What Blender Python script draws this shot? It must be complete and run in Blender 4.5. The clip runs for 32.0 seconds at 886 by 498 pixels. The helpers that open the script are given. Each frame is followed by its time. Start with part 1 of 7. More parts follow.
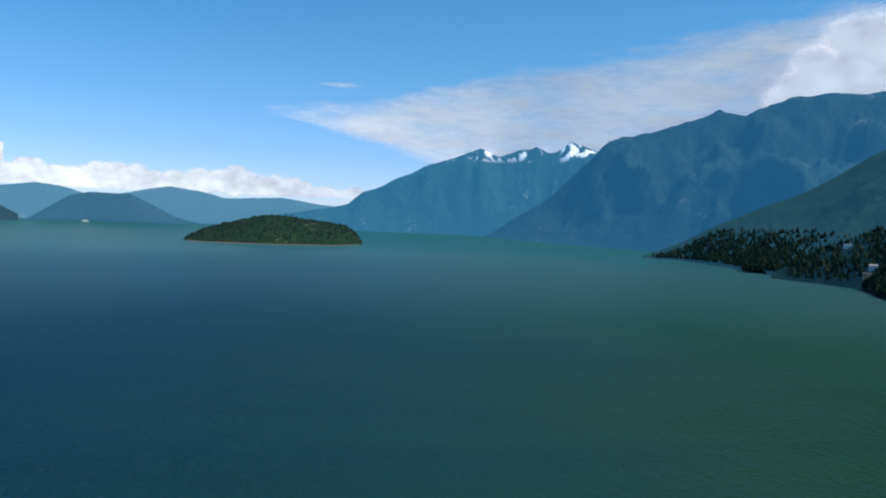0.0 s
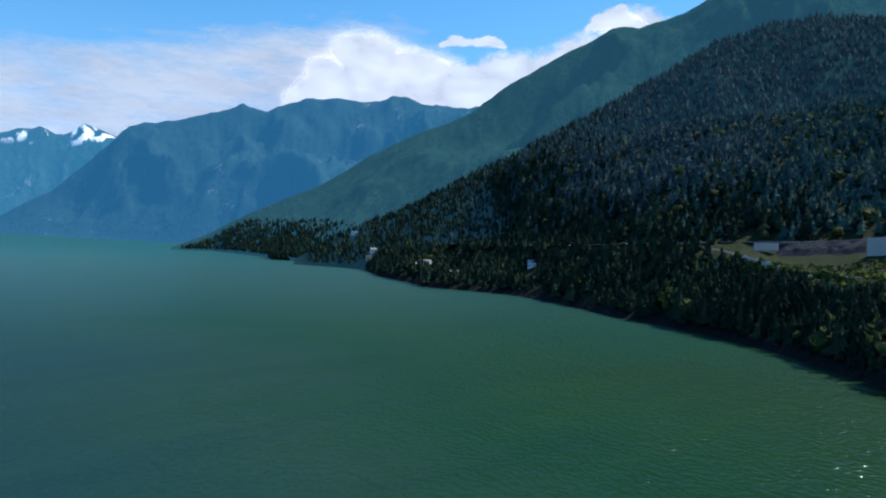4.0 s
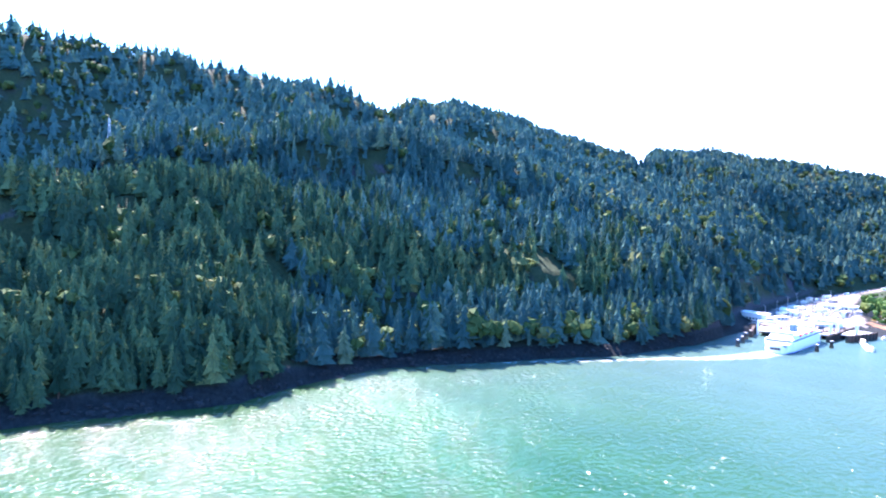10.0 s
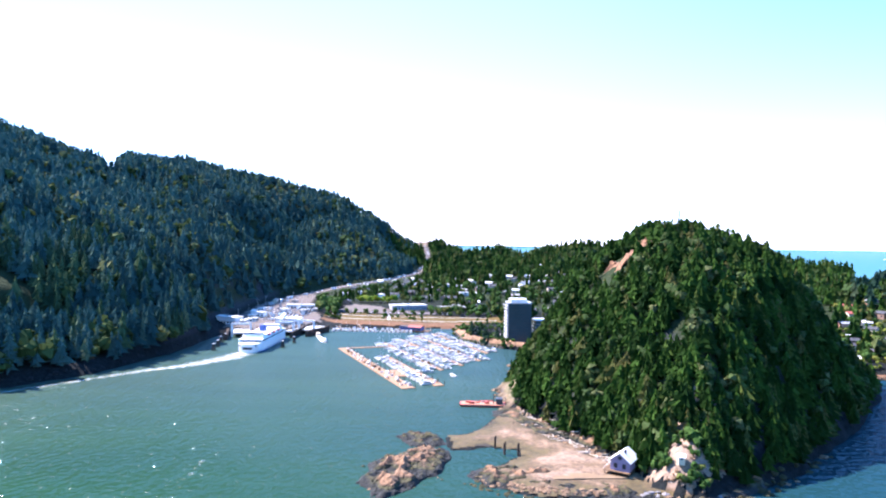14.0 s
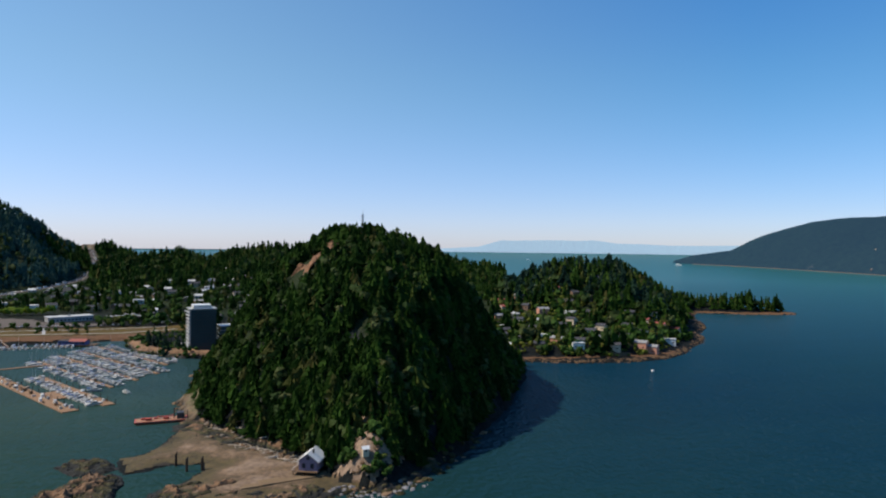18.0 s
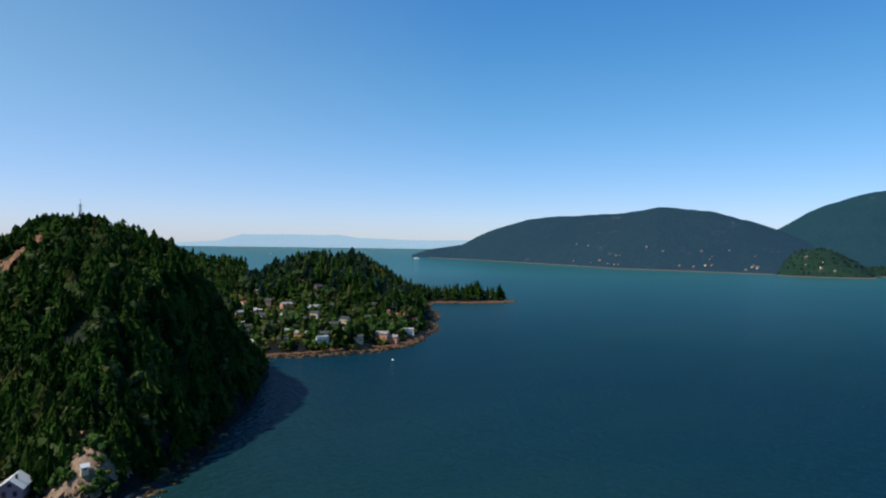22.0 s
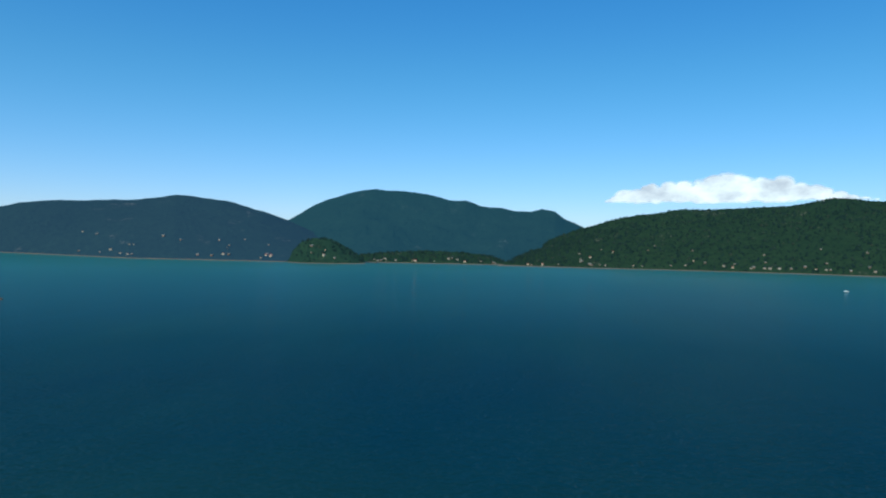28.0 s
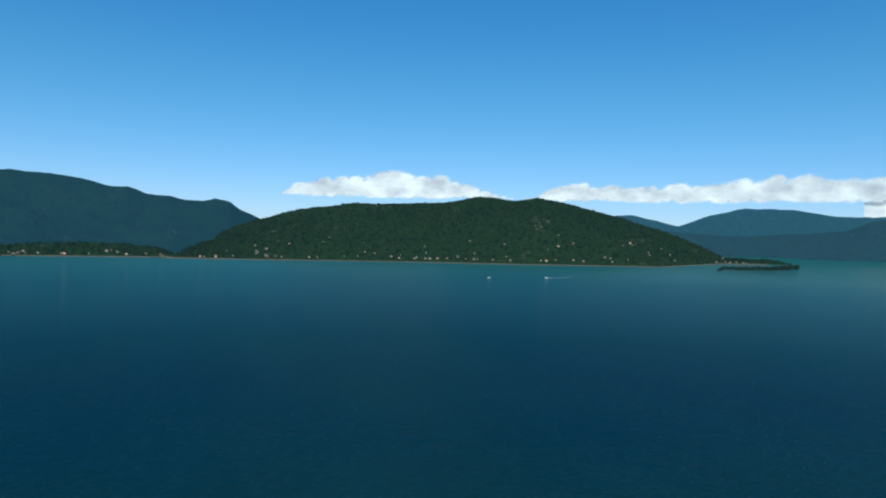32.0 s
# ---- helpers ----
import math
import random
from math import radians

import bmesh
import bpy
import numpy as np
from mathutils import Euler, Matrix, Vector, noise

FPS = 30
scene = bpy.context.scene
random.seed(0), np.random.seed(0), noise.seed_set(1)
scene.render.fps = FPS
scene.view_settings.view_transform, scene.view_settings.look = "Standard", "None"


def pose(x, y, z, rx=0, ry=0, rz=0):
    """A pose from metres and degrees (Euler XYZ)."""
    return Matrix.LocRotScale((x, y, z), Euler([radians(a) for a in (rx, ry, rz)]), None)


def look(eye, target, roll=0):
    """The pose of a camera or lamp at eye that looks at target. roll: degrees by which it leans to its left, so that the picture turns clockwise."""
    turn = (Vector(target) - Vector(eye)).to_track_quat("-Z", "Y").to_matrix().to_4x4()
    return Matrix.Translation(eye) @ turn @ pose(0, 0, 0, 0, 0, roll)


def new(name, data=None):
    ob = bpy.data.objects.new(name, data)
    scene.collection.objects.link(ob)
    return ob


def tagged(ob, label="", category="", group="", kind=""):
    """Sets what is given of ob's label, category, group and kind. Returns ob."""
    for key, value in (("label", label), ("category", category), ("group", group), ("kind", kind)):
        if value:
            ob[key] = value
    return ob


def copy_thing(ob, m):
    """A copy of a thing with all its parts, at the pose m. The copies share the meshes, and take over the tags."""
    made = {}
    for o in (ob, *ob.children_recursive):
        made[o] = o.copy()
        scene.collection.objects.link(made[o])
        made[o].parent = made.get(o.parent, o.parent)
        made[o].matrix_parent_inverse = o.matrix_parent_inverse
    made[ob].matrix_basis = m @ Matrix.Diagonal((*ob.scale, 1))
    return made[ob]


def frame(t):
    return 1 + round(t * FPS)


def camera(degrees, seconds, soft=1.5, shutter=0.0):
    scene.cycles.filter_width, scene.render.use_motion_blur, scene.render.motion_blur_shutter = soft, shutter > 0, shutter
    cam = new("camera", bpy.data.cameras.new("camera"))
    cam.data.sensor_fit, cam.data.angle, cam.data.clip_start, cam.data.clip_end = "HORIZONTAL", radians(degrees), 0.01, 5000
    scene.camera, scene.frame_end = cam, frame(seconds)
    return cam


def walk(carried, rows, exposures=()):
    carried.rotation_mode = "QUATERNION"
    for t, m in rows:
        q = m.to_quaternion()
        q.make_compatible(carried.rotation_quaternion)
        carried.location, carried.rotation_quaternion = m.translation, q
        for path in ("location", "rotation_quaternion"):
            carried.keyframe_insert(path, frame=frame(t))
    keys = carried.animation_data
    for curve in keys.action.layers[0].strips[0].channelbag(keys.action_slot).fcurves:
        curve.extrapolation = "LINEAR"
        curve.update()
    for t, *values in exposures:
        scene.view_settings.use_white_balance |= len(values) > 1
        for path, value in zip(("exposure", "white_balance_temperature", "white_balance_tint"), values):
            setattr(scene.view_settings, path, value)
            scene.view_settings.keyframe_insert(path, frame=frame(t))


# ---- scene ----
cam = camera(66.34, 32.0, soft=2.1)
HEIGHT = 110.0

# the drone hovers and turns: seconds, heading (clockwise), tilt, lean
TURN_A = [
    (0, -0.00, -2.00, -2.01),
    (0.5, 3.57, -1.96, -1.97),
    (1, 6.91, -1.96, -2.01),
    (1.5, 10.21, -1.92, -1.99),
    (2, 15.51, -1.82, -2.03),
    (2.5, 21.11, -1.68, -2.02),
    (4.5, 43.32, -1.76, -1.10),
    (5, 48.28, -1.81, -1.10),
    (5.5, 55.41, -1.85, -1.05),
    (6, 61.64, -1.90, -0.97),
    (6.5, 68.90, -1.94, -0.97),
    (7, 77.50, -1.96, -0.97),
    (7.5, 85.20, -1.94, -0.86),
    (8, 93.70, -1.88, -0.84),
    (8.5, 106.93, -1.89, -0.74),
    (9, 115.14, -1.83, -0.61),
    (9.5, 123.99, -1.80, -0.51),
    (10, 132.56, -1.72, -0.41),
    (10.5, 139.10, -1.68, -0.40),
    (11, 144.93, -1.64, -0.40),
]
TURN_B = [
    (11.5, 151.88, -1.54, -0.44),
    (12, 157.43, -1.40, -0.43),
    (12.5, 161.31, -1.33, -0.43),
    (13, 165.27, -1.20, -0.53),
    (13.5, 170.66, -0.97, -0.62),
    (15.5, 183.52, -0.38, -0.57),
    (16, 187.54, -0.34, -0.61),
    (16.5, 191.55, -0.26, -0.61),
    (17, 195.79, -0.20, -0.65),
    (17.5, 198.61, -0.19, -0.63),
    (18, 200.81, -0.18, -0.66),
    (18.5, 202.92, -0.17, -0.69),
    (19, 204.97, -0.20, -0.74),
    (19.5, 207.24, -0.23, -0.68),
    (20, 209.59, -0.25, -0.73),
    (20.5, 212.44, -0.28, -0.71),
    (21, 215.70, -0.32, -0.68),
    (21.5, 218.89, -0.35, -0.75),
    (22, 222.21, -0.40, -0.79),
    (22.5, 225.57, -0.42, -0.73),
]
TURN_C = [
    (23, 228.91, -0.47, -0.79),
    (23.5, 232.20, -0.51, -0.79),
    (24, 235.73, -0.56, -0.75),
    (24.5, 239.37, -0.58, -0.81),
    (25, 242.87, -0.60, -0.82),
    (25.5, 246.28, -0.62, -0.86),
    (27.5, 258.44, -0.65, -1.15),
    (28, 261.36, -0.66, -1.16),
    (28.5, 264.44, -0.67, -1.15),
    (29, 267.79, -0.68, -1.22),
    (29.5, 271.24, -0.68, -1.21),
    (30, 274.60, -0.73, -1.31),
    (30.5, 277.95, -0.72, -1.36),
    (31, 281.25, -0.73, -1.48),
    (31.5, 284.60, -0.73, -1.52),
    (32, 288.23, -0.76, -1.48),
]
EXPOSURES = [(0, 0.6, 6500, 10), (2.5, 0.8, 6500, 11), (5, 1.35, 6500, 14), (6, 2.1, 6200, 17), (7.5, 3.25, 5800, 25), (9, 3.8, 5850, 29), (10, 3.85, 5950, 34), (11, 3.78, 5850, 30), (13.5, 2.95, 5800, 26),
             (15.5, 1.5, 7100, 24), (17, 0.75, 7050, 16), (18.5, 0.5, 6800, 11), (21, 0.55, 6750, 10), (24, 0.38, 6400, 5), (28, 0.45, 6100, -4), (31, 0.45, 6100, -4), (32, 0.3, 6100, -4)]
walk(cam, [(t, pose(0, 0, HEIGHT, 90 + tilt, lean, -heading)) for t, heading, tilt, lean in TURN_A + TURN_B + TURN_C], EXPOSURES)

# ---------------------------------------------------------------- light
SUN_AZ, SUN_EL = 109.0, 50.0


def compass(az, r):
    a = radians(az)
    return math.sin(a) * r, math.cos(a) * r


world = bpy.data.worlds.new("sky")
world.use_nodes = True
scene.world = world
wn = world.node_tree.nodes
sky = wn.new("ShaderNodeTexSky")
sky.sky_type, sky.sun_disc = "NISHITA", False
sky.sun_elevation, sky.sun_rotation = radians(SUN_EL), radians(SUN_AZ)
sky.altitude, sky.air_density, sky.dust_density, sky.ozone_density = 300, 1.0, 0.3, 3.0
even = wn.new("ShaderNodeGamma")
even.inputs["Gamma"].default_value = 0.75
world.node_tree.links.new(sky.outputs[0], even.inputs["Color"])
cool = wn.new("ShaderNodeMix")
cool.data_type, cool.blend_type = "RGBA", "MULTIPLY"
cool.inputs["Factor"].default_value, cool.inputs["B"].default_value = 1.0, (0.87, 1.0, 1.08, 1)
world.node_tree.links.new(even.outputs[0], cool.inputs["A"])
deep = wn.new("ShaderNodeHueSaturation")
south = wn.new("ShaderNodeVectorMath")
south.operation = "DOT_PRODUCT"
south.inputs[1].default_value = (0.17, -0.98, 0)
world.node_tree.links.new(wn.new("ShaderNodeTexCoord").outputs["Generated"], south.inputs[0])
hazy = wn.new("ShaderNodeMapRange")
for sock, v in zip(("From Min", "From Max", "To Min", "To Max"), (0.55, 1.0, 1.36, 1.16)):
    hazy.inputs[sock].default_value = v
world.node_tree.links.new(south.outputs["Value"], hazy.inputs["Value"])
world.node_tree.links.new(hazy.outputs[0], deep.inputs["Saturation"])
world.node_tree.links.new(cool.outputs["Result"], deep.inputs["Color"])
# paler, cooler air towards the horizon all round
up = wn.new("ShaderNodeSeparateXYZ")
world.node_tree.links.new(wn.new("ShaderNodeTexCoord").outputs["Generated"], up.inputs[0])
low = wn.new("ShaderNodeMapRange")
low.interpolation_type = "SMOOTHSTEP"
low.inputs["From Min"].default_value, low.inputs["From Max"].default_value = 0.26, 0.0
world.node_tree.links.new(up.outputs["Z"], low.inputs["Value"])
pale = wn.new("ShaderNodeMix")
pale.data_type, pale.blend_type = "RGBA", "MULTIPLY"
pale.inputs["B"].default_value = (0.90, 0.86, 1.16, 1)
world.node_tree.links.new(low.outputs[0], pale.inputs["Factor"])
world.node_tree.links.new(deep.outputs[0], pale.inputs["A"])
# an added tint darkens the sky high in the west, opposite the sun
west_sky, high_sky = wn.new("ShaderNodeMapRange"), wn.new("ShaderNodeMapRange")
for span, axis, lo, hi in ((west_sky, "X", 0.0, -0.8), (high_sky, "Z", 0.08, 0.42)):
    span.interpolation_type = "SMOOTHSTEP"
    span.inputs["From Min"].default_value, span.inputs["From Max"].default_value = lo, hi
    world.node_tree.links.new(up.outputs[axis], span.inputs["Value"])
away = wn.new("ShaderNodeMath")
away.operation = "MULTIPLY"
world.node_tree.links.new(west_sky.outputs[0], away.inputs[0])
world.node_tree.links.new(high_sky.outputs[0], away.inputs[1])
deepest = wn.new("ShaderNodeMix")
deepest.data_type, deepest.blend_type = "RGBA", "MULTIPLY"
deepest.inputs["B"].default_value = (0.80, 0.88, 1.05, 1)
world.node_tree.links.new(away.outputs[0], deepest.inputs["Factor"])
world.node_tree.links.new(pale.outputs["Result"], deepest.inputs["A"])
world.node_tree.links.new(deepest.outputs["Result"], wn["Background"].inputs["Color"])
wn["Background"].inputs["Strength"].default_value = 0.14

sun_data = bpy.data.lights.new("sun", "SUN")
sun_data.energy, sun_data.angle, sun_data.color = 3.4, radians(0.55), (1.0, 0.94, 0.84)
sun = new("sun", sun_data)
sx, sy = compass(SUN_AZ, math.cos(radians(SUN_EL)))
sun.matrix_world = look((sx * 100, sy * 100, math.sin(radians(SUN_EL)) * 100 + 300), (0, 0, 300))


# ---------------------------------------------------------------- materials
def shader(name, rough=0.8):
    m = bpy.data.materials.new(name)
    m.use_nodes = True
    n = m.node_tree.nodes
    b = n["Principled BSDF"]
    b.inputs["Roughness"].default_value = rough
    return m, n, m.node_tree.links, b


def noise_tex(n, l, scale, detail=4.0, coords=None, stretch=None, rough=0.55):
    t = n.new("ShaderNodeTexNoise")
    t.inputs["Scale"].default_value, t.inputs["Detail"].default_value, t.inputs["Roughness"].default_value = scale, detail, rough
    if coords is None:
        coords = n.new("ShaderNodeTexCoord").outputs["Object"]
    if stretch:
        mp = n.new("ShaderNodeMapping")
        mp.inputs["Scale"].default_value = stretch
        l.new(coords, mp.inputs[0])
        coords = mp.outputs[0]
    l.new(coords, t.inputs["Vector"])
    return t.outputs["Fac"]


def ramp(n, l, fac, stops):
    r = n.new("ShaderNodeValToRGB")
    e = r.color_ramp.elements
    while len(e) < len(stops):
        e.new(0.5)
    for k, (p, c) in enumerate(stops):
        e[k].position, e[k].color = p, (*c, 1) if len(c) == 3 else c
    l.new(fac, r.inputs[0])
    return r.outputs[0]


def mixed(n, l, fac, a, b, kind="MIX"):
    m = n.new("ShaderNodeMix")
    m.data_type, m.blend_type = "RGBA", kind
    for sock, v in ((m.inputs["Factor"], fac), (m.inputs["A"], a), (m.inputs["B"], b)):
        if isinstance(v, (int, float)):
            sock.default_value = v
        elif isinstance(v, tuple):
            sock.default_value = (*v, 1)
        else:
            l.new(v, sock)
    return m.outputs["Result"]


def bumped(n, l, b, height, strength, distance):
    k = n.new("ShaderNodeBump")
    k.inputs["Strength"].default_value, k.inputs["Distance"].default_value = strength, distance
    l.new(height, k.inputs["Height"])
    l.new(k.outputs[0], b.inputs["Normal"])


def plain(name, color, rough=0.7, scale=0.5, vary=0.25, bump=0.0, metal=0.0, per_object=0.0):
    """A surface with grain at two scales round one base colour."""
    m, n, l, b = shader(name, rough)
    b.inputs["Metallic"].default_value = metal
    if rough >= 0.85:
        b.inputs["Specular IOR Level"].default_value = 0.08
    lo = tuple(c * (1 - vary) for c in color)
    hi = tuple(min(1, c * (1 + vary)) for c in color)
    big = noise_tex(n, l, scale, 3)
    fine = noise_tex(n, l, scale * 9, 4)
    col = mixed(n, l, fine, ramp(n, l, big, [(0.3, lo), (0.7, hi)]), ramp(n, l, big, [(0.3, color), (0.7, lo)]))
    if per_object:
        info = n.new("ShaderNodeObjectInfo")
        col = mixed(n, l, per_object, col, ramp(n, l, info.outputs["Random"], [(0, tuple(c * 0.4 for c in color)), (0.5, color), (1, hi)]))
    l.new(col, b.inputs["Base Color"])
    if bump:
        bumped(n, l, b, fine, bump, 0.5 / scale)
    return m


def leaves(name, fac_node, fac_out, dark, light, warm, through_leaf=0.3):
    m, n, l, b = shader(name, 0.7)
    b.inputs["Specular IOR Level"].default_value = 0.03
    t = n.new(fac_node)
    if fac_node == "ShaderNodeAttribute":
        t.attribute_name = "tint"
    grain = noise_tex(n, l, 0.8, 3)
    patch = noise_tex(n, l, 0.013, 3)
    col = ramp(n, l, t.outputs[fac_out], [(0.0, dark), (0.38, tuple(0.72 * a + 0.28 * b for a, b in zip(dark, light))), (0.82, light), (0.98, warm)])
    col = mixed(n, l, patch, col, mixed(n, l, 0.45, col, dark))
    # dark mottling painted in for the shaded gaps between clumps of leaves
    col = mixed(n, l, ramp(n, l, grain, [(0.36, (0, 0, 0)), (0.6, (1, 1, 1))]), mixed(n, l, 0.55, col, dark), col)
    l.new(col, b.inputs["Base Color"])
    tr = n.new("ShaderNodeBsdfTranslucent")
    l.new(mixed(n, l, 0.5, col, light), tr.inputs["Color"])
    mx = n.new("ShaderNodeMixShader")
    mx.inputs[0].default_value = through_leaf
    l.new(b.outputs[0], mx.inputs[1])
    l.new(tr.outputs[0], mx.inputs[2])
    l.new(mx.outputs[0], n["Material Output"].inputs["Surface"])
    return m


def foliage(name, dark, light, warm, through_leaf=0.3):
    """Leaves of a wood in one mesh: a tint of its own for every tree."""
    return leaves(name, "ShaderNodeAttribute", "Fac", dark, light, warm, through_leaf)


def single_foliage(name, dark, light, warm):
    """The same for trees that are objects of their own."""
    return leaves(name, "ShaderNodeObjectInfo", "Random", dark, light, warm)


def far_land(name, dark, light, rock, haze_glow, amount, snow=0, relief=0.5):
    """A backdrop of wooded land kilometres off: dark forest with gullies and bare rock; its haze is painted on as
    emission.
    """
    m, n, l, b = shader(name, 0.9)
    co = n.new("ShaderNodeTexCoord").outputs["Object"]
    fine = noise_tex(n, l, 0.045, 6, co, (1, 1, 0.5), 0.7)
    big = noise_tex(n, l, 0.0025, 5, co)
    gully = noise_tex(n, l, 0.006, 4, co, (1, 1, 0.15))
    col = mixed(n, l, big, ramp(n, l, fine, [(0.35, dark), (0.7, light)]), dark)
    bare = mixed(n, l, 1.0, ramp(n, l, gully, [(0.62, (0, 0, 0)), (0.74, (1, 1, 1))]), ramp(n, l, fine, [(0.5, (0, 0, 0)), (0.62, (1, 1, 1))]), "MULTIPLY")
    col = mixed(n, l, bare, col, rock)
    if snow:
        sep = n.new("ShaderNodeSeparateXYZ")
        l.new(co, sep.inputs[0])
        high = n.new("ShaderNodeMapRange")
        high.inputs["From Min"].default_value, high.inputs["From Max"].default_value = snow, snow + 60
        l.new(sep.outputs["Z"], high.inputs["Value"])
        field = ramp(n, l, noise_tex(n, l, 0.011, 5, co, (1, 1, 0.6)), [(0.53, (0, 0, 0)), (0.57, (1, 1, 1))])
        col = mixed(n, l, mixed(n, l, 1.0, high.outputs[0], field, "MULTIPLY"), col, (0.8, 0.82, 0.85))
    l.new(col, b.inputs["Base Color"])
    b.inputs["Specular IOR Level"].default_value = 0.0
    bumped(n, l, b, fine, relief, 40)
    # distance haze painted on: the land itself gives off a faint glow
    b.inputs["Emission Color"].default_value = (*haze_glow, 1)
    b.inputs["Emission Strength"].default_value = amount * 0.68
    return m


def sea_material():
    m, n, l, b = shader("sea_water", 0.07)
    co = n.new("ShaderNodeTexCoord").outputs["Object"]
    sheet = noise_tex(n, l, 0.0016, 4, co, (1, 2.2, 1))
    streak = noise_tex(n, l, 0.012, 4, co, (0.35, 2.0, 1))
    # silty green water along the eastern shore, clear blue out in the sound
    sep = n.new("ShaderNodeSeparateXYZ")
    l.new(co, sep.inputs[0])
    east = n.new("ShaderNodeMapRange")
    east.inputs["From Min"].default_value, east.inputs["From Max"].default_value = -350, 420
    l.new(sep.outputs["X"], east.inputs["Value"])
    add = n.new("ShaderNodeMath")
    add.operation = "MULTIPLY_ADD"
    l.new(sheet, add.inputs[0])
    add.inputs[1].default_value = 0.7
    north = n.new("ShaderNodeMapRange")
    north.inputs["From Min"].default_value, north.inputs["From Max"].default_value, north.inputs["To Max"].default_value = -100, 420, -0.12
    l.new(sep.outputs["Y"], north.inputs["Value"])
    bay = n.new("ShaderNodeMapRange")
    bay.inputs["From Min"].default_value, bay.inputs["From Max"].default_value, bay.inputs["To Max"].default_value = -500, -760, -0.36
    l.new(sep.outputs["Y"], bay.inputs["Value"])
    wide = n.new("ShaderNodeMath")
    wide.operation = "ADD"
    l.new(bay.outputs[0], wide.inputs[0])
    l.new(north.outputs[0], wide.inputs[1])
    drift = n.new("ShaderNodeMath")
    drift.operation = "ADD"
    l.new(east.outputs[0], drift.inputs[0])
    l.new(wide.outputs[0], drift.inputs[1])
    l.new(drift.outputs[0], add.inputs[2])
    half = n.new("ShaderNodeMath")
    half.operation = "MULTIPLY"
    l.new(add.outputs[0], half.inputs[0])
    half.inputs[1].default_value = 0.5
    col = ramp(n, l, half.outputs[0], [(0.13, (0.001, 0.023, 0.042)), (0.36, (0.009, 0.040, 0.036)), (0.46, (0.014, 0.046, 0.025)), (0.53, (0.008, 0.040, 0.012)), (0.60, (0.011, 0.042, 0.009)), (0.70, (0.013, 0.036, 0.006))])
    # pale silt in the sheltered bay before the village
    inner = n.new("ShaderNodeMapRange")
    inner.inputs["From Min"].default_value, inner.inputs["From Max"].default_value, inner.inputs["To Max"].default_value = -240, -520, 0.9
    l.new(sep.outputs["Y"], inner.inputs["Value"])
    silt = n.new("ShaderNodeMath")
    silt.operation = "MULTIPLY"
    l.new(inner.outputs[0], silt.inputs[0])
    l.new(east.outputs[0], silt.inputs[1])
    col = mixed(n, l, silt.outputs[0], col, (0.046, 0.072, 0.058))
    col = mixed(n, l, streak, col, mixed(n, l, 0.45, col, (0.001, 0.012, 0.018)))
    # haze and sky sheen put into the colour, growing with distance from the camera
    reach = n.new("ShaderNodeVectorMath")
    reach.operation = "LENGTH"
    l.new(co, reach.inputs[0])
    far_haze = n.new("ShaderNodeMapRange")
    far_haze.inputs["From Min"].default_value, far_haze.inputs["From Max"].default_value, far_haze.inputs["To Max"].default_value = 560, 2700, 0.9
    l.new(reach.outputs["Value"], far_haze.inputs["Value"])
    col = mixed(n, l, far_haze.outputs[0], col, (0.013, 0.104, 0.108))
    w1 = noise_tex(n, l, 0.28, 1.0, co, (1, 0.8, 1), 0.5)
    w2 = noise_tex(n, l, 0.07, 3, co, (1, 0.5, 1))
    wave = n.new("ShaderNodeMath")
    wave.operation = "MULTIPLY_ADD"
    l.new(w2, wave.inputs[0])
    wave.inputs[1].default_value = 1.2
    l.new(w1, wave.inputs[2])
    k = n.new("ShaderNodeBump")
    k.inputs["Strength"].default_value, k.inputs["Distance"].default_value = 1.0, 3.0
    l.new(wave.outputs[0], k.inputs["Height"])
    # waves fade with distance from the camera, so that far water mirrors the low sky
    span = n.new("ShaderNodeVectorMath")
    span.operation = "LENGTH"
    l.new(co, span.inputs[0])
    wave_fade = n.new("ShaderNodeMapRange")
    wave_fade.inputs["From Min"].default_value, wave_fade.inputs["From Max"].default_value = 500, 2600
    wave_fade.inputs["To Min"].default_value, wave_fade.inputs["To Max"].default_value = 1.0, 0.35
    l.new(span.outputs["Value"], wave_fade.inputs["Value"])
    l.new(wave_fade.outputs[0], k.inputs["Strength"])
    # the body of the water scatters light back; its ruffled skin mirrors part of the sky, more at a low angle
    body = n.new("ShaderNodeBsdfDiffuse")
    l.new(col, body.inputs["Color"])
    skin = n.new("ShaderNodeBsdfGlossy")
    skin.inputs["Roughness"].default_value = 0.06
    l.new(k.outputs[0], skin.inputs["Normal"])
    lw = n.new("ShaderNodeLayerWeight")
    lw.inputs["Blend"].default_value = 0.5
    gloss = ramp(n, l, lw.outputs["Facing"], [(0.0, (0.02, 0.02, 0.02)), (0.6, (0.04, 0.04, 0.04)), (0.75, (0.085, 0.085, 0.085)), (0.86, (0.135, 0.135, 0.135)), (0.95, (0.33, 0.33, 0.33)), (1.0, (0.62, 0.62, 0.62))])
    ripple = n.new("ShaderNodeBump")
    ripple.inputs["Strength"].default_value, ripple.inputs["Distance"].default_value = 0.3, 1.6
    l.new(wave.outputs[0], ripple.inputs["Height"])
    sheen = n.new("ShaderNodeBsdfGlossy")
    sheen.inputs["Roughness"].default_value = 0.32
    l.new(ripple.outputs[0], sheen.inputs["Normal"])
    skins = n.new("ShaderNodeMixShader")
    skins.inputs[0].default_value = 0.82
    l.new(sheen.outputs[0], skins.inputs[1])
    l.new(skin.outputs[0], skins.inputs[2])
    both = n.new("ShaderNodeMixShader")
    l.new(gloss, both.inputs[0])
    l.new(body.outputs[0], both.inputs[1])
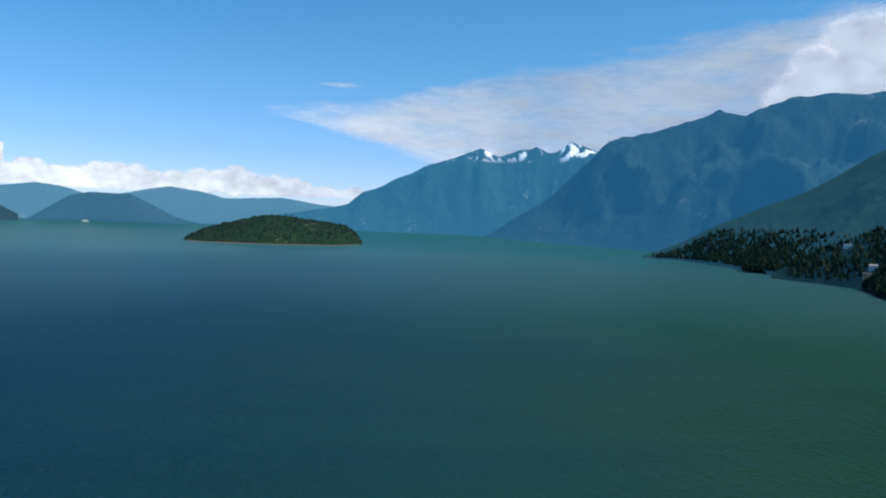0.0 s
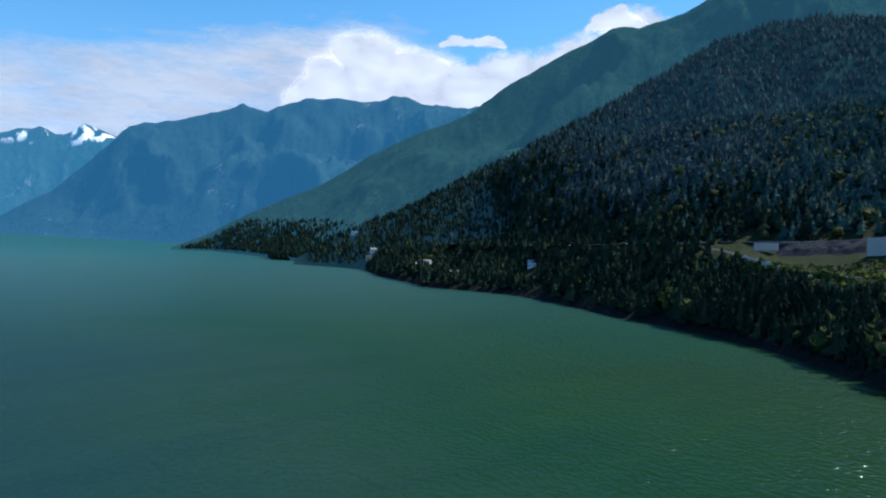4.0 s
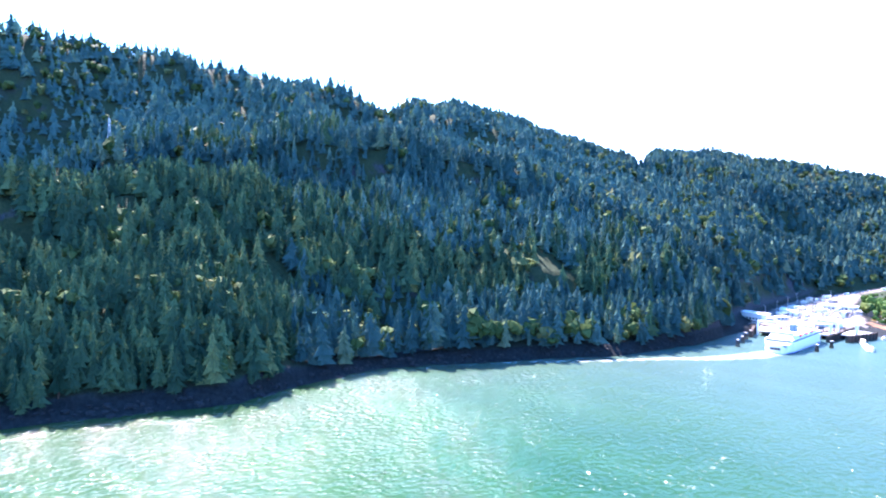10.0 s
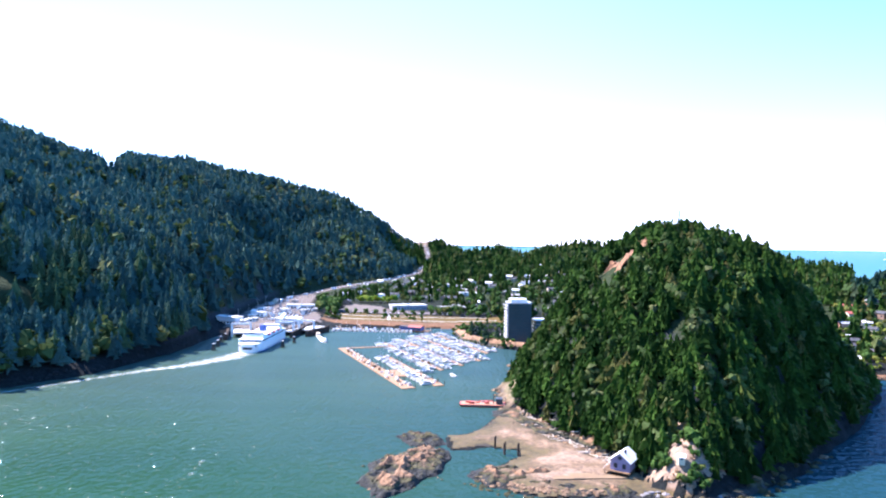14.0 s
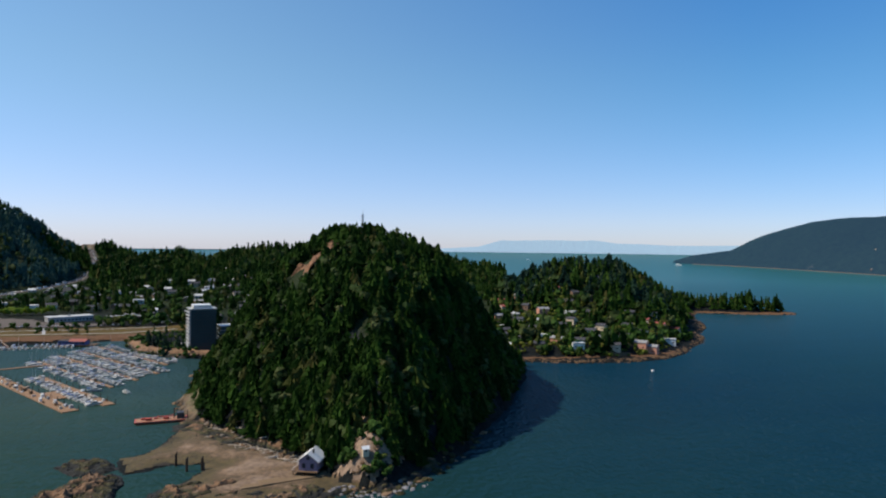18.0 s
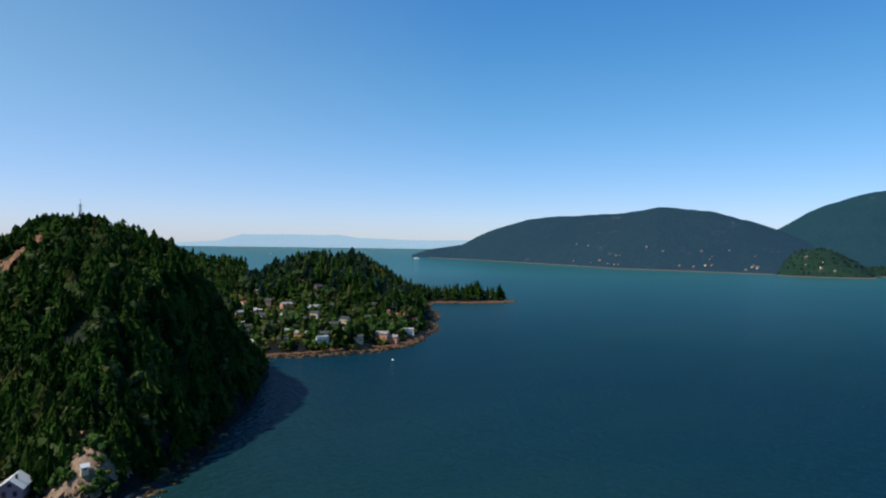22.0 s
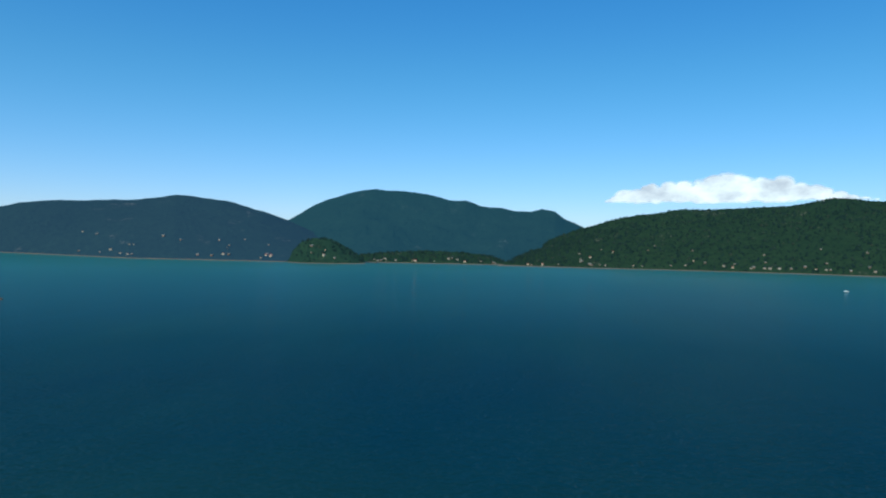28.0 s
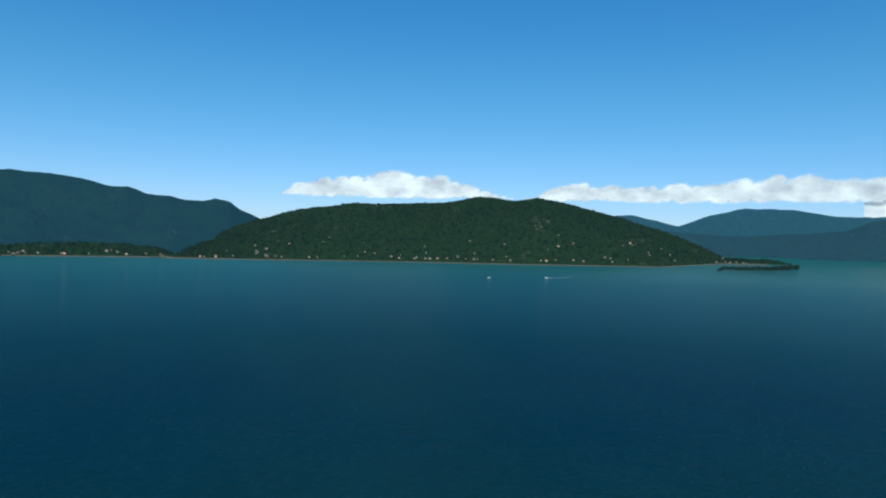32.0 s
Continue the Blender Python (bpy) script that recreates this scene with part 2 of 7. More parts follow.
    l.new(skins.outputs[0], both.inputs[2])
    l.new(both.outputs[0], n["Material Output"].inputs["Surface"])
    n.remove(b)
    return m


SEA = sea_material()
CONIFER = foliage("conifer_needles", (0.007, 0.021, 0.015), (0.028, 0.064, 0.038), (0.085, 0.10, 0.040), 0.30)
CONIFER_ONE = single_foliage("conifer_boughs", (0.008, 0.024, 0.014), (0.036, 0.084, 0.042), (0.10, 0.13, 0.045))
BROADLEAF = foliage("broad_leaves", (0.028, 0.062, 0.014), (0.062, 0.115, 0.026), (0.14, 0.125, 0.035), 0.15)
PALE_LEAF = foliage("pale_leaves", (0.085, 0.095, 0.055), (0.16, 0.165, 0.10), (0.22, 0.20, 0.13))
BUSH_LEAF = foliage("sunlit_bush_leaves", (0.095, 0.120, 0.020), (0.145, 0.165, 0.034), (0.20, 0.17, 0.05), 0.2)
OLIVE_LEAF = foliage("olive_broad_leaves", (0.028, 0.052, 0.016), (0.072, 0.098, 0.032), (0.12, 0.12, 0.050), 0.2)
# distance haze, shade and sunlight are put into the next five leaf colours
FAR_WOOD = foliage("island_conifers", (0.010, 0.025, 0.025), (0.022, 0.047, 0.040), (0.055, 0.070, 0.045), 0.25)
HAZED_FIR = foliage("blue_green_conifers", (0.028, 0.076, 0.070), (0.092, 0.180, 0.148), (0.17, 0.225, 0.12), 0.36)
SHADE_FIR = foliage("deep_blue_conifers", (0.019, 0.056, 0.054), (0.074, 0.150, 0.125), (0.17, 0.21, 0.10), 0.4)
PALE_HAZE_FIR = foliage("pale_blue_conifers", (0.062, 0.112, 0.122), (0.110, 0.178, 0.176), (0.13, 0.19, 0.15), 0.5)
LIT_FIR = foliage("shore_conifers", (0.016, 0.042, 0.026), (0.088, 0.142, 0.058), (0.20, 0.205, 0.070), 0.27)
HILL_FIR = foliage("olive_conifers", (0.004, 0.017, 0.003), (0.058, 0.124, 0.019), (0.12, 0.11, 0.035), 0.34)
HILL_FIR_ONE = single_foliage("olive_fir_boughs", (0.006, 0.021, 0.005), (0.048, 0.096, 0.018), (0.13, 0.15, 0.045))


def ground_material():
    m, n, l, b = shader("forest_floor_and_rock", 0.92)
    co = n.new("ShaderNodeTexCoord").outputs["Object"]
    fine = noise_tex(n, l, 0.35, 6, co, None, 0.65)
    mid = noise_tex(n, l, 0.045, 5, co)
    soil = ramp(n, l, fine, [(0.3, (0.010, 0.018, 0.008)), (0.65, (0.026, 0.036, 0.015))])
    rock = ramp(n, l, fine, [(0.3, (0.010, 0.012, 0.016)), (0.7, (0.050, 0.051, 0.056))])
    geo = n.new("ShaderNodeNewGeometry")
    sep = n.new("ShaderNodeSeparateXYZ")
    l.new(geo.outputs["Normal"], sep.inputs[0])
    steep = ramp(n, l, sep.outputs["Z"], [(0.5, (1, 1, 1)), (0.66, (0, 0, 0))])
    rocky = mixed(n, l, 1.0, steep, ramp(n, l, mid, [(0.5, (0, 0, 0)), (0.62, (1, 1, 1))]), "MULTIPLY")
    pz = n.new("ShaderNodeSeparateXYZ")
    l.new(co, pz.inputs[0])
    shore = n.new("ShaderNodeMapRange")
    shore.inputs["From Min"].default_value, shore.inputs["From Max"].default_value = 16.0, 9.0
    l.new(pz.outputs["Z"], shore.inputs["Value"])
    ledge = n.new("ShaderNodeMapRange")
    ledge.inputs["From Min"].default_value, ledge.inputs["From Max"].default_value = 26.0, 14.0
    l.new(pz.outputs["Z"], ledge.inputs["Value"])
    col = mixed(n, l, rocky, soil, rock)
    bare = mixed(n, l, 1.0, ledge.outputs[0], ramp(n, l, sep.outputs["Z"], [(0.62, (1, 1, 1)), (0.8, (0, 0, 0))]), "MULTIPLY")
    col = mixed(n, l, bare, col, rock)
    # bank below 16 m darkened: tidal rock, plus tree shade put into the colour
    col = mixed(n, l, shore.outputs[0], col, ramp(n, l, fine, [(0.3, (0.003, 0.004, 0.004)), (0.7, (0.015, 0.018, 0.018))]))
    l.new(col, b.inputs["Base Color"])
    b.inputs["Specular IOR Level"].default_value = 0.08
    bumped(n, l, b, fine, 0.7, 1.5)
    return m




def zoned(name, zones, jitter, grain, rough=0.9):
    """Tidal ground: bands of weed, wet and dry stone by height above the sea, broken up by noise."""
    m, n, l, b = shader(name, rough)
    co = n.new("ShaderNodeTexCoord").outputs["Object"]
    sep = n.new("ShaderNodeSeparateXYZ")
    l.new(co, sep.inputs[0])
    big = noise_tex(n, l, 0.09, 4, co)
    fine = noise_tex(n, l, grain, 6, co, None, 0.65)
    add = n.new("ShaderNodeMath")
    add.operation = "MULTIPLY_ADD"
    l.new(big, add.inputs[0])
    add.inputs[1].default_value = jitter
    l.new(sep.outputs["Z"], add.inputs[2])
    span = n.new("ShaderNodeMapRange")
    span.inputs["From Min"].default_value, span.inputs["From Max"].default_value = 0.5 * jitter, 6 + 0.5 * jitter
    l.new(add.outputs[0], span.inputs["Value"])
    col = ramp(n, l, span.outputs[0], [(z, c) for z, c in zones])
    col = mixed(n, l, ramp(n, l, fine, [(0.32, (1, 1, 1)), (0.62, (0, 0, 0))]), col, mixed(n, l, 1.0, col, (0.42, 0.42, 0.45), "MULTIPLY"))
    l.new(col, b.inputs["Base Color"])
    bumped(n, l, b, fine, 0.8, 0.8)
    return m


GROUND = ground_material()
TIDE_ROCK = zoned("tidal_rock", [(0.0, (0.006, 0.006, 0.005)), (0.30, (0.009, 0.010, 0.006)), (0.40, (0.060, 0.050, 0.009)), (0.49, (0.050, 0.030, 0.012)), (0.59, (0.20, 0.105, 0.048)), (1.0, (0.30, 0.165, 0.080))], 3.6, 0.5)
CLIFF_ROCK = zoned("lichened_cliff", [(0.0, (0.02, 0.018, 0.012)), (0.25, (0.10, 0.065, 0.034)), (0.6, (0.17, 0.115, 0.062)), (1.0, (0.13, 0.105, 0.045))], 5.0, 0.4)
ORANGE_ROCK = zoned("iron_stained_rock", [(0.0, (0.16, 0.07, 0.030)), (1.0, (0.24, 0.115, 0.052))], 3.0, 0.3)
TIDE_SAND = zoned("tidal_sand", [(0.0, (0.02, 0.015, 0.007)), (0.08, (0.060, 0.040, 0.011)), (0.20, (0.088, 0.062, 0.018)), (0.34, (0.105, 0.066, 0.028)), (0.45, (0.19, 0.118, 0.064)), (0.60, (0.28, 0.190, 0.125))], 5.0, 0.45)


# ---------------------------------------------------------------- shapes of the land
TABLES = {}


def fbm(x, y, scale, octaves=5, seed=0):
    """Smooth value noise, about -1 to 1."""
    if seed not in TABLES:
        TABLES[seed] = np.random.RandomState(seed).rand(256, 256) * 2 - 1
    table = TABLES[seed]
    out, amp, total = np.zeros_like(x, dtype=float), 1.0, 0.0
    for k in range(octaves):
        u, v = x / scale * 2 ** k + 17.3 * k, y / scale * 2 ** k + 9.1 * k
        i, j = np.floor(u).astype(int), np.floor(v).astype(int)
        fu, fv = u - i, v - j
        fu, fv = fu * fu * (3 - 2 * fu), fv * fv * (3 - 2 * fv)
        g = lambda a, b: table[a % 256, b % 256]
        out += amp * ((g(i, j) * (1 - fu) + g(i + 1, j) * fu) * (1 - fv) + (g(i, j + 1) * (1 - fu) + g(i + 1, j + 1) * fu) * fv)
        total, amp = total + amp, amp * 0.5
    return out / total


def polar(x, y):
    return np.degrees(np.arctan2(x, y)) % 360, np.hypot(x, y)


def sea_level(r):
    """Still water; far out the sheet lifts about 75 m to set the horizon for the camera, as the reach of the view is
    shorter than the sound.
    """
    return 75 * (np.clip(r - 2500, 0, None) / 2450) ** 2


def inside(x, y, outline):
    """Signed distance to a closed outline: positive inside."""
    best, odd = np.full(x.shape, 1e9), np.zeros(x.shape, bool)
    for (ax, ay), (bx, by) in zip(outline, outline[1:] + outline[:1]):
        ex, ey = bx - ax, by - ay
        t = np.clip(((x - ax) * ex + (y - ay) * ey) / (ex * ex + ey * ey), 0, 1)
        best = np.minimum(best, np.hypot(x - ax - t * ex, y - ay - t * ey))
        if ey:
            odd ^= ((ay > y) != (by > y)) & (x < ex * (y - ay) / ey + ax)
    return np.where(odd, best, -best)


def along(az, table, column):
    return np.interp(az, [row[0] for row in table], [row[column] for row in table])


# lines along the mainland coast: heading, distance, height above the sea
SHORE = [(14, 4300, 0), (20, 3600, 0), (23.6, 2900, 0), (24, 2250, 0), (30, 2080, 0), (33, 1560, 0), (37, 1281, 0), (44.6, 1157, 0), (52.5, 918, 0),
         (57.7, 838, 0), (65.4, 702, 0), (72, 585, 0), (81, 500, 0), (89, 462, 0), (95, 444, 0), (106.5, 428, 0), (116, 444, 0),
         (123.7, 500, 0), (127, 526, 0), (136.6, 559, 0), (147.5, 612, 0), (153, 690, 0), (156.5, 800, 0), (162, 815, 0),
         (164.5, 840, 0), (177, 845, 0), (181, 820, 0), (206, 900, 0)]
BENCH = [(14, 4500, 40), (20, 3800, 40), (24, 2500, 22), (30, 2250, 45), (33, 1850, 45), (45, 1340, 64), (57, 1010, 84), (62, 950, 84), (67, 848, 66), (73, 800, 71), (80, 752, 76),
         (86, 722, 75), (91, 702, 73), (94, 660, 86), (98, 660, 126), (110, 690, 146), (117, 700, 144), (120, 640, 75), (130, 660, 72), (140, 700, 72),
         (150, 760, 58), (153.5, 800, 42), (156.3, 862, 9), (159, 1035, 9), (161.3, 1185, 10), (163.6, 1255, 14), (166.6, 1345, 20), (170, 1435, 27), (173, 1660, 33), (176, 1250, 20), (182, 960, 10), (206, 960, 30)]
FOOT = [(14, 4600, 60), (24, 2600, 40), (30, 2500, 70), (45, 1450, 84), (55, 1088, 95), (66.7, 996, 104), (71, 976, 109), (78, 962, 130), (87, 952, 131), (94, 938, 133), (98, 850, 122), (110, 820, 120),
        (122, 810, 160), (138, 870, 148), (150, 930, 112), (154, 950, 96), (156.5, 985, 74), (159, 1120, 62), (161.3, 1265, 58), (163.6, 1335, 56), (166.6, 1430, 54), (170, 1530, 52), (173, 1720, 42), (176, 1350, 32), (182, 1250, 35), (206, 1300, 45)]
BANK = [(14, 0, 7), (60, 0, 9), (78, 0, 9), (90, 0, 11), (118, 0, 13), (126, 0, 9), (150, 0, 14), (206, 0, 9)]
STEP = [(14, 0, 0), (70, 0, 0.02), (92, 0, 0.1), (118, 0, 0.14), (122, 0, 0.26), (145, 0, 0.24), (154, 0, 0), (206, 0, 0)]
CUT = [(14, 0, 10), (62, 0, 8), (76, 0, 14), (80, 0, 52), (92, 0, 60), (97, 0, 40), (101, 0, 26), (107, 0, 54), (128, 0, 56), (140, 0, 36), (152, 0, 8), (206, 0, 4)]
CREST = [(14, 4700, 80), (30, 2700, 150), (45, 1750, 290), (57, 1500, 330), (70, 1380, 330), (84, 1250, 330), (90, 1180, 345), (94, 1130, 362), (101.8, 1100, 386), (111, 1150, 370),
         (123, 1250, 350), (128, 1350, 334), (133.4, 1500, 369), (140, 1700, 340), (147.6, 1900, 300), (148.5, 1900, 278), (149, 1900, 278), (149.8, 1900, 306), (155, 2000, 308), (161, 2000, 270),
         (165.3, 1950, 224), (169, 1850, 176), (171.5, 2150, 100), (172.9, 2250, 65), (173.8, 2300, 70), (174.2, 2300, 84), (175.6, 2200, 73), (177, 2000, 66), (179.8, 1800, 70), (182, 1600, 74), (190, 1600, 98), (198, 1600, 85), (206, 1500, 40)]


def track(rows):
    return [(*compass(az, r), z) for az, r, z in rows]


# middle lines of the roads, with their heights
UPPER_ROAD = track([(38, 1560, 74), (43, 1420, 80), (47.8, 1250, 84), (55, 1080, 95), (61, 1030, 100), (66.7, 990, 104), (70.7, 970, 109), (74, 960, 118), (78, 955, 129), (87, 945, 131), (94, 930, 133), (100, 890, 128), (108, 840, 122)])
LOWER_ROAD = track([(57.5, 1050, 97), (60, 1000, 91), (62, 955, 85), (67, 852, 67), (73, 804, 71), (80, 756, 76), (86, 726, 76), (91, 706, 73), (96, 665, 73), (102, 615, 75)])
TERMINAL_ROAD = [(300, -880, 7), (340, -1000, 8.5), (356, -1095, 9.8), (347, -1190, 12.5), (305, -1285, 20), (243, -1400, 26.5), (211, -1575, 31), (205, -1890, 45), (236, -2080, 70), (262, -2240, 96)]


def near_track(x, y, line):
    """Distance to a line, and the line's height at the nearest place."""
    best, hz = np.full(x.shape, 1e9), np.zeros(x.shape)
    for (ax, ay, az), (bx, by, bz) in zip(line, line[1:]):
        ex, ey = bx - ax, by - ay
        t = np.clip(((x - ax) * ex + (y - ay) * ey) / (ex * ex + ey * ey), 0, 1)
        d = np.hypot(x - ax - t * ex, y - ay - t * ey)
        hz = np.where(d < best, az + (bz - az) * t, hz)
        best = np.minimum(best, d)
    return best, hz


def coast(x, y):
    az, r = polar(x, y)
    wob = fbm(x, y, 60, 4, 3)
    knots_r = [along(az, t, 1) for t in (SHORE, BENCH, FOOT, CREST)]
    knots_z = [along(az, t, 2) for t in (SHORE, BENCH, FOOT, CREST)]
    r0 = knots_r[0] + wob * np.where((az > 155) & (az < 182), 2, 9)
    bank = np.where((az > 155) & (az < 182), 3, along(az, BANK, 2) * (1 + 0.55 * fbm(x, y, 70, 3, 4)))
    step = along(az, STEP, 2)
    part_way = 0.5 + 0.8 * step
    rs = [r0 - 60, r0, r0 + 9, r0 + 9 + part_way * (knots_r[1] - r0 - 9), knots_r[1], knots_r[2], knots_r[2] + 24, knots_r[3], knots_r[3] + 450]
    zs = [np.full(az.shape, -14.0), knots_z[0], bank, bank + (0.5 - step) * (knots_z[1] - bank), knots_z[1], knots_z[2], knots_z[2] + along(az, CUT, 2), knots_z[3], knots_z[3] - 130]
    z = np.full(az.shape, -14.0)
    for k in range(8):
        span = np.maximum(rs[k + 1] - rs[k], 1)
        t = (r - rs[k]) / span
        seg = (t >= 0) & (t <= 1)
        z = np.where(seg, zs[k] + (zs[k + 1] - zs[k]) * t, z)
    z = np.where(r > rs[8], zs[8], z)
    # a wooded knoll, and the cove beside it
    z = z + np.clip((r - r0) / 40, 0, 1) * (20 * np.exp(-((az - 108) / 9) ** 2 - ((r - 520) / 45) ** 2) - 20 * np.exp(-((az - 128.5) / 4.5) ** 2 - ((r - 585) / 45) ** 2))
    # the shelf below the upper highway breaks off in a cliff above the lower road
    lip = np.clip((r - knots_r[1] - 20) / 30, 0, 1)
    shelf = np.clip((az - 75.8) / 1.6, 0, 1) * np.clip((88.2 - az) / 1.6, 0, 1) * ((r > knots_r[1]) & (r < knots_r[2]))
    z = z + shelf * (knots_z[1] + (knots_z[2] - 6 - knots_z[1]) * lip * lip * (3 - 2 * lip) - z)
    rough = np.clip((z - 12) / 60, 0, 1)
    z = z + rough * (fbm(x, y, 260, 4, 5) * 26 * np.clip((r - knots_r[2]) / 150, 0.25, 1) + fbm(x, y, 60, 3, 6) * 10)
    # spurs and gullies down the open slope
    u = np.clip((r - knots_r[2] - 30) / np.maximum(knots_r[3] - knots_r[2] - 30, 1), 0, 1)
    z = z + 46 * np.sin(np.pi * u) * (0.55 - 2.2 * np.abs(fbm(x, y, 210, 2, 33))) * np.clip((az - 60) / 30, 0, 1) * np.clip((172 - az) / 8, 0, 1)
    for line in (UPPER_ROAD, LOWER_ROAD, TERMINAL_ROAD):
        d, hz = near_track(x, y, line)
        t = np.clip((d - 9) / 10, 0, 1)
        z = np.where(d < 19, hz - 0.3 + (z - hz) * t * t * (3 - 2 * t), z)
    return np.where((az < 14) | (az > 206), -14, z)


KNOB = [(-4, -447), (-28, -392), (-52, -352), (-68, -312), (-84, -290), (-137, -332), (-206, -417), (-258, -490), (-296, -562), (-270, -650), (-140, -700),
        (-45, -660), (-8, -600), (-14, -560), (2, -510)]


def bump(x, y, cx, cy, s, h):
    return h * np.exp(-((x - cx) ** 2 + (y - cy) ** 2) / (2 * s * s))


def knob(x, y):
    """The steep wooded hill at the mouth of the bay."""
    d = inside(x, y, KNOB) + fbm(x, y, 40, 4, 8) * 5
    dx, dy = x + 124, y + 484
    e = (1 - np.sqrt((dx / np.where(dx > 0, 122, 150)) ** 2 + (dy / np.where(dy > 0, 180, 200)) ** 2)) * 128
    t = np.clip(np.maximum(0.4 * d + 0.6 * e * np.clip(d / 45, 0, 1), 0.2 * d) / 118, 0, 1)
    z = 109 * (1 - (1 - t) ** 2.0) + fbm(x, y, 34, 4, 10) * 5 * np.clip(d / 20, 0, 1)
    z = z + bump(x, y, -80, -310, 7, 9)
    return np.where(d > 0, z + 0.5, np.maximum(d * 0.6, -14))


PENINSULA = [(-230, -600), (-299, -585), (-352, -563), (-400, -551), (-456, -557), (-512, -592), (-572, -641), (-650, -722), (-715, -800), (-792, -905),
             (-831, -945), (-900, -900), (-980, -872), (-1004, -890), (-925, -985), (-900, -1010), (-930, -1250), (-600, -1500), (-50, -1500), (-50, -800)]


def peninsula(x, y):
    d = inside(x, y, PENINSULA) + fbm(x, y, 45, 4, 12) * 7
    hill = 8 + bump(x, y, -528, -790, 88, 44) + bump(x, y, -420, -860, 110, 26) + bump(x, y, -655, -862, 85, 40) + bump(x, y, -760, -960, 60, 18) + bump(x, y, -910, -925, 50, 7)
    z = np.where(d > 0, np.minimum(1.0 + d * 0.10 + np.clip(d - 18, 0, 200) * 0.58, hill), d * 0.4)
    return np.where(d > -30, z + np.clip(d / 40, 0, 1) * fbm(x, y, 70, 3, 13) * 4, -14)


BEACH = [(44, -378), (30, -377), (27, -352), (6, -361), (-8, -358), (-9, -349), (-2, -335), (9, -324), (14, -314), (4, -302), (-20, -292), (-48, -298), (-80, -296),
         (-100, -310), (-110, -340), (-60, -350), (-30, -388), (-8, -445), (-2, -436), (10, -404), (18, -382), (30, -378)]
POINT = [(18, -714), (44, -738), (58, -790), (60, -860), (-80, -860), (-70, -690), (-30, -684), (0, -694)]
QUAY = [(230, -768), (262, -742), (330, -762), (348, -808), (362, -900), (378, -1000), (384, -1080), (368, -1160), (320, -1170), (296, -1050), (268, -960), (250, -930), (230, -880)]


def low_ground(x, y):
    """The tidal flat with its spit, and the point in the bay."""
    w = fbm(x, y, 16, 4, 14)
    d = inside(x, y, BEACH) + w * 3
    z = np.where(d > 0, 0.4 + np.minimum(d * 0.12, 2.3) + w * 0.5, d * 0.3)
    d3 = inside(x, y, POINT) + w * 4
    z3 = np.where(d3 > 0, np.minimum(d3 * 0.7, 5.0), d3 * 0.5)
    d4 = inside(x, y, QUAY)
    z4 = np.where(d4 > 0, np.minimum(d4, 6.0) + np.clip(-(y + 880) * 0.012, 0, 4), -14)
    return np.maximum(np.maximum(z, z3), z4)


def land(x, y):
    x, y = np.asarray(x, float), np.asarray(y, float)
    z = np.maximum(coast(x, y), np.maximum(knob(x, y), peninsula(x, y)))
    return np.maximum(np.maximum(z, low_ground(x, y)), -14)


class Ridge:
    """A range or island kilometres off: heading, distance and height of its crest, and the distance of its foot."""

    def __init__(self, crest, foot, seed, rough=0.1, bow=1.0, back=500):
        # the foot keeps its angle below the eye where the sheet of water lifts
        sunk = []
        for a, r0 in foot:
            r = r0
            for _ in range(20):
                r = 0.5 * r + 0.5 * r0 * (1 - float(sea_level(r)) / HEIGHT)
            sunk.append((a, r if r0 < 3700 and crest[0][0] > 200 else r0))
        foot = sunk
        self.crest, self.foot, self.seed, self.rough, self.bow, self.back = crest, foot, seed, rough, bow, back

    def z(self, az, r):
        a = np.where(az > 345 if self.crest[0][0] < 0 else np.zeros(np.shape(az), bool), az - 360, az)
        rc, zc, rf = along(a, self.crest, 1), along(a, self.crest, 2), along(a, self.foot, 1)
        base = sea_level(rf)
        t = np.clip((r - rf) / np.maximum(rc - rf, 1), -0.2, 1)
        front = base + (zc - base) * np.sign(t) * np.abs(t) ** self.bow
        behind = zc - (r - rc) * 0.35
        x, y = r * np.sin(np.radians(a)), r * np.cos(np.radians(a))
        k = np.clip(t, 0, 1) * (1 - 0.9 * np.clip(t, 0, 1) ** 2)
        gull = 1.2 - 2.6 * np.abs(fbm(x, y, 640, 3, self.seed)) - 1.1 * np.abs(fbm(x, y, 210, 4, self.seed + 3))
        z = np.where(r < rc, front, behind) + (zc - base) * self.rough * k * 2.2 * gull
        z = z + np.clip(zc - base, 0, 200) * 0.04 * fbm(x, y, 130, 3, self.seed + 1) * np.clip(t, 0, 1)
        return np.where((a < self.crest[0][0]) | (a > self.crest[-1][0]), base - 30, z)

    def at(self, x, y):
        return self.z(*polar(np.asarray(x, float), np.asarray(y, float)))


def smooth_mesh(name, verts, faces, mat, smooth=True):
    """A mesh from arrays of corners and of triangles or quads."""
    me = bpy.data.meshes.new(name)
    faces = np.asarray(faces, dtype=np.int32)
    k = faces.shape[1]
    me.vertices.add(len(verts))
    me.vertices.foreach_set("co", np.asarray(verts, dtype=np.float32).ravel())
    me.loops.add(faces.size)
    me.loops.foreach_set("vertex_index", faces.ravel())
    me.polygons.add(len(faces))
    me.polygons.foreach_set("loop_start", np.arange(0, faces.size, k, dtype=np.int32))
    me.polygons.foreach_set("use_smooth", np.full(len(faces), smooth))
    me.update(calc_edges=True)
    me.validate()
    me.materials.append(mat)
    return me


def sheet(name, az, r, z, mat):
    """A polar patch: headings x distances, with heights z."""
    a = np.radians(az)[:, None]
    v = np.stack([np.sin(a) * r, np.cos(a) * r, z], -1).reshape(-1, 3)
    n, m = z.shape
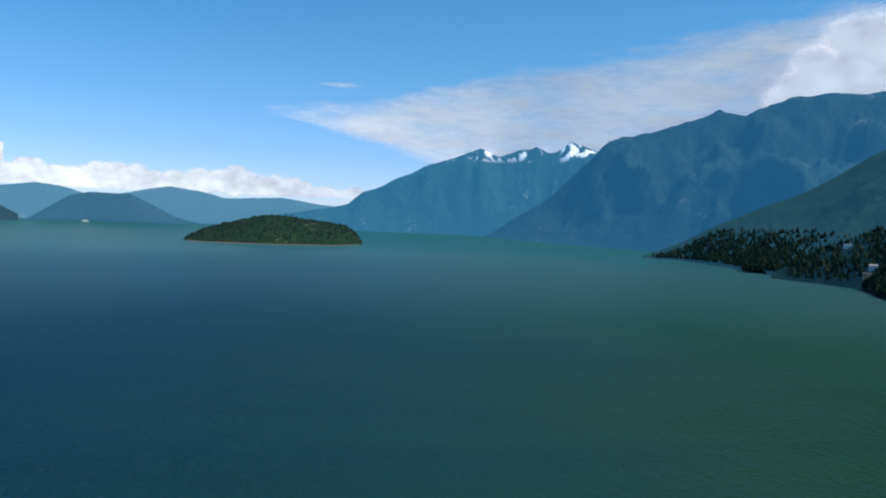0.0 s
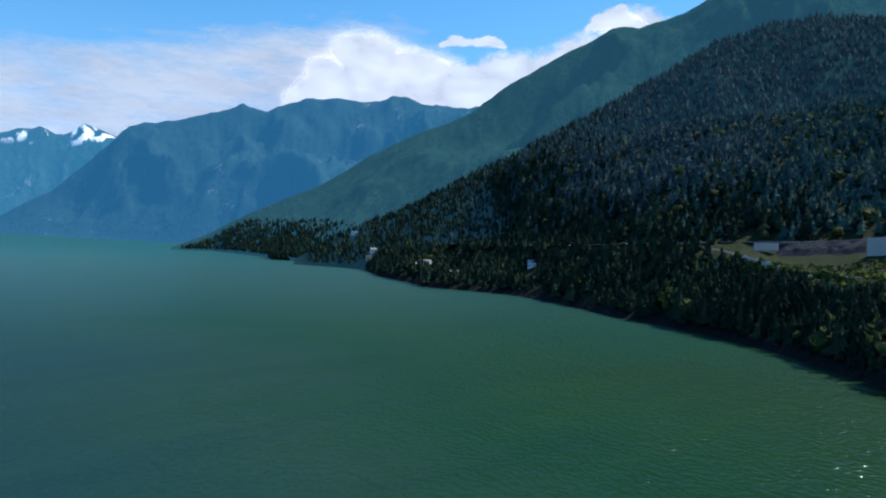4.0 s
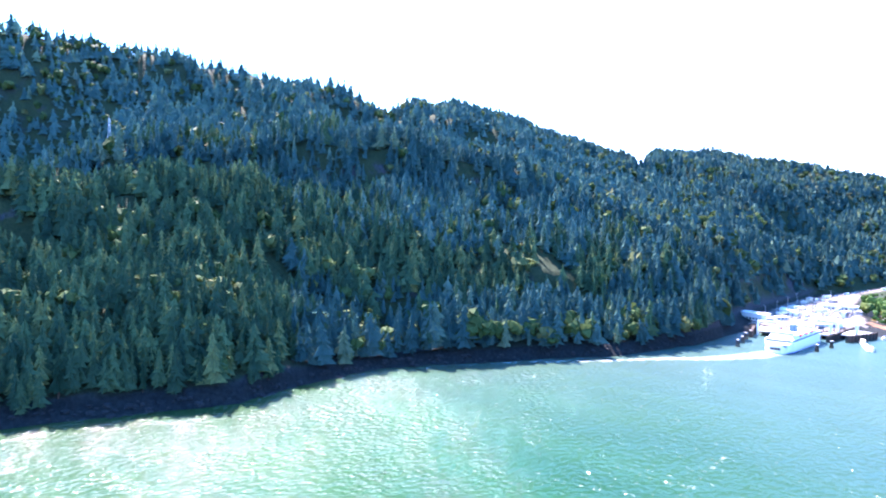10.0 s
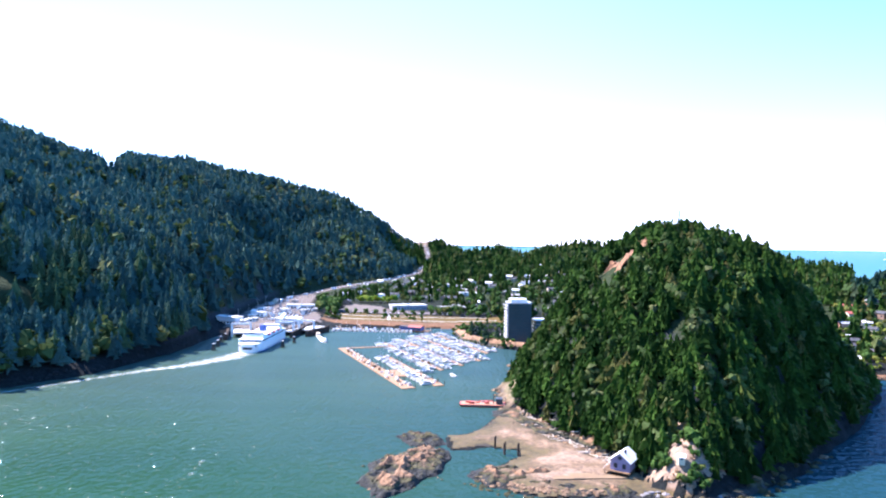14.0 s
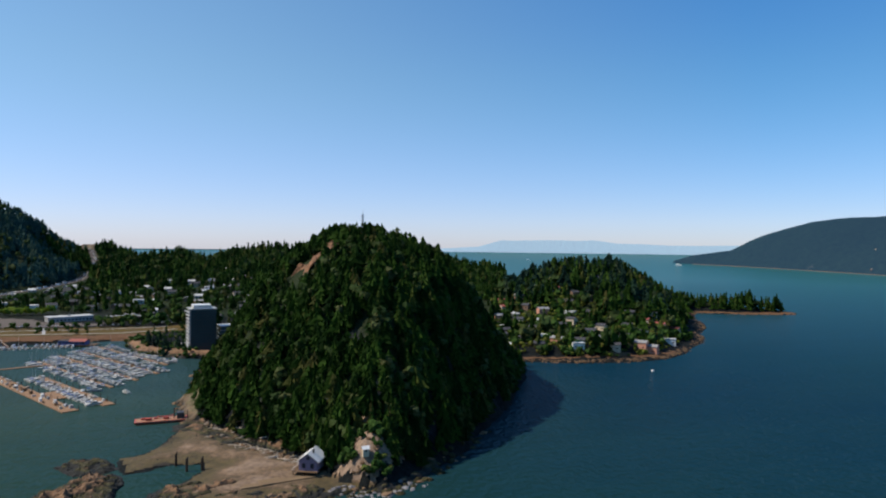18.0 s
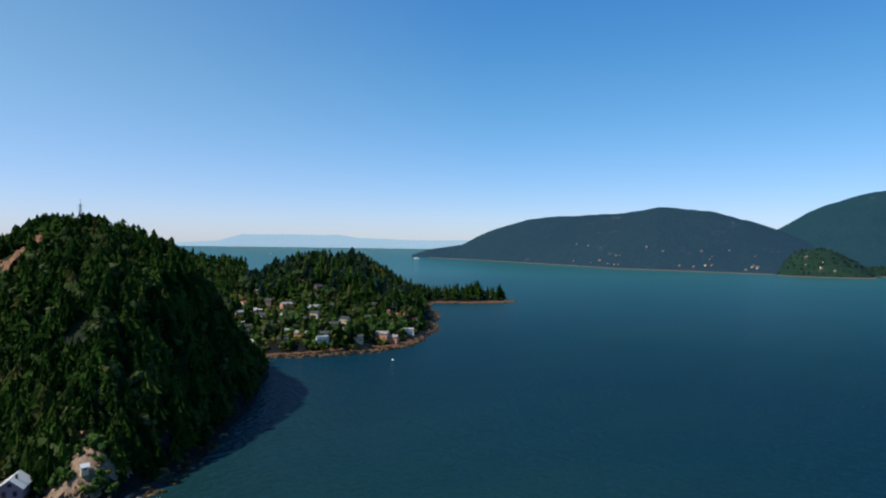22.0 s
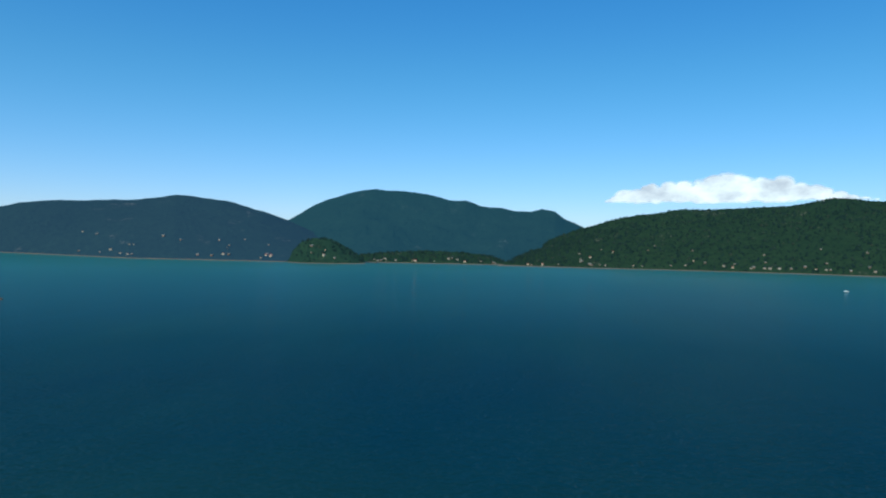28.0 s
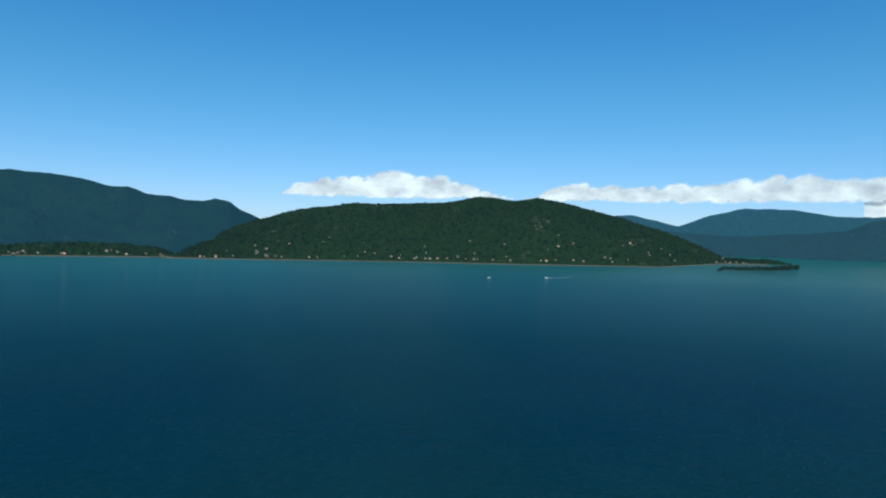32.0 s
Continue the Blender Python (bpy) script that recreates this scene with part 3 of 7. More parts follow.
    i = np.arange(n * m).reshape(n, m)
    f = np.stack([i[:-1, :-1], i[:-1, 1:], i[1:, 1:], i[1:, :-1]], -1).reshape(-1, 4)
    return new(name, smooth_mesh(name, v, f, mat))


def ridge_sheet(name, ridge, mat, step=0.12, rings=44):
    az = np.arange(ridge.crest[0][0], ridge.crest[-1][0] + step, step)
    rc, rf = along(az, ridge.crest, 1)[:, None], along(az, ridge.foot, 1)[:, None]
    t = np.linspace(-0.03, 1, rings)[None, :]
    r = np.concatenate([rf + (rc - rf) * t, rc + np.array([[60, 160, min(ridge.back, 250)]])], 1)
    r = np.minimum(r, 4960)
    z = ridge.z(np.repeat(az[:, None], r.shape[1], 1) % 360, r)
    return sheet(name, az, r, z, mat)


# ---- water and ground
radii = np.concatenate([[0.5, 60, 150], np.arange(240, 1000, 40), np.arange(1000, 4961, 120), [4960]])
turn = np.linspace(0, 360, 361)
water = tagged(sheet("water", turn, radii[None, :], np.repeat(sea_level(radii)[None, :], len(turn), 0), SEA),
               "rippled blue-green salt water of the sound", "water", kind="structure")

az_ground = np.arange(12, 236.01, 0.34)
r_ground = np.concatenate([np.arange(262, 760, 5), np.arange(760, 1400, 14), np.arange(1400, 2960, 45)])
gx, gy = np.sin(np.radians(az_ground))[:, None] * r_ground, np.cos(np.radians(az_ground))[:, None] * r_ground
ground = tagged(sheet("ground", az_ground, r_ground[None, :] + 0 * gx, land(gx, gy), GROUND),
                "steep forest floor, grey rock and tidal shore", "ground", kind="structure")


def top(r, el):
    return HEIGHT + r * math.tan(radians(el))


def crest(r, rows, less=0.0):
    return [(az, r, top(r, el) - less) for az, el in rows]


SHOULDER = Ridge(crest(2050, [(26, -2.2), (30, 0.0), (36, 2.6), (43, 6.2), (51, 10.4), (60, 15.2), (67, 16.3), (71.5, 15.5), (76, 15.2), (82, 16.8), (89, 14.9), (94, 13), (97, 10), (104, 5)], 20),
                 [(26, 1990), (30, 1850), (36, 1550), (45, 1350), (60, 1150), (80, 1020), (90, 1020), (104, 1050)], 21, 0.05, 0.95)
BLACK_MOUNTAIN = Ridge(crest(3000, [(16.5, -1.9), (19, -0.9), (21.3, 0.4), (25, 2.2), (28, 3.4), (34, 7), (40.4, 9.7), (44, 11.9), (48.2, 14.0), (51.8, 15.9), (54, 16.0), (56.4, 17.0), (59.2, 17.9), (64, 19.4), (70, 20.4),
                                    (76, 19.8), (79.8, 18.0), (82.7, 16.9), (85.6, 16.3), (88.3, 15.5), (91, 14.3), (94, 13), (100, 9)]),
                       [(16.5, 2950), (20, 2850), (23, 2500), (26, 2150), (40, 1700), (100, 1800)], 23, 0.13, 1.1)
SNOW_RANGE = Ridge(crest(4850, [(-16, -0.6), (-13.5, 0.5), (-10, 1.0), (-8, 1.6), (-6.9, 2.6), (-4.1, 3.9), (-1.3, 4.9), (0.5, 5.4), (1.8, 5.9), (2.9, 6.3), (3.8, 5.9), (4.6, 6.0), (6.2, 6.7), (7.6, 7.0), (8.6, 6.4), (9.3, 6.5), (10.4, 7.2),
                                (11.4, 6.7), (12.7, 6.2), (15, 5), (18, 4)]),
                   [(-16, 4780), (-7, 4560), (0, 4500), (18, 4300)], 25, 0.22, 1.15, 60)
RANGE = Ridge(crest(4450, [(2.5, -1.2), (4, -0.6), (6, 0.9), (8.3, 2.4), (10, 3.9), (11.5, 5.3), (13, 6.6), (14.4, 7.4), (16, 7.9), (18.7, 8.7), (20.4, 9.1), (21.8, 9.7), (23.7, 9.0),
                           (26.7, 10.1), (29.1, 10.4), (31.5, 10.1), (33, 10.2), (35, 10.6), (37.9, 9.8), (40, 9.7), (44, 10)]),
              [(2.5, 4400), (5, 4250), (10, 3900), (20, 3450), (27, 2900), (44, 2900)], 27, 0.2, 1.15)
WEST_HILL = Ridge(crest(4150, [(219.6, -0.9), (221, -0.4), (223.8, 0.0), (226, 1.1), (229.3, 2.2), (232, 2.5), (236.5, 2.7), (239.8, 3.2), (243.6, 2.9), (246.4, 2.2), (248.7, 1.3), (251.5, 0.2), (255.2, -1.2), (256, -2)], 2),
                  [(219.6, 4100), (225, 3880), (236.5, 3540), (247.8, 3230), (254.9, 3180), (256, 3300)], 31, 0.05, 0.8)
WEST_PEAK = Ridge(crest(4750, [(245, 0), (248.1, 1.36), (250.3, 2.6), (251.8, 3.3), (253.6, 3.85), (254.7, 4.1), (255.7, 4.18), (256.9, 4.12), (258, 4.15), (259.2, 3.97), (260.5, 3.75), (261.9, 3.45), (263.2, 3.4), (264.5, 3.0), (266.2, 2.9), (267, 2.67), (268.7, 2.53), (269.6, 2.8), (270.7, 2.6), (271.5, 2.0), (273, 1.4), (277, 0)], 1),
                  [(245, 3400), (255, 3400), (259, 3430), (265.5, 3420), (277, 3400)], 33, 0.12, 1.9, 200)
WEST_RIDGE = Ridge(crest(4080, [(264.8, -1.6), (267.5, -0.7), (270, 0.3), (272.9, 1.4), (276.1, 2.3), (280.7, 3.0), (285.4, 3.15), (288, 3.3), (291, 3.8), (294.3, 3.45), (296, 3.85),
                                (299.3, 3.2), (302.9, 2.3), (306.5, 1.2), (309, 0.2), (310.7, -0.7), (314, -0.75), (316.2, -1.1)], 9),
                   [(264.8, 3360), (266, 3230), (273, 3190), (285, 3280), (294.6, 3340), (306, 3650), (310.7, 3850), (316.2, 3980)], 35, 0.05, 0.8)
WEST_POINT = Ridge(crest(3220, [(248.2, -1.95), (248.9, -0.9), (249.6, -0.1), (250.6, 0.2), (251.6, 0.2), (252.6, -0.1), (253.7, -0.75), (254.7, -1.5), (255, -1.95)], 8),
                   [(248.2, 3190), (249.5, 3090), (252, 3070), (254, 3090), (255, 3180)], 36, 0.05, 0.6, 200)
LOW_SHORE = Ridge(crest(3440, [(253.6, -1.6), (254.4, -1.15), (256.5, -0.9), (260, -0.7), (263, -0.77), (265.4, -1.05), (266.8, -1.5)], 7),
                  [(253.6, 3330), (260, 3320), (266.8, 3330)], 38, 0.05, 0.7, 250)
NEAR_ISLAND = Ridge(crest(3420, [(338.9, -1.75), (339.3, -1.4), (340.6, -0.75), (342.3, -0.3), (345.3, 0.5), (347.5, 0.4), (349.4, 0.2), (351.7, -0.1), (352.7, -0.7), (353.4, -1.75)], 8),
                    [(338.9, 3400), (340.5, 3200), (345.8, 3080), (351, 3140), (353.4, 3400)], 37, 0.06, 0.6, 250)
NORTH_ISLES = Ridge(crest(4900, [(322, 2.4), (325, 1.9), (326.8, 1.75), (328.9, 2.1), (330.7, 1.9), (333, 1.2), (338, 2.3), (340, 2.1), (342.2, 1.6), (346.6, 1.75), (351.2, 1.2), (354, 1.3)]),
                    [(322, 4800), (354, 4800)], 39, 0.05, 0.8, 40)
NORTH_HUMP = Ridge(crest(4800, [(328.5, -0.55), (330, 0.5), (331.2, 1.3), (332.5, 1.55), (335.2, 1.6), (336.6, 0.9), (338.5, -0.1), (340.5, -0.6)]),
                   [(328.5, 4700), (340.5, 4700)], 41, 0.04, 0.7, 60)
FAR_WEST = Ridge(crest(4900, [(302, 2.3), (303.8, 2.4), (307.3, 1.6), (309.8, 2.45), (312.2, 3.0), (315.3, 2.9), (318.3, 2.4), (322, 2.4)]),
                 [(302, 4780), (322, 4780)], 43, 0.04, 0.8, 40)
FAR_WEST_LOW = Ridge(crest(4780, [(305, 0.9), (306.5, 1.15), (311.5, 0.85), (316, 1.1), (319, 1.4), (320.4, 2.0), (322.5, 2.3), (325, 1.4), (328, -0.3)]),
                     [(305, 4560), (314, 4560), (319, 4480), (328, 4600)], 45, 0.05, 0.7, 60)
HORIZON_LAND = Ridge(crest(4940, [(194, -0.2), (200.5, -0.15), (203.8, 0.05), (205.7, 0.6), (209.5, 0.65), (213.3, 0.65), (215.2, 0.45), (219.7, 0.3), (224.5, 0.35), (230, 0.2)]),
                     [(194, 4925), (230, 4925)], 47, 0.02, 0.7, 15)

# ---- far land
# the fourth colour of each is its painted haze glow
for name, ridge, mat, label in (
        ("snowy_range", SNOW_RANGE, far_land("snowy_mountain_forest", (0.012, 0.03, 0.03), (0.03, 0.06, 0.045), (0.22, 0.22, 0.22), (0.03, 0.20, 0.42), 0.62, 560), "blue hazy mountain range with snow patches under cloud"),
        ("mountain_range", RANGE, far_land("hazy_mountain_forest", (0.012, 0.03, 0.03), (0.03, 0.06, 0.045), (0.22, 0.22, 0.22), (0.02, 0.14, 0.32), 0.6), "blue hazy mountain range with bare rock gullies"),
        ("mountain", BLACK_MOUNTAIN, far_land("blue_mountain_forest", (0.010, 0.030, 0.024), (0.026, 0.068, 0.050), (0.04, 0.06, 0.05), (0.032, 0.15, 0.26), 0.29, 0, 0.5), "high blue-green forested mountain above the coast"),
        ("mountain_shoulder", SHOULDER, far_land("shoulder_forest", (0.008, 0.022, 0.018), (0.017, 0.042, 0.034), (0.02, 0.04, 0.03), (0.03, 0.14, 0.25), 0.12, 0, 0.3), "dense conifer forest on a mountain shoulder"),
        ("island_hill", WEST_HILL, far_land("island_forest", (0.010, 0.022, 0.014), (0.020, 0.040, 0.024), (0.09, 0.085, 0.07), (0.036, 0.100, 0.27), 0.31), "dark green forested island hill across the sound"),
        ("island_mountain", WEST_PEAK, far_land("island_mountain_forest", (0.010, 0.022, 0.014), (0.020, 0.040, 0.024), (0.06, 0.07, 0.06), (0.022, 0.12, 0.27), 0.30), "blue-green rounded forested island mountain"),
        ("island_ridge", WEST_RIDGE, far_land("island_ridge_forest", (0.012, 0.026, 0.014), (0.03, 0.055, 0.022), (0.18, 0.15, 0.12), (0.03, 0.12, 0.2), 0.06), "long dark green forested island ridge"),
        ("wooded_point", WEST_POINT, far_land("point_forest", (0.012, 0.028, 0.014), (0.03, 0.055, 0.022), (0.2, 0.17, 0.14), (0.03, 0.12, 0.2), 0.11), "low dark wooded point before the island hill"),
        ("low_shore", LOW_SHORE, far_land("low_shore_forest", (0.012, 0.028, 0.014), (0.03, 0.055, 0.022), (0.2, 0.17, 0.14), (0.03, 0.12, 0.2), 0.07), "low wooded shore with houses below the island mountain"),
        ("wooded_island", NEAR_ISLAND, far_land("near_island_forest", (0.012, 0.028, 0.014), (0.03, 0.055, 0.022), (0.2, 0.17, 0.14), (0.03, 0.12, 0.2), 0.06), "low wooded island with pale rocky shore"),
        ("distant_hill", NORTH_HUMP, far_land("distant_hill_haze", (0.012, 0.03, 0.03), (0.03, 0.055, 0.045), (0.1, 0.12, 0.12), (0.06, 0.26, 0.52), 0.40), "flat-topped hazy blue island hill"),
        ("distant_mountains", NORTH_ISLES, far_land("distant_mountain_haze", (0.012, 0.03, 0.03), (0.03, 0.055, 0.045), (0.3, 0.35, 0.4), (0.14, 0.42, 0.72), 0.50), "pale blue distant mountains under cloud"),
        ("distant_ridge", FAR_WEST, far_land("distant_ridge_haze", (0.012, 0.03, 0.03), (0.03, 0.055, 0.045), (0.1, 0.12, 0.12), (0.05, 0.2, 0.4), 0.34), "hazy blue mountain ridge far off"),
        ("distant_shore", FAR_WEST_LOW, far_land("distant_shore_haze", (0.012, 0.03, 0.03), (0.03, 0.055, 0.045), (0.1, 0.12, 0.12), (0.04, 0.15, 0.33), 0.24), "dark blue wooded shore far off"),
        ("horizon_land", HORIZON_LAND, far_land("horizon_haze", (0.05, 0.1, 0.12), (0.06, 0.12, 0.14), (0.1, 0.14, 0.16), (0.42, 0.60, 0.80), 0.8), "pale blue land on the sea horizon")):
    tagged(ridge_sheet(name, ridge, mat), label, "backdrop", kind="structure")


# ---------------------------------------------------------------- trees
def conifer_shape(rng, tiers, points, width=0.17):
    """A fir of unit height: ragged skirts of boughs, each a star-shaped cone. Corners, triangles."""
    v, f = [], []
    for k in range(tiers):
        s = k / tiers
        z_rim = 0.08 + 0.85 * s ** 0.95 + rng.uniform(-0.015, 0.015)
        rad = width * (1 - s) ** 0.7 * rng.uniform(0.8, 1.2) + 0.014
        z_tip = min(0.97, z_rim + rad * rng.uniform(0.7, 1.05) + 0.55 / tiers) if k < tiers - 1 else 1.0
        c = len(v)
        v.append((rng.uniform(-.02, .02), rng.uniform(-.02, .02), z_tip))
        turn0 = rng.uniform(0, 6.28)
        for p in range(points * 2):
            a = turn0 + math.pi * p / points
            q = rad * (rng.uniform(0.6, 1.4) if p % 2 == 0 else rng.uniform(0.3, 0.62))
            v.append((q * math.cos(a), q * math.sin(a), z_rim + (rng.uniform(-.035, .03) if p % 2 == 0 else rng.uniform(0.0, .05))))
        for p in range(points * 2):
            f.append((c, c + 1 + p, c + 1 + (p + 1) % (points * 2)))
    return np.array(v), np.array(f)


def cone_shape(rng, sides=5, width=0.2):
    v = [(0, 0, 1.0)]
    for ring, (rr, zz) in enumerate(((0.55, 0.55), (1.0, 0.08))):
        for p in range(sides):
            a = 6.283 * (p + 0.5 * ring) / sides
            q = width * rr * rng.uniform(0.7, 1.3)
            v.append((q * math.cos(a), q * math.sin(a), zz + rng.uniform(-.06, .06)))
    f = []
    for p in range(sides):
        n = (p + 1) % sides
        f += [(0, 1 + p, 1 + n), (1 + p, 1 + sides + p, 1 + n), (1 + n, 1 + sides + p, 1 + sides + n)]
    return np.array(v), np.array(f)


def leafy_shape(rng, clumps=46, size=0.16):
    """A broad crown of unit height: many small tilted clumps of leaves round an uneven hull, with gaps."""
    v, f = [], []
    lobes = [(rng.uniform(-.2, .2), rng.uniform(-.2, .2), rng.uniform(0.45, 0.8), rng.uniform(0.17, 0.27)) for _ in range(6)]
    for k in range(clumps):
        lx, ly, lz, lr = lobes[k % 6]
        d = Vector((rng.gauss(0, 1), rng.gauss(0, 1), rng.gauss(0, 1))).normalized()
        p = Vector((lx, ly, lz)) + d * lr * rng.uniform(0.6, 1.05)
        u = d.orthogonal().normalized()
        w = d.cross(u)
        s = size * rng.uniform(0.5, 1.1)
        c = len(v)
        v.append(tuple(p + d * s * 0.45))
        for q in range(5):
            a = 6.283 * q / 5 + rng.uniform(-.4, .4)
            v.append(tuple(p + (u * math.cos(a) + w * math.sin(a)) * s * rng.uniform(0.6, 1.1) - d * s * 0.2))
        f += [(c, c + 1 + q, c + 1 + (q + 1) % 5) for q in range(5)]
    return np.array(v), np.array(f)


def planted(name, shapes, pts, heights, mat, label, category="forest", widen=None, tints=None, seed=1):
    """One wood: the shapes, turned and scaled, at all the places, in one mesh."""
    rng = np.random.RandomState(seed)
    n = len(pts)
    which = rng.randint(0, len(shapes), n)
    ang = rng.rand(n) * 6.283
    wide = rng.uniform(0.8, 1.25, n) if widen is None else widen * rng.uniform(0.8, 1.25, n)
    tint = rng.rand(n) if tints is None else tints
    vs, fs, ts, base = [], [], [], 0
    for s, (sv, sf) in enumerate(shapes):
        i = np.where(which == s)[0]
        if not len(i):
            continue
        c, q = np.cos(ang[i])[:, None], np.sin(ang[i])[:, None]
        h = heights[i][:, None]
        x = (sv[None, :, 0] * c - sv[None, :, 1] * q) * h * wide[i][:, None] + pts[i, 0][:, None]
        y = (sv[None, :, 0] * q + sv[None, :, 1] * c) * h * wide[i][:, None] + pts[i, 1][:, None]
        z = sv[None, :, 2] * h + pts[i, 2][:, None] - 0.4
        vs.append(np.stack([x, y, z], -1).reshape(-1, 3))
        fs.append((sf[None] + (np.arange(len(i)) * len(sv))[:, None, None] + base).reshape(-1, 3))
        ts.append(np.repeat(tint[i], len(sv)))
        base += len(i) * len(sv)
    me = smooth_mesh(name, np.concatenate(vs), np.concatenate(fs), mat, False)
    at = me.attributes.new("tint", "FLOAT", "POINT")
    at.data.foreach_set("value", np.concatenate(ts).astype(np.float32))
    return tagged(new(name, me), label, category, kind="stuff")


def scatter(rng, az0, az1, r0, r1, area, surface):
    """Places with about one per area square metres over a sector."""
    n = int(math.pi * (r1 * r1 - r0 * r0) * (az1 - az0) / 360 / area)
    az = rng.uniform(az0, az1, n)
    r = np.sqrt(rng.uniform(r0 * r0, r1 * r1, n))
    x, y = r * np.sin(np.radians(az)), r * np.cos(np.radians(az))
    return np.stack([x, y, surface(x, y)], 1), az, r


rnd = random.Random(5)
FIR_NEAR = [conifer_shape(rnd, 9, 4, w) for w in (0.17, 0.20, 0.23, 0.27, 0.22)]
FIR_CLOSE = [conifer_shape(rnd, 11, 5, w) for w in (0.16, 0.19, 0.22, 0.26, 0.21)]
FIR_MID = [conifer_shape(rnd, 5, 3, w) for w in (0.22, 0.26, 0.31)]
FIR_FAR = [cone_shape(rnd, 4, w) for w in (0.2, 0.25, 0.3)]
FIR_HILL = [conifer_shape(rnd, 6, 5, w) for w in (0.24, 0.28, 0.32, 0.36)]
LEAFY = [leafy_shape(rnd, 27, 0.29) for _ in range(4)]
LEAFY_FAR = [leafy_shape(rnd, 12, 0.42) for _ in range(3)]

rng = np.random.RandomState(11)


def off_roads(p, gap=12):
    ok = np.ones(len(p), bool)
    for line in (UPPER_ROAD, LOWER_ROAD, TERMINAL_ROAD):
        ok &= near_track(p[:, 0], p[:, 1], line)[0] > gap
    # a wider clearing behind the wooded knoll
    ok &= near_track(p[:, 0], p[:, 1], UPPER_ROAD[10:])[0] > 12
    return ok


def open_ground(p, az, r):
    """Where the mainland has no wood: roads, rock cuts, the grassy shelf, the town, gullies."""
    cut = (az > 78) & (az < 97.5) & (r > along(az, FOOT, 1) - 12) & (r < along(az, FOOT, 1) + 30)
    shelf = (az > 74) & (az < 95) & (r > along(az, BENCH, 1) - 8) & (r < along(az, FOOT, 1) + 2)
    gap = (az > 60) & (az < 74) & (r > along(az, BENCH, 1) - 30) & (r < along(az, FOOT, 1) + 2)
    crag = (fbm(p[:, 0], p[:, 1], 110, 3, 61) > 0.52 + 0.5 * fbm(p[:, 0], p[:, 1], 17, 2, 62)) & (az > 132) & (az < 150) & (r < 900)
    notch = (az > 148.35) & (az < 149.1) & (r > 1500)
    town = (az > 155.6) & (((az < 176) & (r < along(az, BENCH, 1) + 10)) | ((az >= 176) & (r < 1350) & (p[:, 2] < 34)))
    cut &= fbm(p[:, 0], p[:, 1], 26, 2, 64) < 0.12
    return cut | shelf | gap | crag | notch | town


def wood(name, shapes, leafy, pts, heights, label, share, seed, widen=1.0, needles=None, uneven=0.45):
    """Conifers with a share of broad-leaved trees in clumps."""
    clump = fbm(pts[:, 0], pts[:, 1], 90, 3, seed)
    u = np.random.RandomState(seed).rand(len(pts))
    broad = (u < share * np.clip(1 + clump * 3.5, 0, 4))
    stand = 1 + uneven * fbm(pts[:, 0], pts[:, 1], 48, 3, 78)
    planted(name, shapes, pts[~broad], (heights * stand)[~broad], needles or CONIFER, label, widen=widen, seed=seed)
    if broad.any():
        planted(name + "_broadleaf", leafy, pts[broad], (heights * stand)[broad] * 0.66, OLIVE_LEAF, "light green broad-leaved trees among the conifers", seed=seed + 1)


# clearings of the houses on the northern shore, cut open along the camera's line of sight
NORTH_HOUSES = [(20.9, 3080), (22.9, 2640), (23.3, 2650), (23.7, 2640), (26.1, 2500), (30.7, 2190), (30.9, 2010), (32.2, 1800), (32.5, 1830), (32.8, 2330), (33.6, 2300), (34.2, 2270), (36.1, 1490), (37.1, 1500), (39.4, 1345), (45.9, 1250)]


def off_houses(p):
    ok = np.ones(len(p), bool)
    for a, q in NORTH_HOUSES:
        ux, uy = compass(a, 1)
        lateral, ahead = p[:, 0] * uy - p[:, 1] * ux, q - (p[:, 0] * ux + p[:, 1] * uy)
        ok &= (np.abs(lateral) > 15) | (ahead < -14) | (ahead > 48)
    return ok


# slopes of the mainland
p, az, r = scatter(rng, 27, 163, 430, 900, 38, land)
keep = (p[:, 2] > np.where(az > 76, 6.5 + 4 * fbm(p[:, 0], p[:, 1], 30, 2, 66), 5)) & off_roads(p) & ~open_ground(p, az, r)
tall = rng.uniform(17, 35, len(p))
# below the lower road, trees are capped by the camera's sightline to its edge
brow = np.where((az > 58) & (az < 94), HEIGHT - r * (HEIGHT - along(az, BENCH, 2) + 3) / along(az, BENCH, 1) - p[:, 2], 99)
brow = np.where(r < along(az, BENCH, 1), brow, 99)
keep &= (brow > 5) & ~((az > 79.4) & (az < 86.6) & (r > 520) & (r < 655) & (rng.rand(len(p)) < 0.9))
tall = np.where((az > 79) & (az < 87) & (r < 540), np.minimum(tall, 15), tall)
tall = np.minimum(tall, brow + rng.uniform(-3, 2, len(p)))
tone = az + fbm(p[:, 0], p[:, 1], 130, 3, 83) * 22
keep &= (fbm(p[:, 0], p[:, 1], 34, 2, 68) + 0.35 * (rng.rand(len(p)) - 0.5) > np.where(az > 120, -0.42, -0.46)) | (r < along(az, SHORE, 1) + 55)
# dark firs in the north; sunlit stands painted lighter, haze painted bluer higher up and towards the town
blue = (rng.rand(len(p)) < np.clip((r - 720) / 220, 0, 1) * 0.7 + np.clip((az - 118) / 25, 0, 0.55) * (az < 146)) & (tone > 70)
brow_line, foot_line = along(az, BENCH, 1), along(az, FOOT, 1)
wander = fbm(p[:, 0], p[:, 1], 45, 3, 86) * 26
# shade painted on gullies and steep faces, sunlight on the crest rows
in_shade = ((az > 120) & (r + wander < brow_line - 22)) | (az + wander * 0.3 > 148) | ((az > 97) & (np.abs(r + wander - foot_line - 6) < 42))
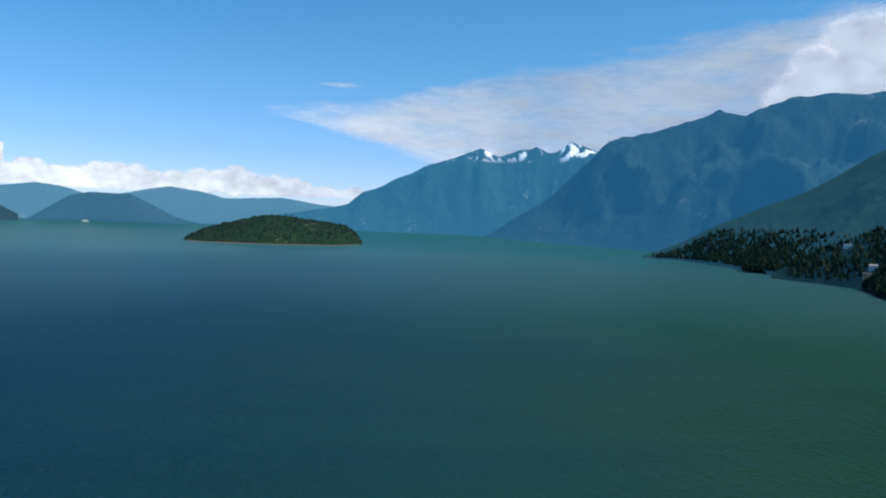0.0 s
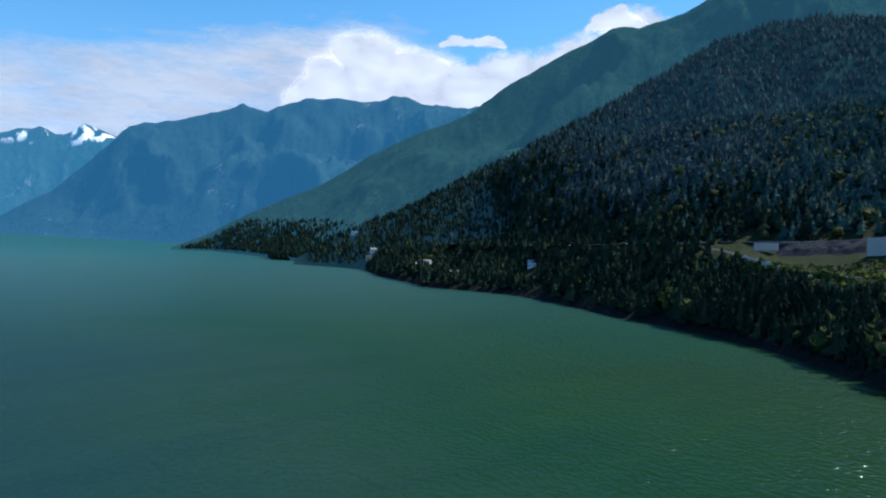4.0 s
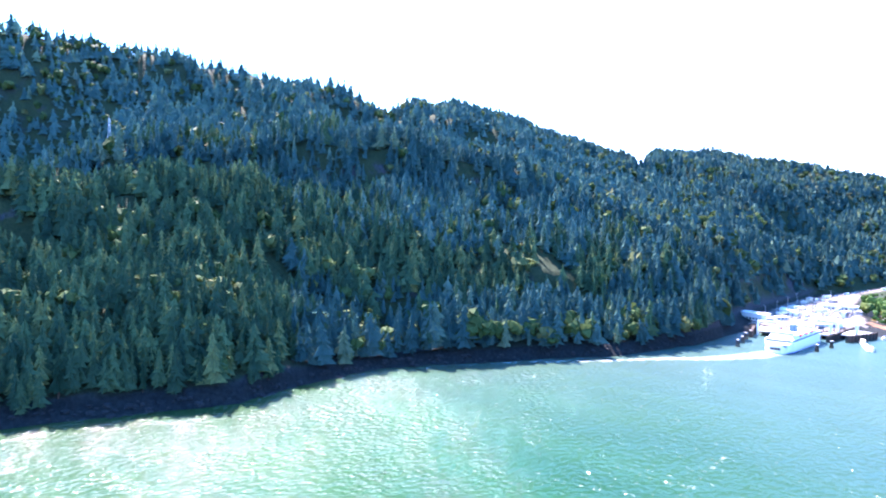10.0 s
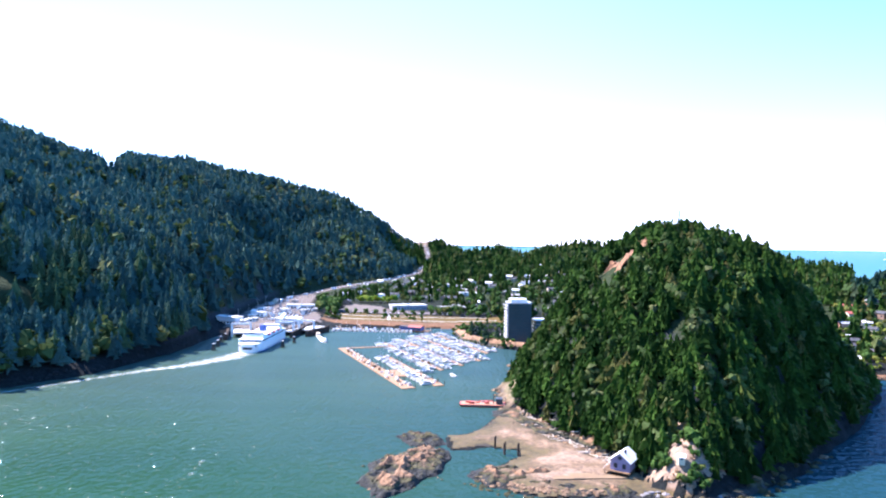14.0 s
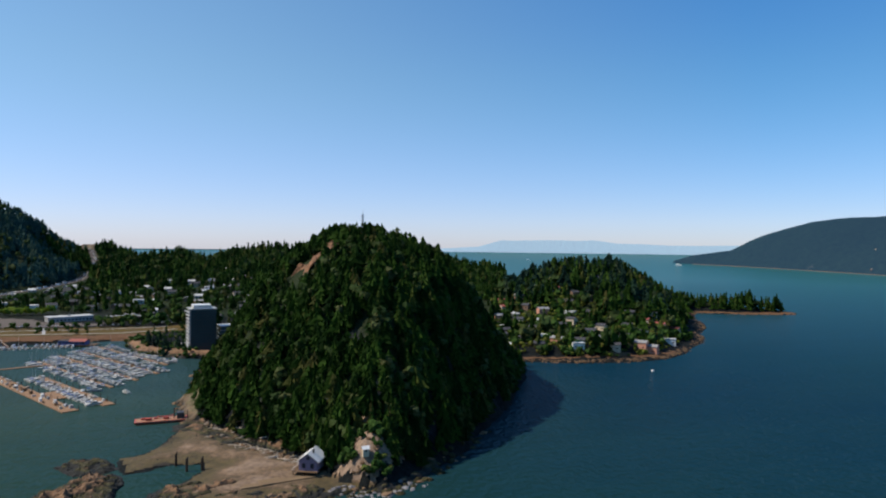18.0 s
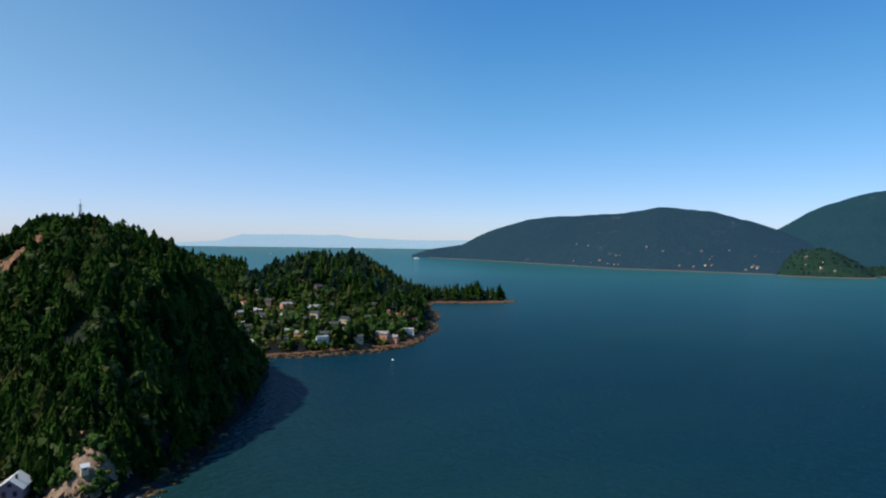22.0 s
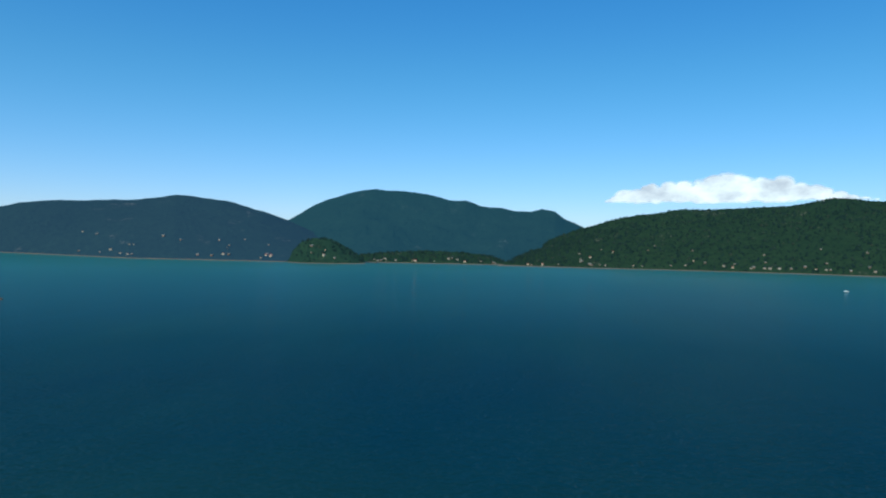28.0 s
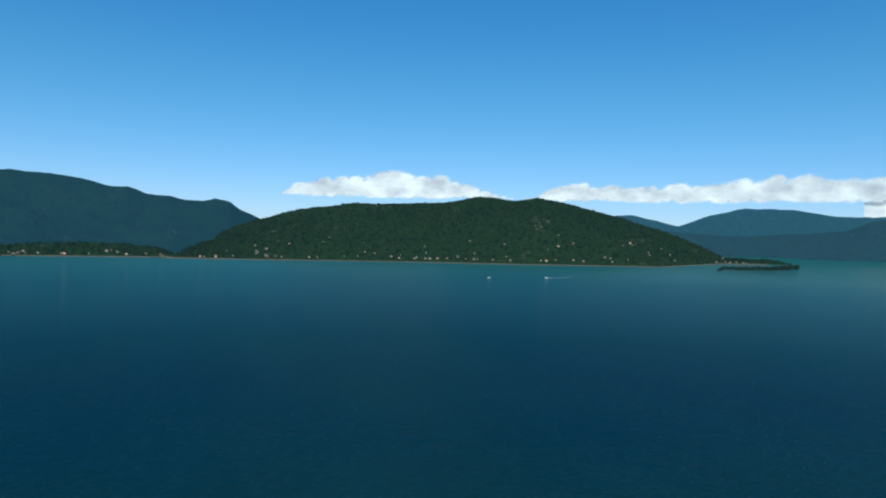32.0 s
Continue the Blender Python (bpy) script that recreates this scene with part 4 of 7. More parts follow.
in_shade &= rng.rand(len(p)) < 0.86
lit_edge = (np.abs(r + wander * 0.5 - brow_line) < 26) & (az > 95)
blue &= ~lit_edge & ~in_shade
tone = np.where(in_shade, 60, np.where(lit_edge, 80, tone))
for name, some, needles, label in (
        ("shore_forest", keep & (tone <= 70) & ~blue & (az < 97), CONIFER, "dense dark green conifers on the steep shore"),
        ("lee_forest", keep & (tone <= 70) & ~blue & (az >= 97), SHADE_FIR, "conifers on the shore slope, painted in shade and haze blue"),
        ("sunny_forest", keep & (tone > 70) & ~blue, LIT_FIR, "dense conifers on the steep shore, sunlight painted into their green"),
        ("blue_forest", keep & blue, HAZED_FIR, "conifers among the shore forest, painted haze blue")):
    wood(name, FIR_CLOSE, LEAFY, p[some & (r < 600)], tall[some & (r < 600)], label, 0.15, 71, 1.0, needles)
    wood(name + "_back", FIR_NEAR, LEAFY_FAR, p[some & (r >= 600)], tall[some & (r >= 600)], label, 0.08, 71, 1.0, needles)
p, az, r = scatter(rng, 24, 206, 900, 2340, 96, land)
keep = (p[:, 2] > 6) & (r < along(az, CREST, 1) + 60) & off_roads(p) & off_houses(p) & ~open_ground(p, az, r)
west = az + (rng.rand(len(p)) - 0.5) * 16 + fbm(p[:, 0], p[:, 1], 160, 3, 79) * 14 > 64
# higher trees take a paler blue: haze put into their colour
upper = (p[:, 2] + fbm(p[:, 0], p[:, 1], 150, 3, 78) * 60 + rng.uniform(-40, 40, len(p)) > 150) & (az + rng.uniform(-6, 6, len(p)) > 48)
for name, some, needles, label in (("north_slope_forest", ~upper, CONIFER, "dark dense conifer forest on the northern mountainside"), ("north_ridge_forest", upper, PALE_HAZE_FIR, "conifers higher on the northern mountainside, painted haze blue")):
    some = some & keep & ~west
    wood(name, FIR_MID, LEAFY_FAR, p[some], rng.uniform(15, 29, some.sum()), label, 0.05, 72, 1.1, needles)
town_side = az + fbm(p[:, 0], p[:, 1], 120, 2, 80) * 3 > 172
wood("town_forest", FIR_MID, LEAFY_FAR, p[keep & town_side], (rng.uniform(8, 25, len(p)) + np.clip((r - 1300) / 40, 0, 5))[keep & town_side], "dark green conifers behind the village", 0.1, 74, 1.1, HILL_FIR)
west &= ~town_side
# the slope over the terminal has its shade put into the leaf colour
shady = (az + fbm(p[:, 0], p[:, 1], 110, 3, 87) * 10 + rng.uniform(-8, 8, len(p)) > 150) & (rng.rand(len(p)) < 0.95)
wood("shady_slope_forest", FIR_MID, LEAFY_FAR, p[keep & west & shady], rng.uniform(17, 26, (keep & west & shady).sum()), "conifers on the slope over the ferry terminal, shade painted into their colour", 0.16, 69, 1.1, SHADE_FIR)
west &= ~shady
wood("slope_forest", FIR_MID, LEAFY_FAR, p[keep & west], rng.uniform(17, 26, (keep & west).sum()), "dense conifer forest on the mountainside", 0.1, 73, 1.1, HAZED_FIR)
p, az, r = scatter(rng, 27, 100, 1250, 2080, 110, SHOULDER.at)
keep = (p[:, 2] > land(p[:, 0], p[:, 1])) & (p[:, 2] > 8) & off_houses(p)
# darker leaves in the north stand in for shade on the shoulder
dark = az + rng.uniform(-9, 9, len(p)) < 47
for name, some, needles, label in (("upper_forest", keep & ~dark, PALE_HAZE_FIR, "conifers high on the slope, painted haze blue"), ("north_upper_forest", keep & dark, CONIFER, "conifers on the northern shoulder, painted dark for shade")):
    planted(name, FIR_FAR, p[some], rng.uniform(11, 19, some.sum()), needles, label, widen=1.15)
p, az, r = scatter(rng, 17, 33, 1700, 2950, 42, BLACK_MOUNTAIN.at)
keep = (p[:, 2] > land(p[:, 0], p[:, 1])) & (p[:, 2] > SHOULDER.at(p[:, 0], p[:, 1])) & (p[:, 2] > 8) & (rng.rand(len(p)) < np.clip((33 - az) / 9, 0, 1)) & (p[:, 2] < 130) & (rng.rand(len(p)) < 1.2 - p[:, 2] / 130)
planted("mountain_forest", FIR_FAR, p[keep], rng.uniform(10, 18, keep.sum()), CONIFER, "dark conifers on the lower mountain", widen=1.25)
p, az, r = scatter(rng, 20, 34, 1500, 2950, 100, land)
keep = (p[:, 2] > 4) & off_houses(p)
planted("north_shore_forest", FIR_FAR, p[keep], rng.uniform(12, 22, keep.sum()), CONIFER, "dark conifers along the northern shore", widen=1.25)
p, az, r = scatter(rng, 180, 209, 290, 650, 16, knob)
bare = (np.hypot(p[:, 0] + 84, p[:, 1] + 468) < 20) | (np.hypot(p[:, 0] + 69, p[:, 1] + 452) < 15)
bayside = (p[:, 0] > -45) & (p[:, 1] < -440) & (inside(p[:, 0], p[:, 1], KNOB) < 7 + 8 * fbm(p[:, 0], p[:, 1], 25, 2, 92))
keep = (p[:, 2] > 3.2) & ~bare & ~bayside & (np.hypot(p[:, 0] + 78, p[:, 1] + 305) > 16)
wood("hill_forest", FIR_HILL, LEAFY, p[keep], rng.uniform(9.5, 17, keep.sum()), "olive-green conifers covering the steep hill", 0.07, 75, 1.0, HILL_FIR, 0.2)
p, az, r = scatter(rng, 203, 232, 600, 1500, 62, peninsula)
keep = (p[:, 2] > 4.5)
keep &= (rng.rand(len(p)) < np.clip(0.17 + (r + 60 * fbm(p[:, 0], p[:, 1], 60, 2, 88) - 800) / 170, 0.17, 1))
wood("headland_trees", FIR_MID, LEAFY_FAR, p[keep], rng.uniform(13, 26, keep.sum()), "tall conifers on the headland", 0.16, 77, 1.0, HILL_FIR)
for ridge, a0, a1, r0, r1, nm in ((WEST_RIDGE, 264.8, 316, 3180, 4120, "island_ridge_forest"), (NEAR_ISLAND, 339, 353.4, 3060, 3460, "wooded_island_forest"),
                                  (WEST_POINT, 248.3, 254.9, 3060, 3240, "wooded_point_forest"), (LOW_SHORE, 253.8, 266.6, 3300, 3460, "low_shore_forest")):
    p, az, r = scatter(rng, a0, a1, r0 - 160, r1, 400, ridge.at)
    keep = p[:, 2] > sea_level(r) + 5
    planted(nm, FIR_FAR, p[keep], rng.uniform(5, 11, keep.sum()), FAR_WOOD, "dark conifers covering the island", widen=2.2)

# bushes on the grassy shelf between the two roads, and pale trees below it
p, az, r = scatter(rng, 74, 95, 660, 950, 24, land)
shelf = (r > along(az, BENCH, 1) - 6) & (r < along(az, FOOT, 1) - 12) & off_roads(p, 9) & ~((az > 76.5) & (az < 87.5) & (np.abs(r - along(az, BENCH, 1) - 31) < 13))
keep = shelf & (az > 75) & (fbm(p[:, 0], p[:, 1], 40, 3, 81) > np.where(az > 88.5, -0.12, -0.6))
planted("shelf_bushes", LEAFY_FAR, p[keep], rng.uniform(3, 7.5, keep.sum()), BUSH_LEAF, "bright green bushes on the shelf between the roads", "bushes")
p, az, r = scatter(rng, 76.5, 87.5, 660, 950, 24, land)
keep = (np.abs(r - along(az, BENCH, 1) - 31) < 14) & (fbm(p[:, 0], p[:, 1], 18, 2, 82) > -0.1) & off_roads(p, 9)
# darker leaves put the bank's shadow side into the colour
planted("bank_bushes", LEAFY_FAR, p[keep], rng.uniform(3, 7, keep.sum()), BROADLEAF, "dark green bushes on the steep bank between the roads", "bushes")
p, az, r = scatter(rng, 58, 93, 560, 1040, 26, land)
keep = (r > along(az, BENCH, 1) - 34) & (r < np.where(az < 76, along(az, FOOT, 1) - 95, along(az, BENCH, 1) - 2)) & off_roads(p, 9)
low_growth = r > along(az, BENCH, 1) + 12
bright_leaved = (fbm(p[:, 0], p[:, 1], 30, 2, 85) > np.where(low_growth, 0.6, np.where(az < 76, 0.22, -0.05)))
planted("roadside_bushes", LEAFY_FAR, p[keep & bright_leaved], rng.uniform(4, 9, (keep & bright_leaved).sum()), BUSH_LEAF, "green bushes below the lower road", "bushes")
planted("roadside_thicket", LEAFY_FAR, p[keep & ~bright_leaved], (rng.uniform(4, 10, len(p)) * np.where(low_growth, 0.4, 1))[keep & ~bright_leaved], BROADLEAF, "dark green thicket below the lower road", "bushes")
p, az, r = scatter(rng, 79.5, 87.5, 530, 645, 40, land)
pale = rng.rand(len(p)) < 0.6
planted("pale_trees", LEAFY, p[pale], rng.uniform(8, 17, pale.sum()), PALE_LEAF, "pale grey-green broad-leaved trees above the shore", "trees")
planted("green_trees", LEAFY, p[~pale], rng.uniform(7, 15, (~pale).sum()), OLIVE_LEAF, "olive broad-leaved trees above the shore", "trees")

# ---------------------------------------------------------------- building blocks
def mesh_of(bm, name, mat, smooth=False):
    me = bpy.data.meshes.new(name)
    bm.normal_update()
    bm.to_mesh(me)
    bm.free()
    for f in me.polygons:
        f.use_smooth = smooth
    me.materials.append(mat)
    return me


def part(name, bm, mat, parent, label="", smooth=False):
    """Links a bmesh as one mesh under a thing or a part."""
    ob = new(name, mesh_of(bm, name, mat, smooth))
    ob.parent = parent
    return tagged(ob, label) if label else ob


def again(ob, m, parent=None):
    """The same mesh once more, as another piece under the same parent."""
    o = new(ob.name.split(".")[0], ob.data)
    o.parent = parent or ob.parent
    o.matrix_basis = m
    return o


def box(bm, x0, y0, z0, x1, y1, z1, taper=0.0, bevel=0.0):
    c = [(x0, y0, z0), (x1, y0, z0), (x1, y1, z0), (x0, y1, z0)]
    cx, cy = (x0 + x1) / 2, (y0 + y1) / 2
    c += [(cx + (x - cx) * (1 - taper), cy + (y - cy) * (1 - taper), z1) for x, y, _ in c]
    v = [bm.verts.new(p) for p in c]
    fs = [bm.faces.new([v[i] for i in q]) for q in ((3, 2, 1, 0), (4, 5, 6, 7), (0, 1, 5, 4), (1, 2, 6, 5), (2, 3, 7, 6), (3, 0, 4, 7))]
    if bevel:
        bmesh.ops.bevel(bm, geom=list({e for f in fs for e in f.edges}), offset=bevel, segments=1, affect="EDGES")
    return bm


def boxed(*a, **k):
    return box(bmesh.new(), *a, **k)


def post(bm, x, y, z0, z1, r, sides=8, r1=None):
    r1 = r if r1 is None else r1
    lo = [bm.verts.new((x + r * math.cos(6.2832 * k / sides), y + r * math.sin(6.2832 * k / sides), z0)) for k in range(sides)]
    hi = [bm.verts.new((x + r1 * math.cos(6.2832 * k / sides), y + r1 * math.sin(6.2832 * k / sides), z1)) for k in range(sides)]
    for k in range(sides):
        bm.faces.new((lo[k], lo[(k + 1) % sides], hi[(k + 1) % sides], hi[k]))
    bm.faces.new(hi)
    bm.faces.new(lo[::-1])
    return bm


def posted(*a, **k):
    return post(bmesh.new(), *a, **k)


def beam(bm, a, b, r, sides=6):
    """A round bar from a to b."""
    a, b = Vector(a), Vector(b)
    d = (b - a).normalized()
    u = d.orthogonal().normalized()
    w = d.cross(u)
    rings = [[bm.verts.new(p + (u * math.cos(6.2832 * k / sides) + w * math.sin(6.2832 * k / sides)) * r) for k in range(sides)] for p in (a, b)]
    for k in range(sides):
        bm.faces.new((rings[0][k], rings[0][(k + 1) % sides], rings[1][(k + 1) % sides], rings[1][k]))
    bm.faces.new(rings[1])
    bm.faces.new(rings[0][::-1])
    return bm


def loft(sections, cap=True):
    """A skin over closed sections of equal length."""
    bm = bmesh.new()
    rings = [[bm.verts.new(p) for p in s] for s in sections]
    n = len(rings[0])
    for a, b in zip(rings, rings[1:]):
        for k in range(n):
            bm.faces.new((a[k], a[(k + 1) % n], b[(k + 1) % n], b[k]))
    if cap:
        bm.faces.new(rings[0][::-1])
        bm.faces.new(rings[-1])
    bmesh.ops.recalc_face_normals(bm, faces=bm.faces)
    return bm


def gable(w, d, z, rise, over=0.5, thick=0.25):
    """A pitched roof with its ridge along x and thick eaves."""
    bm = bmesh.new()
    x, y = w / 2 + over, d / 2 + over
    e = z - rise * over / (d / 2)
    for s in (-1, 1):
        lo = [(-x, s * y, e), (x, s * y, e), (x, 0, z + rise), (-x, 0, z + rise)]
        v = [bm.verts.new(p) for p in lo] + [bm.verts.new((p[0], p[1], p[2] + thick)) for p in lo]
        for q in ((0, 1, 2, 3), (7, 6, 5, 4), (0, 4, 5, 1), (1, 5, 6, 2), (2, 6, 7, 3), (3, 7, 4, 0)):
            bm.faces.new([v[i] for i in q])
    bmesh.ops.recalc_face_normals(bm, faces=bm.faces)
    return bm


def gable_wall(w, d, z0, z1, rise):
    """Four walls with two pointed gable ends."""
    x, y = w / 2, d / 2
    return loft([[(s * x, -y, z0), (s * x, y, z0), (s * x, y, z1), (s * x, 0, z1 + rise * 0.96), (s * x, -y, z1)] for s in (-1, 1)])


def thing(name, label, category, m, group="", kind=""):
    ob = new(name)
    ob.matrix_basis = m
    return tagged(ob, label, category, group, kind)


def ground_z(x, y):
    return float(land(np.array([x]), np.array([y]))[0])


# ---- paints and stuffs
WHITE = plain("white_paint", (0.70, 0.69, 0.66), 0.45, 0.4, 0.08)
CREAM = plain("cream_siding", (0.60, 0.48, 0.34), 0.6, 0.5, 0.12)
GREY_SIDING = plain("grey_siding", (0.36, 0.36, 0.36), 0.6, 0.5, 0.15)
BROWN_SIDING = plain("brown_siding", (0.20, 0.12, 0.08), 0.65, 0.5, 0.2)
FADED_SIDING = plain("faded_tan_siding", (0.34, 0.27, 0.20), 0.7, 0.5, 0.2)
TERRACOTTA = plain("terracotta_stucco", (0.52, 0.24, 0.16), 0.75, 0.5, 0.15)
DARK_ROOF = plain("dark_shingle", (0.07, 0.07, 0.075), 0.85, 0.6, 0.3, 0.3)
GREY_ROOF = plain("grey_shingle", (0.24, 0.235, 0.23), 0.8, 0.6, 0.2, 0.3)
RED_ROOF = plain("red_roofing", (0.30, 0.075, 0.055), 0.7, 0.6, 0.2, 0.2)
PALE_ROOF = plain("pale_roofing", (0.50, 0.49, 0.47), 0.6, 0.6, 0.12)
GLASS = plain("dark_window_glass", (0.03, 0.04, 0.05), 0.08, 0.3, 0.2)
TOWER_GLASS = plain("tower_glass", (0.060, 0.090, 0.100), 0.2, 0.05, 0.4)
CONCRETE = plain("concrete", (0.40, 0.39, 0.37), 0.85, 0.25, 0.2, 0.2)
WALL_PANEL = plain("pale_concrete_panel", (0.40, 0.38, 0.34), 0.8, 0.2, 0.15, 0.1)
ASPHALT = plain("asphalt", (0.065, 0.065, 0.068), 0.9, 0.2, 0.25, 0.1)
LOT = plain("worn_pale_asphalt", (0.125, 0.105, 0.092), 0.9, 0.1, 0.3, 0.1)
TIMBER = plain("weathered_timber", (0.15, 0.095, 0.058), 0.85, 0.8, 0.35, 0.3)
DARK_TIMBER = plain("creosoted_timber", (0.06, 0.045, 0.035), 0.85, 0.8, 0.35, 0.3)
DOCK_WOOD = plain("tan_dock_planks", (0.27, 0.165, 0.10), 0.85, 0.35, 0.35, 0.2)
DRIFTWOOD = plain("bleached_driftwood", (0.48, 0.40, 0.32), 0.85, 0.9, 0.3, 0.3, per_object=0.4)
RED_STEEL = plain("red_painted_steel", (0.42, 0.07, 0.04), 0.55, 0.5, 0.3)
BLACK_STEEL = plain("black_steel", (0.03, 0.03, 0.032), 0.5, 0.5, 0.2)
GALV = plain("galvanised_steel", (0.45, 0.46, 0.47), 0.45, 0.5, 0.12, metal=0.7)
BLUE_PAINT = plain("blue_paint", (0.04, 0.09, 0.28), 0.5, 0.5, 0.15)
BARK = plain("conifer_bark", (0.085, 0.055, 0.04), 0.9, 1.2, 0.3, 0.4)
LAWN = plain("dry_lawn", (0.115, 0.078, 0.026), 0.95, 0.035, 0.55, 0.2)
DRY_GRASS = plain("dry_orange_grass", (0.085, 0.036, 0.009), 0.95, 0.08, 0.35, 0.3)
EARTH = plain("brown_gravel", (0.165, 0.090, 0.050), 0.95, 0.06, 0.6, 0.4)
SAND = plain("tidal_sand", (0.22, 0.15, 0.09), 0.9, 0.07, 0.5, 0.2)
ROCK = plain("pale_shore_rock", (0.19, 0.122, 0.074), 0.88, 0.5, 0.4, 0.6, per_object=0.5)
WEED_ROCK = plain("weedy_dark_rock", (0.05, 0.045, 0.022), 0.85, 0.5, 0.5, 0.6, per_object=0.5)
CAR_PAINT = plain("car_paint", (0.62, 0.62, 0.63), 0.3, 0.3, 0.1, per_object=0.7)
HULL = plain("boat_gelcoat", (0.60, 0.565, 0.51), 0.35, 0.4, 0.06, per_object=0.45)
CANVAS = plain("blue_boat_canvas", (0.10, 0.16, 0.30), 0.8, 0.8, 0.2, per_object=0.4)


def foam_material():
    m, n, l, b = shader("sea_foam", 0.7)
    b.inputs["Base Color"].default_value = (0.78, 0.79, 0.72, 1)
    co = n.new("ShaderNodeTexCoord").outputs["Object"]
    lace = noise_tex(n, l, 0.16, 7, co, None, 0.78)
    thick = n.new("ShaderNodeAttribute")
    thick.attribute_name = "tint"
    s = n.new("ShaderNodeMath")
    s.operation = "ADD"
    l.new(lace, s.inputs[0])
    l.new(thick.outputs["Fac"], s.inputs[1])
    h = n.new("ShaderNodeMath")
    h.operation = "MULTIPLY"
    h.inputs[1].default_value = 0.5
    l.new(s.outputs[0], h.inputs[0])
    l.new(ramp(n, l, h.outputs[0], [(0.36, (0, 0, 0)), (0.48, (0.40, 0.40, 0.40)), (0.62, (0.92, 0.92, 0.92))]), b.inputs["Alpha"])
    return m


FOAM = foam_material()


def foam(name, line, label, thick=0.55, ragged=0.0):
    """A strip of froth on the water along a line of (x, y, half width); it thins towards its rims and its end."""
    pts = []
    for (ax, ay, aw), (bx, by, bw) in zip(line, line[1:]):
        n = max(2, int(math.hypot(bx - ax, by - ay) / 4))
        pts += [(ax + (bx - ax) * k / n, ay + (by - ay) * k / n, aw + (bw - aw) * k / n) for k in range(n)]
    pts.append(line[-1])
    v, f, tint, cols = [], [], [], 7
    for i, (x, y, w) in enumerate(pts):
        x2, y2, _ = pts[min(i + 1, len(pts) - 1)]
        x1, y1, _ = pts[max(i - 1, 0)]
        dl = math.hypot(x2 - x1, y2 - y1) or 1
        nx, ny = -(y2 - y1) / dl, (x2 - x1) / dl
        u = i / (len(pts) - 1)
        for c in range(cols):
            q = 2 * c / (cols - 1) - 1
            v.append((x + nx * w * q, y + ny * w * q, 0.12 + float(sea_level(math.hypot(x, y)))))
            tint.append(thick * (1 - abs(q) ** 1.6) * (1 - 0.55 * u) + 0.1)
    for i in range(len(pts) - 1):
        f += [(i * cols + c, i * cols + c + 1, (i + 1) * cols + c + 1, (i + 1) * cols + c) for c in range(cols - 1)]
    me = smooth_mesh(name, np.array(v), np.array(f), FOAM)
    at = me.attributes.new("tint", "FLOAT", "POINT")
    at.data.foreach_set("value", np.array(tint, dtype=np.float32))
    return tagged(new(name, me), label, "foam", kind="stuff")


def draped(name, outline, mat, label, lift=0.15, step=4.0, wave=2.0):
    """A ground cover that follows the land inside an outline."""
    xs, ys = [p[0] for p in outline], [p[1] for p in outline]
    X, Y = np.meshgrid(np.arange(min(xs), max(xs) + step, step), np.arange(min(ys), max(ys) + step, step), indexing="ij")
    d = inside(X, Y, outline) + fbm(X, Y, 14, 3, 90) * wave
    Z = land(X, Y) + np.clip(lift + d * 0.02, -0.5, lift)
    n, m = X.shape
    i = np.arange(n * m).reshape(n, m)
    f = np.stack([i[:-1, :-1], i[1:, :-1], i[1:, 1:], i[:-1, 1:]], -1).reshape(-1, 4)
    ok = (d > 0).ravel()
    f = f[ok[f].all(1)]
    used, inv = np.unique(f, return_inverse=True)
    v = np.stack([X, Y, Z], -1).reshape(-1, 3)[used]
    return tagged(new(name, smooth_mesh(name, v, inv.reshape(-1, 4), mat)), label, name.replace("_", " "), kind="structure")


def ribbon(name, line, half, mat, label, lift=0.1):
    """A road surface along its middle line."""
    v, f, n = [], [], 0
    for i, (x, y, z) in enumerate(line):
        a, b = line[max(i - 1, 0)], line[min(i + 1, len(line) - 1)]
        dl = math.hypot(b[0] - a[0], b[1] - a[1])
        nx, ny = -(b[1] - a[1]) / dl, (b[0] - a[0]) / dl
        v += [(x + nx * half, y + ny * half, z + lift), (x - nx * half, y - ny * half, z + lift)]
        if i:
            f.append((2 * i - 2, 2 * i - 1, 2 * i + 1, 2 * i))
    return tagged(new(name, smooth_mesh(name, np.array(v), np.array(f), mat)), label, "road", kind="structure")


def finer(line, step):
    out = []
    for (ax, ay, az), (bx, by, bz) in zip(line, line[1:]):
        n = max(1, int(math.hypot(bx - ax, by - ay) / step))
        out += [(ax + (bx - ax) * k / n, ay + (by - ay) * k / n, az + (bz - az) * k / n) for k in range(n)]
    return out + [line[-1]]


# ---------------------------------------------------------------- roads, walls and the shelf
for line, nm, half in ((UPPER_ROAD, "upper_road", 8.5), (LOWER_ROAD, "lower_road", 4.5), (TERMINAL_ROAD, "terminal_road", 12)):
    ribbon(nm, finer(line, 8), half, ASPHALT if nm != "terminal_road" else LOT, "grey asphalt highway along the steep coast")


def barrier(line, side, name, label, mat=WALL_PANEL, drop=0.0, rise=0.9, gap=0.15, length=6.0):
    """Concrete pieces set end to end along a road's edge."""
    pts = finer(line, length)
    t = thing(name, label, "barrier" if drop < 2 else "retaining wall", pose(*pts[0]))
    base = Vector(pts[0])
    for a, b in zip(pts, pts[1:]):
        dl = math.hypot(b[0] - a[0], b[1] - a[1])
        nx, ny = -(b[1] - a[1]) / dl * side, (b[0] - a[0]) / dl * side
        bm = bmesh.new()
        yaw = math.degrees(math.atan2(b[1] - a[1], b[0] - a[0]))
        box(bm, -dl / 2 + gap / 2, -0.25, -drop, dl / 2 - gap / 2, 0.25, rise, bevel=0.05)
